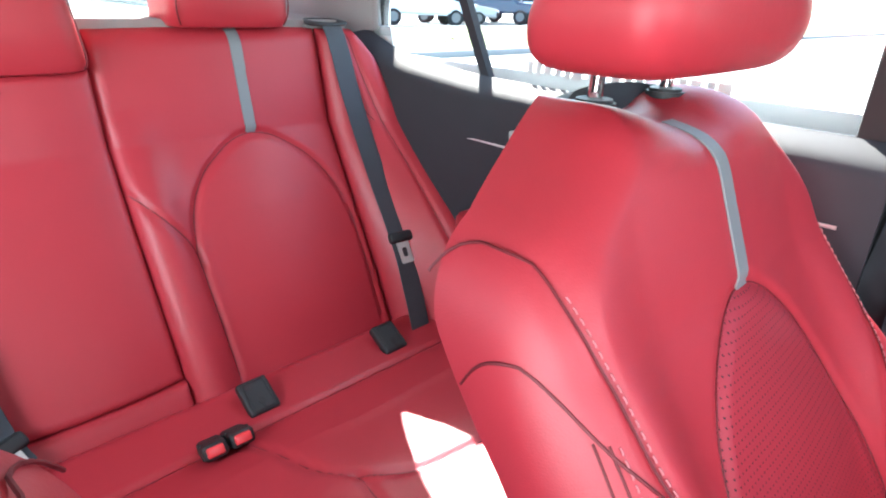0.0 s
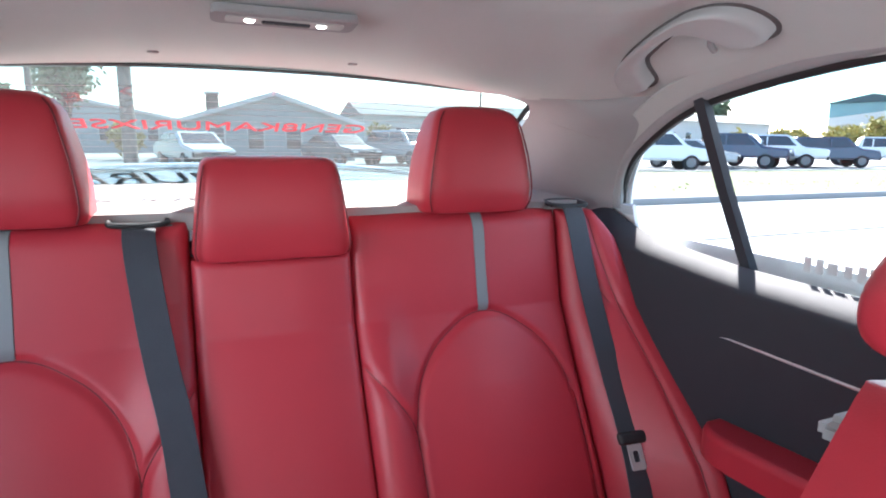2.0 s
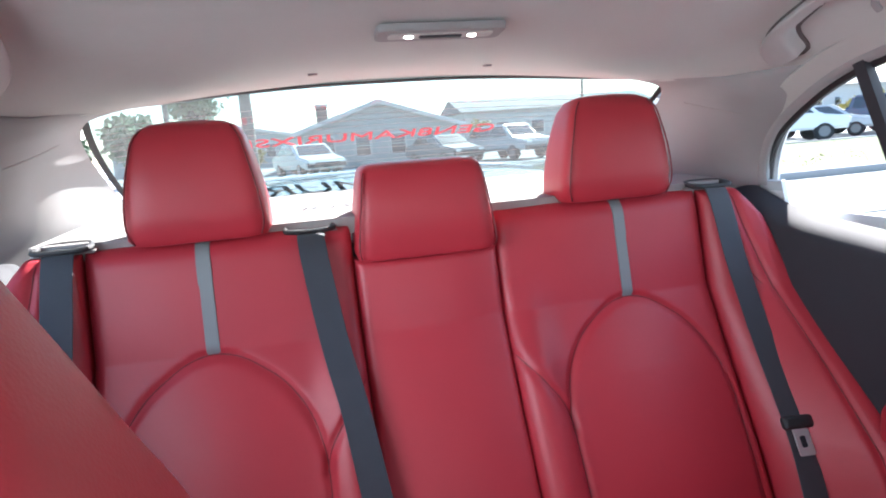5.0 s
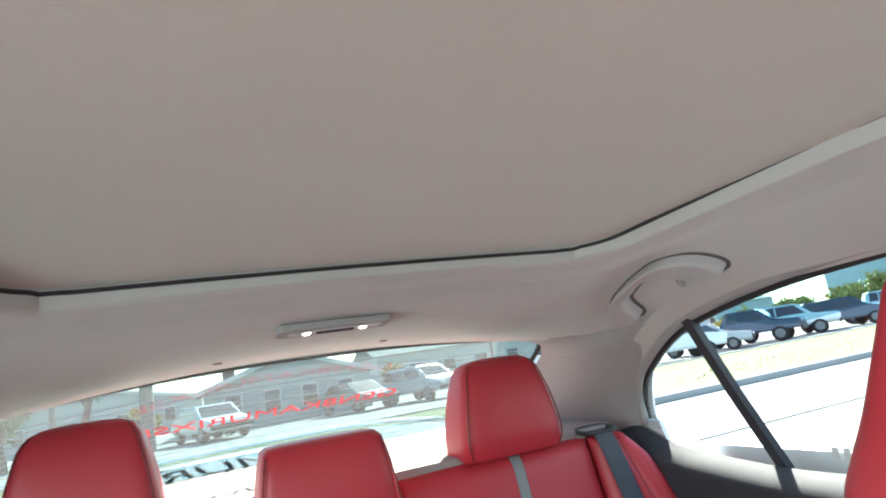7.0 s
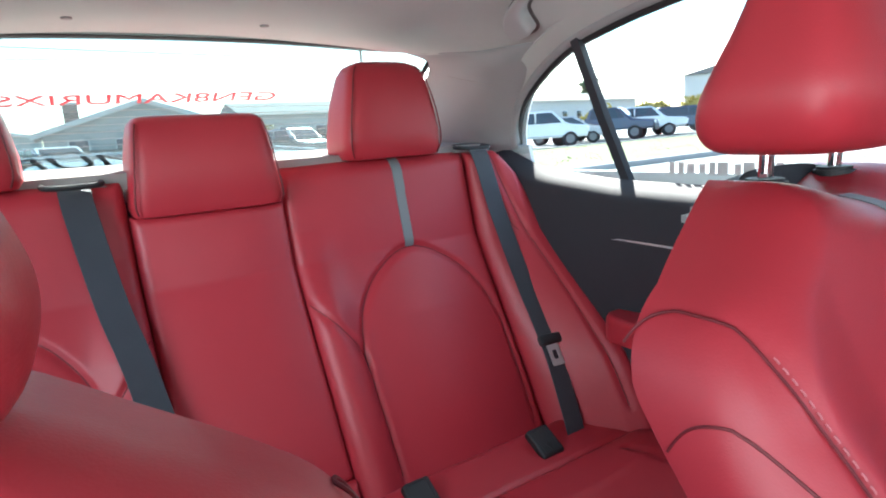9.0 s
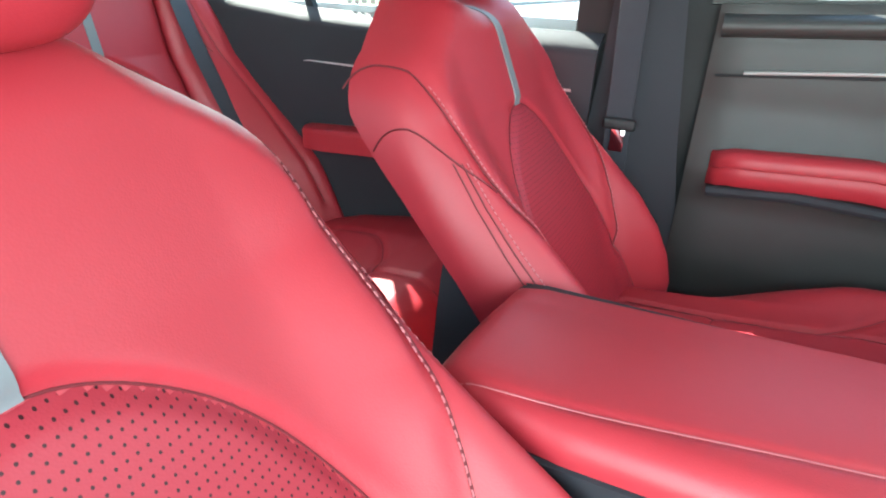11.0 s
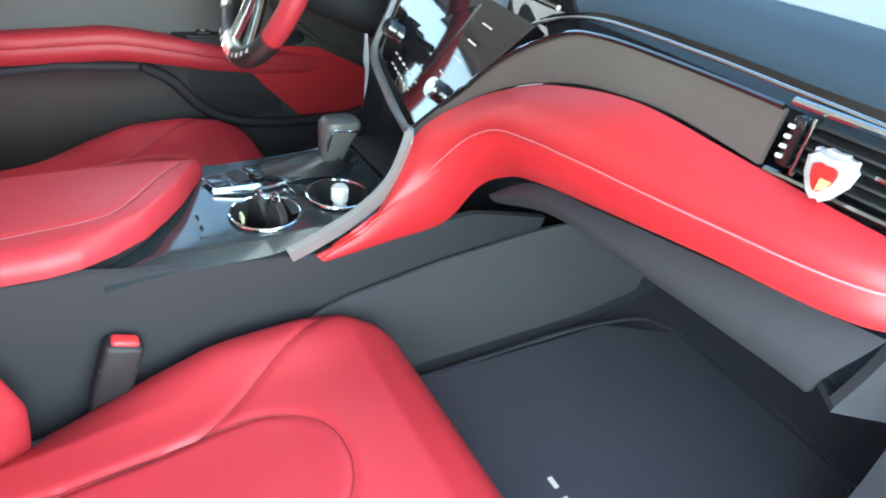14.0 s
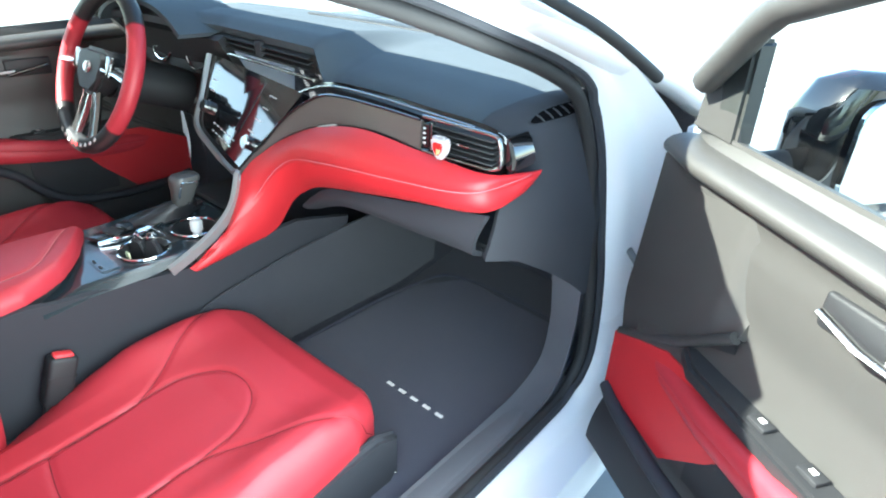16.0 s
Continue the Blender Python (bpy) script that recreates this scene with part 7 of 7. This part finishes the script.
def verge(x0, x1, y0, y1, lab):
    g = tagged(part("grass_verge", sheet(lambda x, y: (x, y, 0.10 + 0.02 * noise.noise((x * 0.6, y * 0.6, 0))), np.linspace(x0, x1, 60), np.linspace(y0, y1, 12), 0.11), GRASS), lab, "grass verge", kind="structure")
    part("kerb", box((x1 - x0, 0.16, 0.15), ((x0 + x1) / 2, y1 + 0.09, 0.07), 0.02), CONC, g)
    part("kerb", box((x1 - x0, 0.16, 0.15), ((x0 + x1) / 2, y0 - 0.09, 0.07), 0.02), CONC, g)
    rg_ = random.Random(int(y0))
    V, F = [], []
    for _ in range(9000):
        x, y = rg_.uniform(max(x0, -70), min(x1, 30)), rg_.uniform(y0, y1)
        h, w, a = rg_.uniform(0.01, 0.035), rg_.uniform(0.01, 0.03), rg_.uniform(0, 6.28)
        k = len(V)
        V += [(x - w * math.cos(a), y - w * math.sin(a), 0.09), (x + w * math.cos(a), y + w * math.sin(a), 0.09), (x + rg_.uniform(-0.04, 0.04), y + rg_.uniform(-0.04, 0.04), 0.1 + h)]
        F.append((k, k + 1, k + 2))
    tagged(part("grass", (V, F), GRASS), "dry yellow-green grass blades on the verge", "grass", kind="stuff")


verge(-140, 120, -17.0, -7.75, "wide dry grass verge across the street")
DARKGLASS = shader("dark_car_glass", (0.02, 0.025, 0.03), rough=0.08, coat=0.5)
RIM = shader("dull_wheel_alloy", (0.20, 0.20, 0.205), rough=0.5, metal=0.3)
TYRE = shader("tyre_rubber", (0.02, 0.02, 0.02), rough=0.85)


def parked(kind, paint, m, label, name="parked_car"):
    """A car, SUV or pickup along +y, standing on z 0 at its middle."""
    c = thing(name, label, "pickup" if kind == "pickup" else "car", "parked vehicles")
    if kind == "pickup":
        body = [(-2.75, 0.55), (2.75, 0.55), (2.78, 1.02), (1.55, 1.12), (0.85, 1.78), (-0.75, 1.80), (-0.95, 1.18), (-2.75, 1.15)]
        win = [(1.25, 1.18), (0.75, 1.70), (-0.65, 1.72), (-0.75, 1.18)]
        wx, wr, hw = 1.72, 0.40, 0.98
    elif kind == "suv":
        body = [(-2.4, 0.45), (2.4, 0.45), (2.42, 0.95), (1.35, 1.08), (0.65, 1.72), (-1.95, 1.70), (-2.38, 1.10)]
        win = [(1.10, 1.12), (0.58, 1.63), (-1.85, 1.60), (-2.1, 1.14)]
        wx, wr, hw = 1.45, 0.37, 0.94
    else:
        body = [(-2.35, 0.38), (2.35, 0.38), (2.38, 0.75), (1.25, 0.92), (0.45, 1.44), (-1.05, 1.44), (-1.75, 1.02), (-2.36, 0.98)]
        win = [(0.98, 0.98), (0.40, 1.37), (-0.98, 1.37), (-1.5, 1.02)]
        wx, wr, hw = 1.40, 0.33, 0.90
    g = prism(body, "x", -hw, hw, 0.09, 3)
    for v in g.verts:
        if v.co.z > 1.05:
            v.co.x *= 1 - 0.16 * (v.co.z - 1.05) / 0.7
    bd = part("body", g, paint, c)
    for s in (-1, 1):
        w = prism(win, "x", s * hw * 0.985 - 0.012, s * hw * 0.985 + 0.012, 0.02, 2)
        for v in w.verts:
            v.co.x *= 1 - 0.14 * max(v.co.z - 1.05, 0) / 0.7
        sw = part("side_window", w, DARKGLASS, bd)
        part("window_post", box((0.03, 0.07, 0.5), (s * hw * 0.955, -0.2, win[0][1] + 0.24), 0.01), paint, sw)
    for (ya, za), (yb, zb), o in ((body[3], body[4], 1), (body[6], body[5], -1)):
        n_ = Vector((0, (zb - za) * o, abs(yb - ya))).normalized()
        cs = []
        for f, wk in ((0.10, 0.84), (0.90, 0.72)):
            y_, z_ = ya + (yb - ya) * f, za + (zb - za) * f
            cs += [(-hw * wk, y_, z_), (hw * wk, y_, z_)]
        q = [Vector(cs[k]) for k in (0, 1, 3, 2)]
        V_ = [tuple(p - n_ * 0.03) for p in q] + [tuple(p + n_ * 0.012) for p in q]
        part("screen", (V_, [(3, 2, 1, 0), (4, 5, 6, 7), (0, 1, 5, 4), (1, 2, 6, 5), (2, 3, 7, 6), (3, 0, 4, 7)]), DARKGLASS, bd)
    for s in (-1, 1):
        for y in (-wx, wx):
            w = part("wheel", cyl(wr, 0.24, (s * (hw - 0.10), y, wr), 28, Matrix.Rotation(radians(90), 4, "Y"), bevel=0.04), TYRE, c)
            part("rim", cyl(wr * 0.58, 0.02, (s * (hw + 0.025), y, wr), 20, Matrix.Rotation(radians(90), 4, "Y"), bevel=0.005), P_GREY if kind == "car" else RIM, w)
        part("headlight", box((0.32, 0.06, 0.14), (s * (hw - 0.24), body[2][0] - 0.02, body[2][1] - 0.12), 0.03), WHITE, bd)
        part("tail_light", box((0.16, 0.06, 0.2), (s * (hw - 0.16), body[0][0] + 0.0, body[-1][1] - 0.16), 0.03), RED_SOFT, bd)
    part("bumper", box((hw * 1.9, 0.12, 0.22), (0, body[1][0] - 0.02, 0.55), 0.04), BLACK, bd)
    c.matrix_world = m
    return c


def paint(name, col):
    return shader(name, col, scale=4, rough=0.3, coat=0.6)


P_WHITE, P_SILVER, P_BLUE, P_BLACK, P_GREY = paint("paint_white", (0.75, 0.75, 0.74)), paint("paint_silver", (0.42, 0.43, 0.44)), paint("paint_blue", (0.02, 0.035, 0.08)), paint("paint_black", (0.015, 0.016, 0.02)), paint("paint_grey", (0.14, 0.15, 0.16))
rowx = [(-17.3, -18.6, 62, "suv", P_WHITE, "white parked SUV"), (-20.6, -20.0, 40, "car", P_SILVER, "silver parked saloon"), (-23.6, -20.2, 30, "pickup", P_BLUE, "dark blue parked pickup truck"), (-26.6, -20.6, 38, "pickup", P_WHITE, "white parked pickup truck"), (-30.0, -20.0, 56, "suv", P_BLUE, "dark blue parked SUV"), (-35.0, -20.8, 40, "pickup", P_WHITE, "white crew-cab pickup truck"), (-39.6, -20.6, 48, "suv", P_GREY, "dark grey parked SUV"), (-45.5, -21.0, 60, "car", P_SILVER, "silver saloon far off")]
for x, y, a, kind, p, lab in rowx:
    parked(kind, p, Matrix.Translation((x * 1.12, y * 1.10, 0.012)) @ Matrix.Rotation(radians(a), 4, "Z"), lab + " across the street")
tagged(part("far_car_park", box((160, 24, 0.02), (-60, -29.2, 0.004), 0), ASPH), "pale car park across the street", "car park", kind="structure")
for x, y, kind, p, lab in ((-9.6, -27.2, "suv", P_SILVER, "silver SUV behind the street"), (-6.4, -28.0, "car", P_GREY, "grey car behind the street"), (0.3, -26.0, "car", P_WHITE, "white car by the house")):
    parked(kind, p, Matrix.Translation((x, y, 0.012)) @ Matrix.Rotation(radians(20), 4, "Z"), lab)


# houses
SIDING = shader("grey_siding", (0.34, 0.38, 0.38), (0.30, 0.335, 0.335), scale=1.2, rough=0.8)
ROOFING = shader("grey_shingles", (0.17, 0.17, 0.17), (0.12, 0.12, 0.12), scale=6, rough=0.95, bump=0.5, bscale=20)
TRIMW = shader("white_trim", (0.62, 0.62, 0.60), rough=0.7)


def gable_house(at, w, d, h, rise, label, boards=True, turn=0):
    hs = thing("house", label, "house", "houses")
    wall = [(-w / 2, 0), (w / 2, 0), (w / 2, h), (0, h + rise), (-w / 2, h)]
    wl_ = part("wall", prism(wall, "y", -d / 2, d / 2, 0), SIDING, hs)
    if boards:
        nb = int((h + rise) / 0.22)
        for k in range(nb):
            z = 0.11 + 0.22 * k
            ww = w / 2 if z < h else w / 2 * (h + rise - z) / rise
            part("board", box((2 * ww, 0.03, 0.20), (0, d / 2 + 0.012, z), 0.006, 1, Matrix.Rotation(radians(-4), 4, "X")), SIDING, wl_)
    for s in (-1, 1):
        L_ = math.hypot(w / 2 + 0.5, rise * (w / 2 + 0.5) / (w / 2))
        a = math.atan2(rise, w / 2)
        part("roof", box((L_, d + 0.8, 0.14), (s * (w / 4 + 0.25), 0, h + rise / 2 - 0.10 + 0.02), 0.02, 1, Matrix.Rotation(s * a, 4, "Y")), ROOFING, hs)
        part("barge_board", box((L_, 0.05, 0.24), (s * (w / 4 + 0.25), d / 2 + 0.42, h + rise / 2 - 0.14), 0.01, 1, Matrix.Rotation(s * a, 4, "Y")), TRIMW, hs)
    for x in np.linspace(-w * 0.34, w * 0.34, 4):
        wd = part("window", box((0.95, 0.08, 1.25), (x, d / 2 + 0.03, h * 0.55), 0.02), TRIMW, hs)
        part("pane", box((0.80, 0.02, 1.10), (x, d / 2 + 0.075, h * 0.55), 0.005), DARKGLASS, wd)
        part("glazing_bar", box((0.84, 0.03, 0.05), (x, d / 2 + 0.08, h * 0.55), 0.005), TRIMW, wd)
    ch = part("chimney", box((0.7, 0.7, 1.6), (w * 0.34, 0, h + rise * 0.55), 0.02), shader("brown_brick", (0.13, 0.10, 0.085), scale=8, rough=0.9, bump=0.4, bscale=40), hs)
    part("chimney_cap", box((0.85, 0.85, 0.12), (w * 0.34, 0, h + rise * 0.55 + 0.82), 0.02), TRIMW, ch)
    hs.matrix_world = Matrix.Translation(at) @ Matrix.Rotation(radians(turn), 4, "Z")
    return hs


gable_house((-3.9, -37.0, 0), 9.0, 8.0, 2.25, 1.45, "pale grey-green gabled house with shingle roof behind the street")
gable_house((9.0, -60.0, 0), 16.0, 9.0, 2.8, 1.6, "low grey house far behind the trees", False)


def long_block(at, w, d, h, label, turn=0):
    b = thing("low_building", label, "building", "buildings")
    wl_ = part("wall", box((w, d, h), (0, 0, h / 2), 0.03), shader("pale_render", (0.48, 0.48, 0.45), (0.42, 0.42, 0.40), scale=1.0, rough=0.9), b)
    part("roof", prism([(-d / 2 - 0.5, h), (d / 2 + 0.5, h), (0, h + 1.3)], "x", -w / 2 - 0.4, w / 2 + 0.4, 0.03), ROOFING, b)
    for i in range(int(w / 3.2)):
        x = -w / 2 + 1.8 + 3.2 * i
        wd = part("window", box((1.3, 0.08, 1.2), (x, d / 2 + 0.03, h * 0.55), 0.02), TRIMW, b)
        part("pane", box((1.12, 0.03, 1.02), (x, d / 2 + 0.08, h * 0.55), 0.005), DARKGLASS, wd)
    b.matrix_world = Matrix.Translation(at) @ Matrix.Rotation(radians(turn), 4, "Z")
    return b


long_block((-22.0, -52.0, 0), 18, 8, 3.4, "pale low building with a row of windows across the street")
long_block((-58.0, -62.0, 0), 34, 10, 4.2, "pale low building behind the parked vehicles", 8)
long_block((-110.0, -62.0, 0), 26, 12, 8.2, "grey two-storey block in the distance", 12)
tagged(part("tank_tower", cyl(1.0, 6.2, (-47.0, -58.0, 3.1), 20, bevel=0.1), shader("brown_steel", (0.20, 0.16, 0.13), rough=0.7)), "brown round stack beside the low building", "stack")

# poles and wires
WOOD = shader("grey_pole_wood", (0.21, 0.18, 0.155), (0.15, 0.13, 0.115), scale=5, rough=0.9, bump=0.5, bscale=30)


def pole(x, y, h, r, label):
    p = thing("utility_pole", label, "utility pole", "utility poles")
    part("post", cyl(r, h, (x, y, h / 2), 18, r2=r * 0.75), WOOD, p)
    part("cross_arm", box((0.12, 2.4, 0.14), (x, y, h - 0.8), 0.02), WOOD, p)
    for k in (-1.05, -0.4, 0.4, 1.05):
        part("insulator", cyl(0.05, 0.16, (x, y + k, h - 0.65), 10), TRIMW, p)
    return p


pole(2.55, -25.0, 10.5, 0.27, "thick weathered wooden utility pole")
pole(6.1, -27.0, 9.0, 0.13, "slim wooden utility pole")
pole(-20.0, -40.0, 8.5, 0.13, "distant wooden utility pole")
for z, dy, sag in ((5.05, -0.27, 0.45), (9.93, -1.05, 0.6), (9.93, -0.4, 0.6), (9.93, 0.4, 0.6), (9.93, 1.05, 0.6)):
    tagged(part("wire", tube([(x, -25.0 + dy, z - sag * math.sin(math.pi * (abs(x - 2.55) % 55) / 55)) for x in np.linspace(-107.45, 112.55, 121)], 0.018, 5), RUBBER), "black overhead wire between poles", "overhead wire", "overhead wires")

# trees and bushes
BARK = shader("bark", (0.10, 0.075, 0.055), (0.07, 0.052, 0.04), scale=12, rough=0.95, bump=0.6, bscale=60)


def leaf_mat(name, c1, c2):
    m = shader(name, c1, c2, scale=3, rough=0.7)
    b = m.node_tree.nodes["Principled BSDF"]
    b.inputs["Transmission Weight"].default_value = 0.0
    return m


LEAF, LEAFY, LEAFD = leaf_mat("green_leaves", (0.20, 0.28, 0.15), (0.13, 0.19, 0.10)), leaf_mat("autumn_leaves", (0.42, 0.34, 0.09), (0.30, 0.25, 0.07)), leaf_mat("dark_leaves", (0.09, 0.13, 0.07), (0.06, 0.09, 0.05))


def tree(x, y, h, spread, leaves, label, seed, trunk=0.35, n=2600, size=0.22, kind="tree"):
    rg_ = random.Random(seed)
    t = thing(kind, label, kind, kind + "s")
    V, F = [], []
    tips = []

    def limb(p, d, L_, r, depth):
        q = [np.array(p)]
        for k in range(4):
            d = d + np.array([rg_.uniform(-.18, .18), rg_.uniform(-.18, .18), rg_.uniform(-.05, .12)])
            d = d / np.linalg.norm(d)
            q.append(q[-1] + d * L_ / 4)
        a, b = tube(q, lambda s: r * (1 - 0.55 * s), 7)
        o = len(V)
        V.extend(a)
        F.extend(tuple(o + i for i in f) for f in b)
        if depth:
            for _ in range(4):
                i = rg_.randint(2, 4)
                an = rg_.uniform(0, 6.28)
                limb(q[i], np.array([math.cos(an) * spread / h * 1.3, math.sin(an) * spread / h * 1.3, rg_.uniform(0.3, 0.9)]), L_ * rg_.uniform(0.5, 0.75), r * 0.5, depth - 1)
        else:
            tips.extend(q[2:])
    limb((x, y, 0), np.array([0, 0, 1.0]), h * trunk, h * 0.03, 3)
    part("trunk", (V, F), BARK, t)
    LV, LF = [], []
    for _ in range(n):
        c = tips[rg_.randrange(len(tips))] + np.array([rg_.gauss(0, .09), rg_.gauss(0, .09), rg_.gauss(0, .08)]) * h * 0.5 * spread / h * 2
        a, b = np.array([rg_.gauss(0, 1) for _ in range(3)]), np.array([rg_.gauss(0, 1) for _ in range(3)])
        a, b = a / np.linalg.norm(a) * size, b / np.linalg.norm(b) * size * 0.6
        k = len(LV)
        LV += [c - a, c + b, c + a, c - b]
        LF.append((k, k + 1, k + 2, k + 3))
    part("crown", (LV, LF), leaves, t)
    return t


tree(6.3, -34.0, 9.2, 3.4, LEAF, "green leafy tree behind the street", 3, 0.35, 3400, 0.17)
tree(8.5, -30.0, 5.0, 2.2, LEAF, "green leafy tree beside a pole", 5)
tree(3.6, -34.0, 3.2, 1.6, LEAFY, "yellowing shrub below the tree", 7, 0.25, 1500)
tree(12.5, -31.0, 4.2, 2.6, LEAFD, "dark green hedge tree", 9, 0.25, 2400)
tree(-12.5, -42.0, 4.2, 2.2, LEAFY, "yellow-green bush beside the house", 11, 0.25, 2200)
tree(-9.5, -41.0, 3.6, 1.6, LEAF, "green bush beside the house", 12, 0.25, 1600)
for i, (x, y, h) in enumerate(((-51, -46, 4.4), (-53.5, -46.5, 4.8), (-60.5, -46, 5.4), (-64, -46.5, 6.0), (-73.5, -47, 8.6), (-79, -47, 10.0), (-85, -46, 10.5), (-92, -45, 11.0))):
    tree(x, y, h, h * 0.62, LEAFY, "yellow autumn tree beyond the parked vehicles", 20 + i, 0.25, 2600, 0.3)
tree(-78, -70, 9.0, 2.6, LEAFD, "tall dark pine in the distance", 31, 0.5, 1500, 0.35)
for i in range(8):
    tree(20 + i * 9, -55 - (i % 3) * 4, 6.5, 3.2, LEAFD, "dark tree of the far woods", 40 + i, 0.3, 1200, 0.5)
for i in range(3):
    tree(0.9 - 0.7 * i, -27.6, 1.1, 0.6, LEAFD, "low clipped shrub at the house", 60 + i, 0.2, 700, 0.08, "shrub")
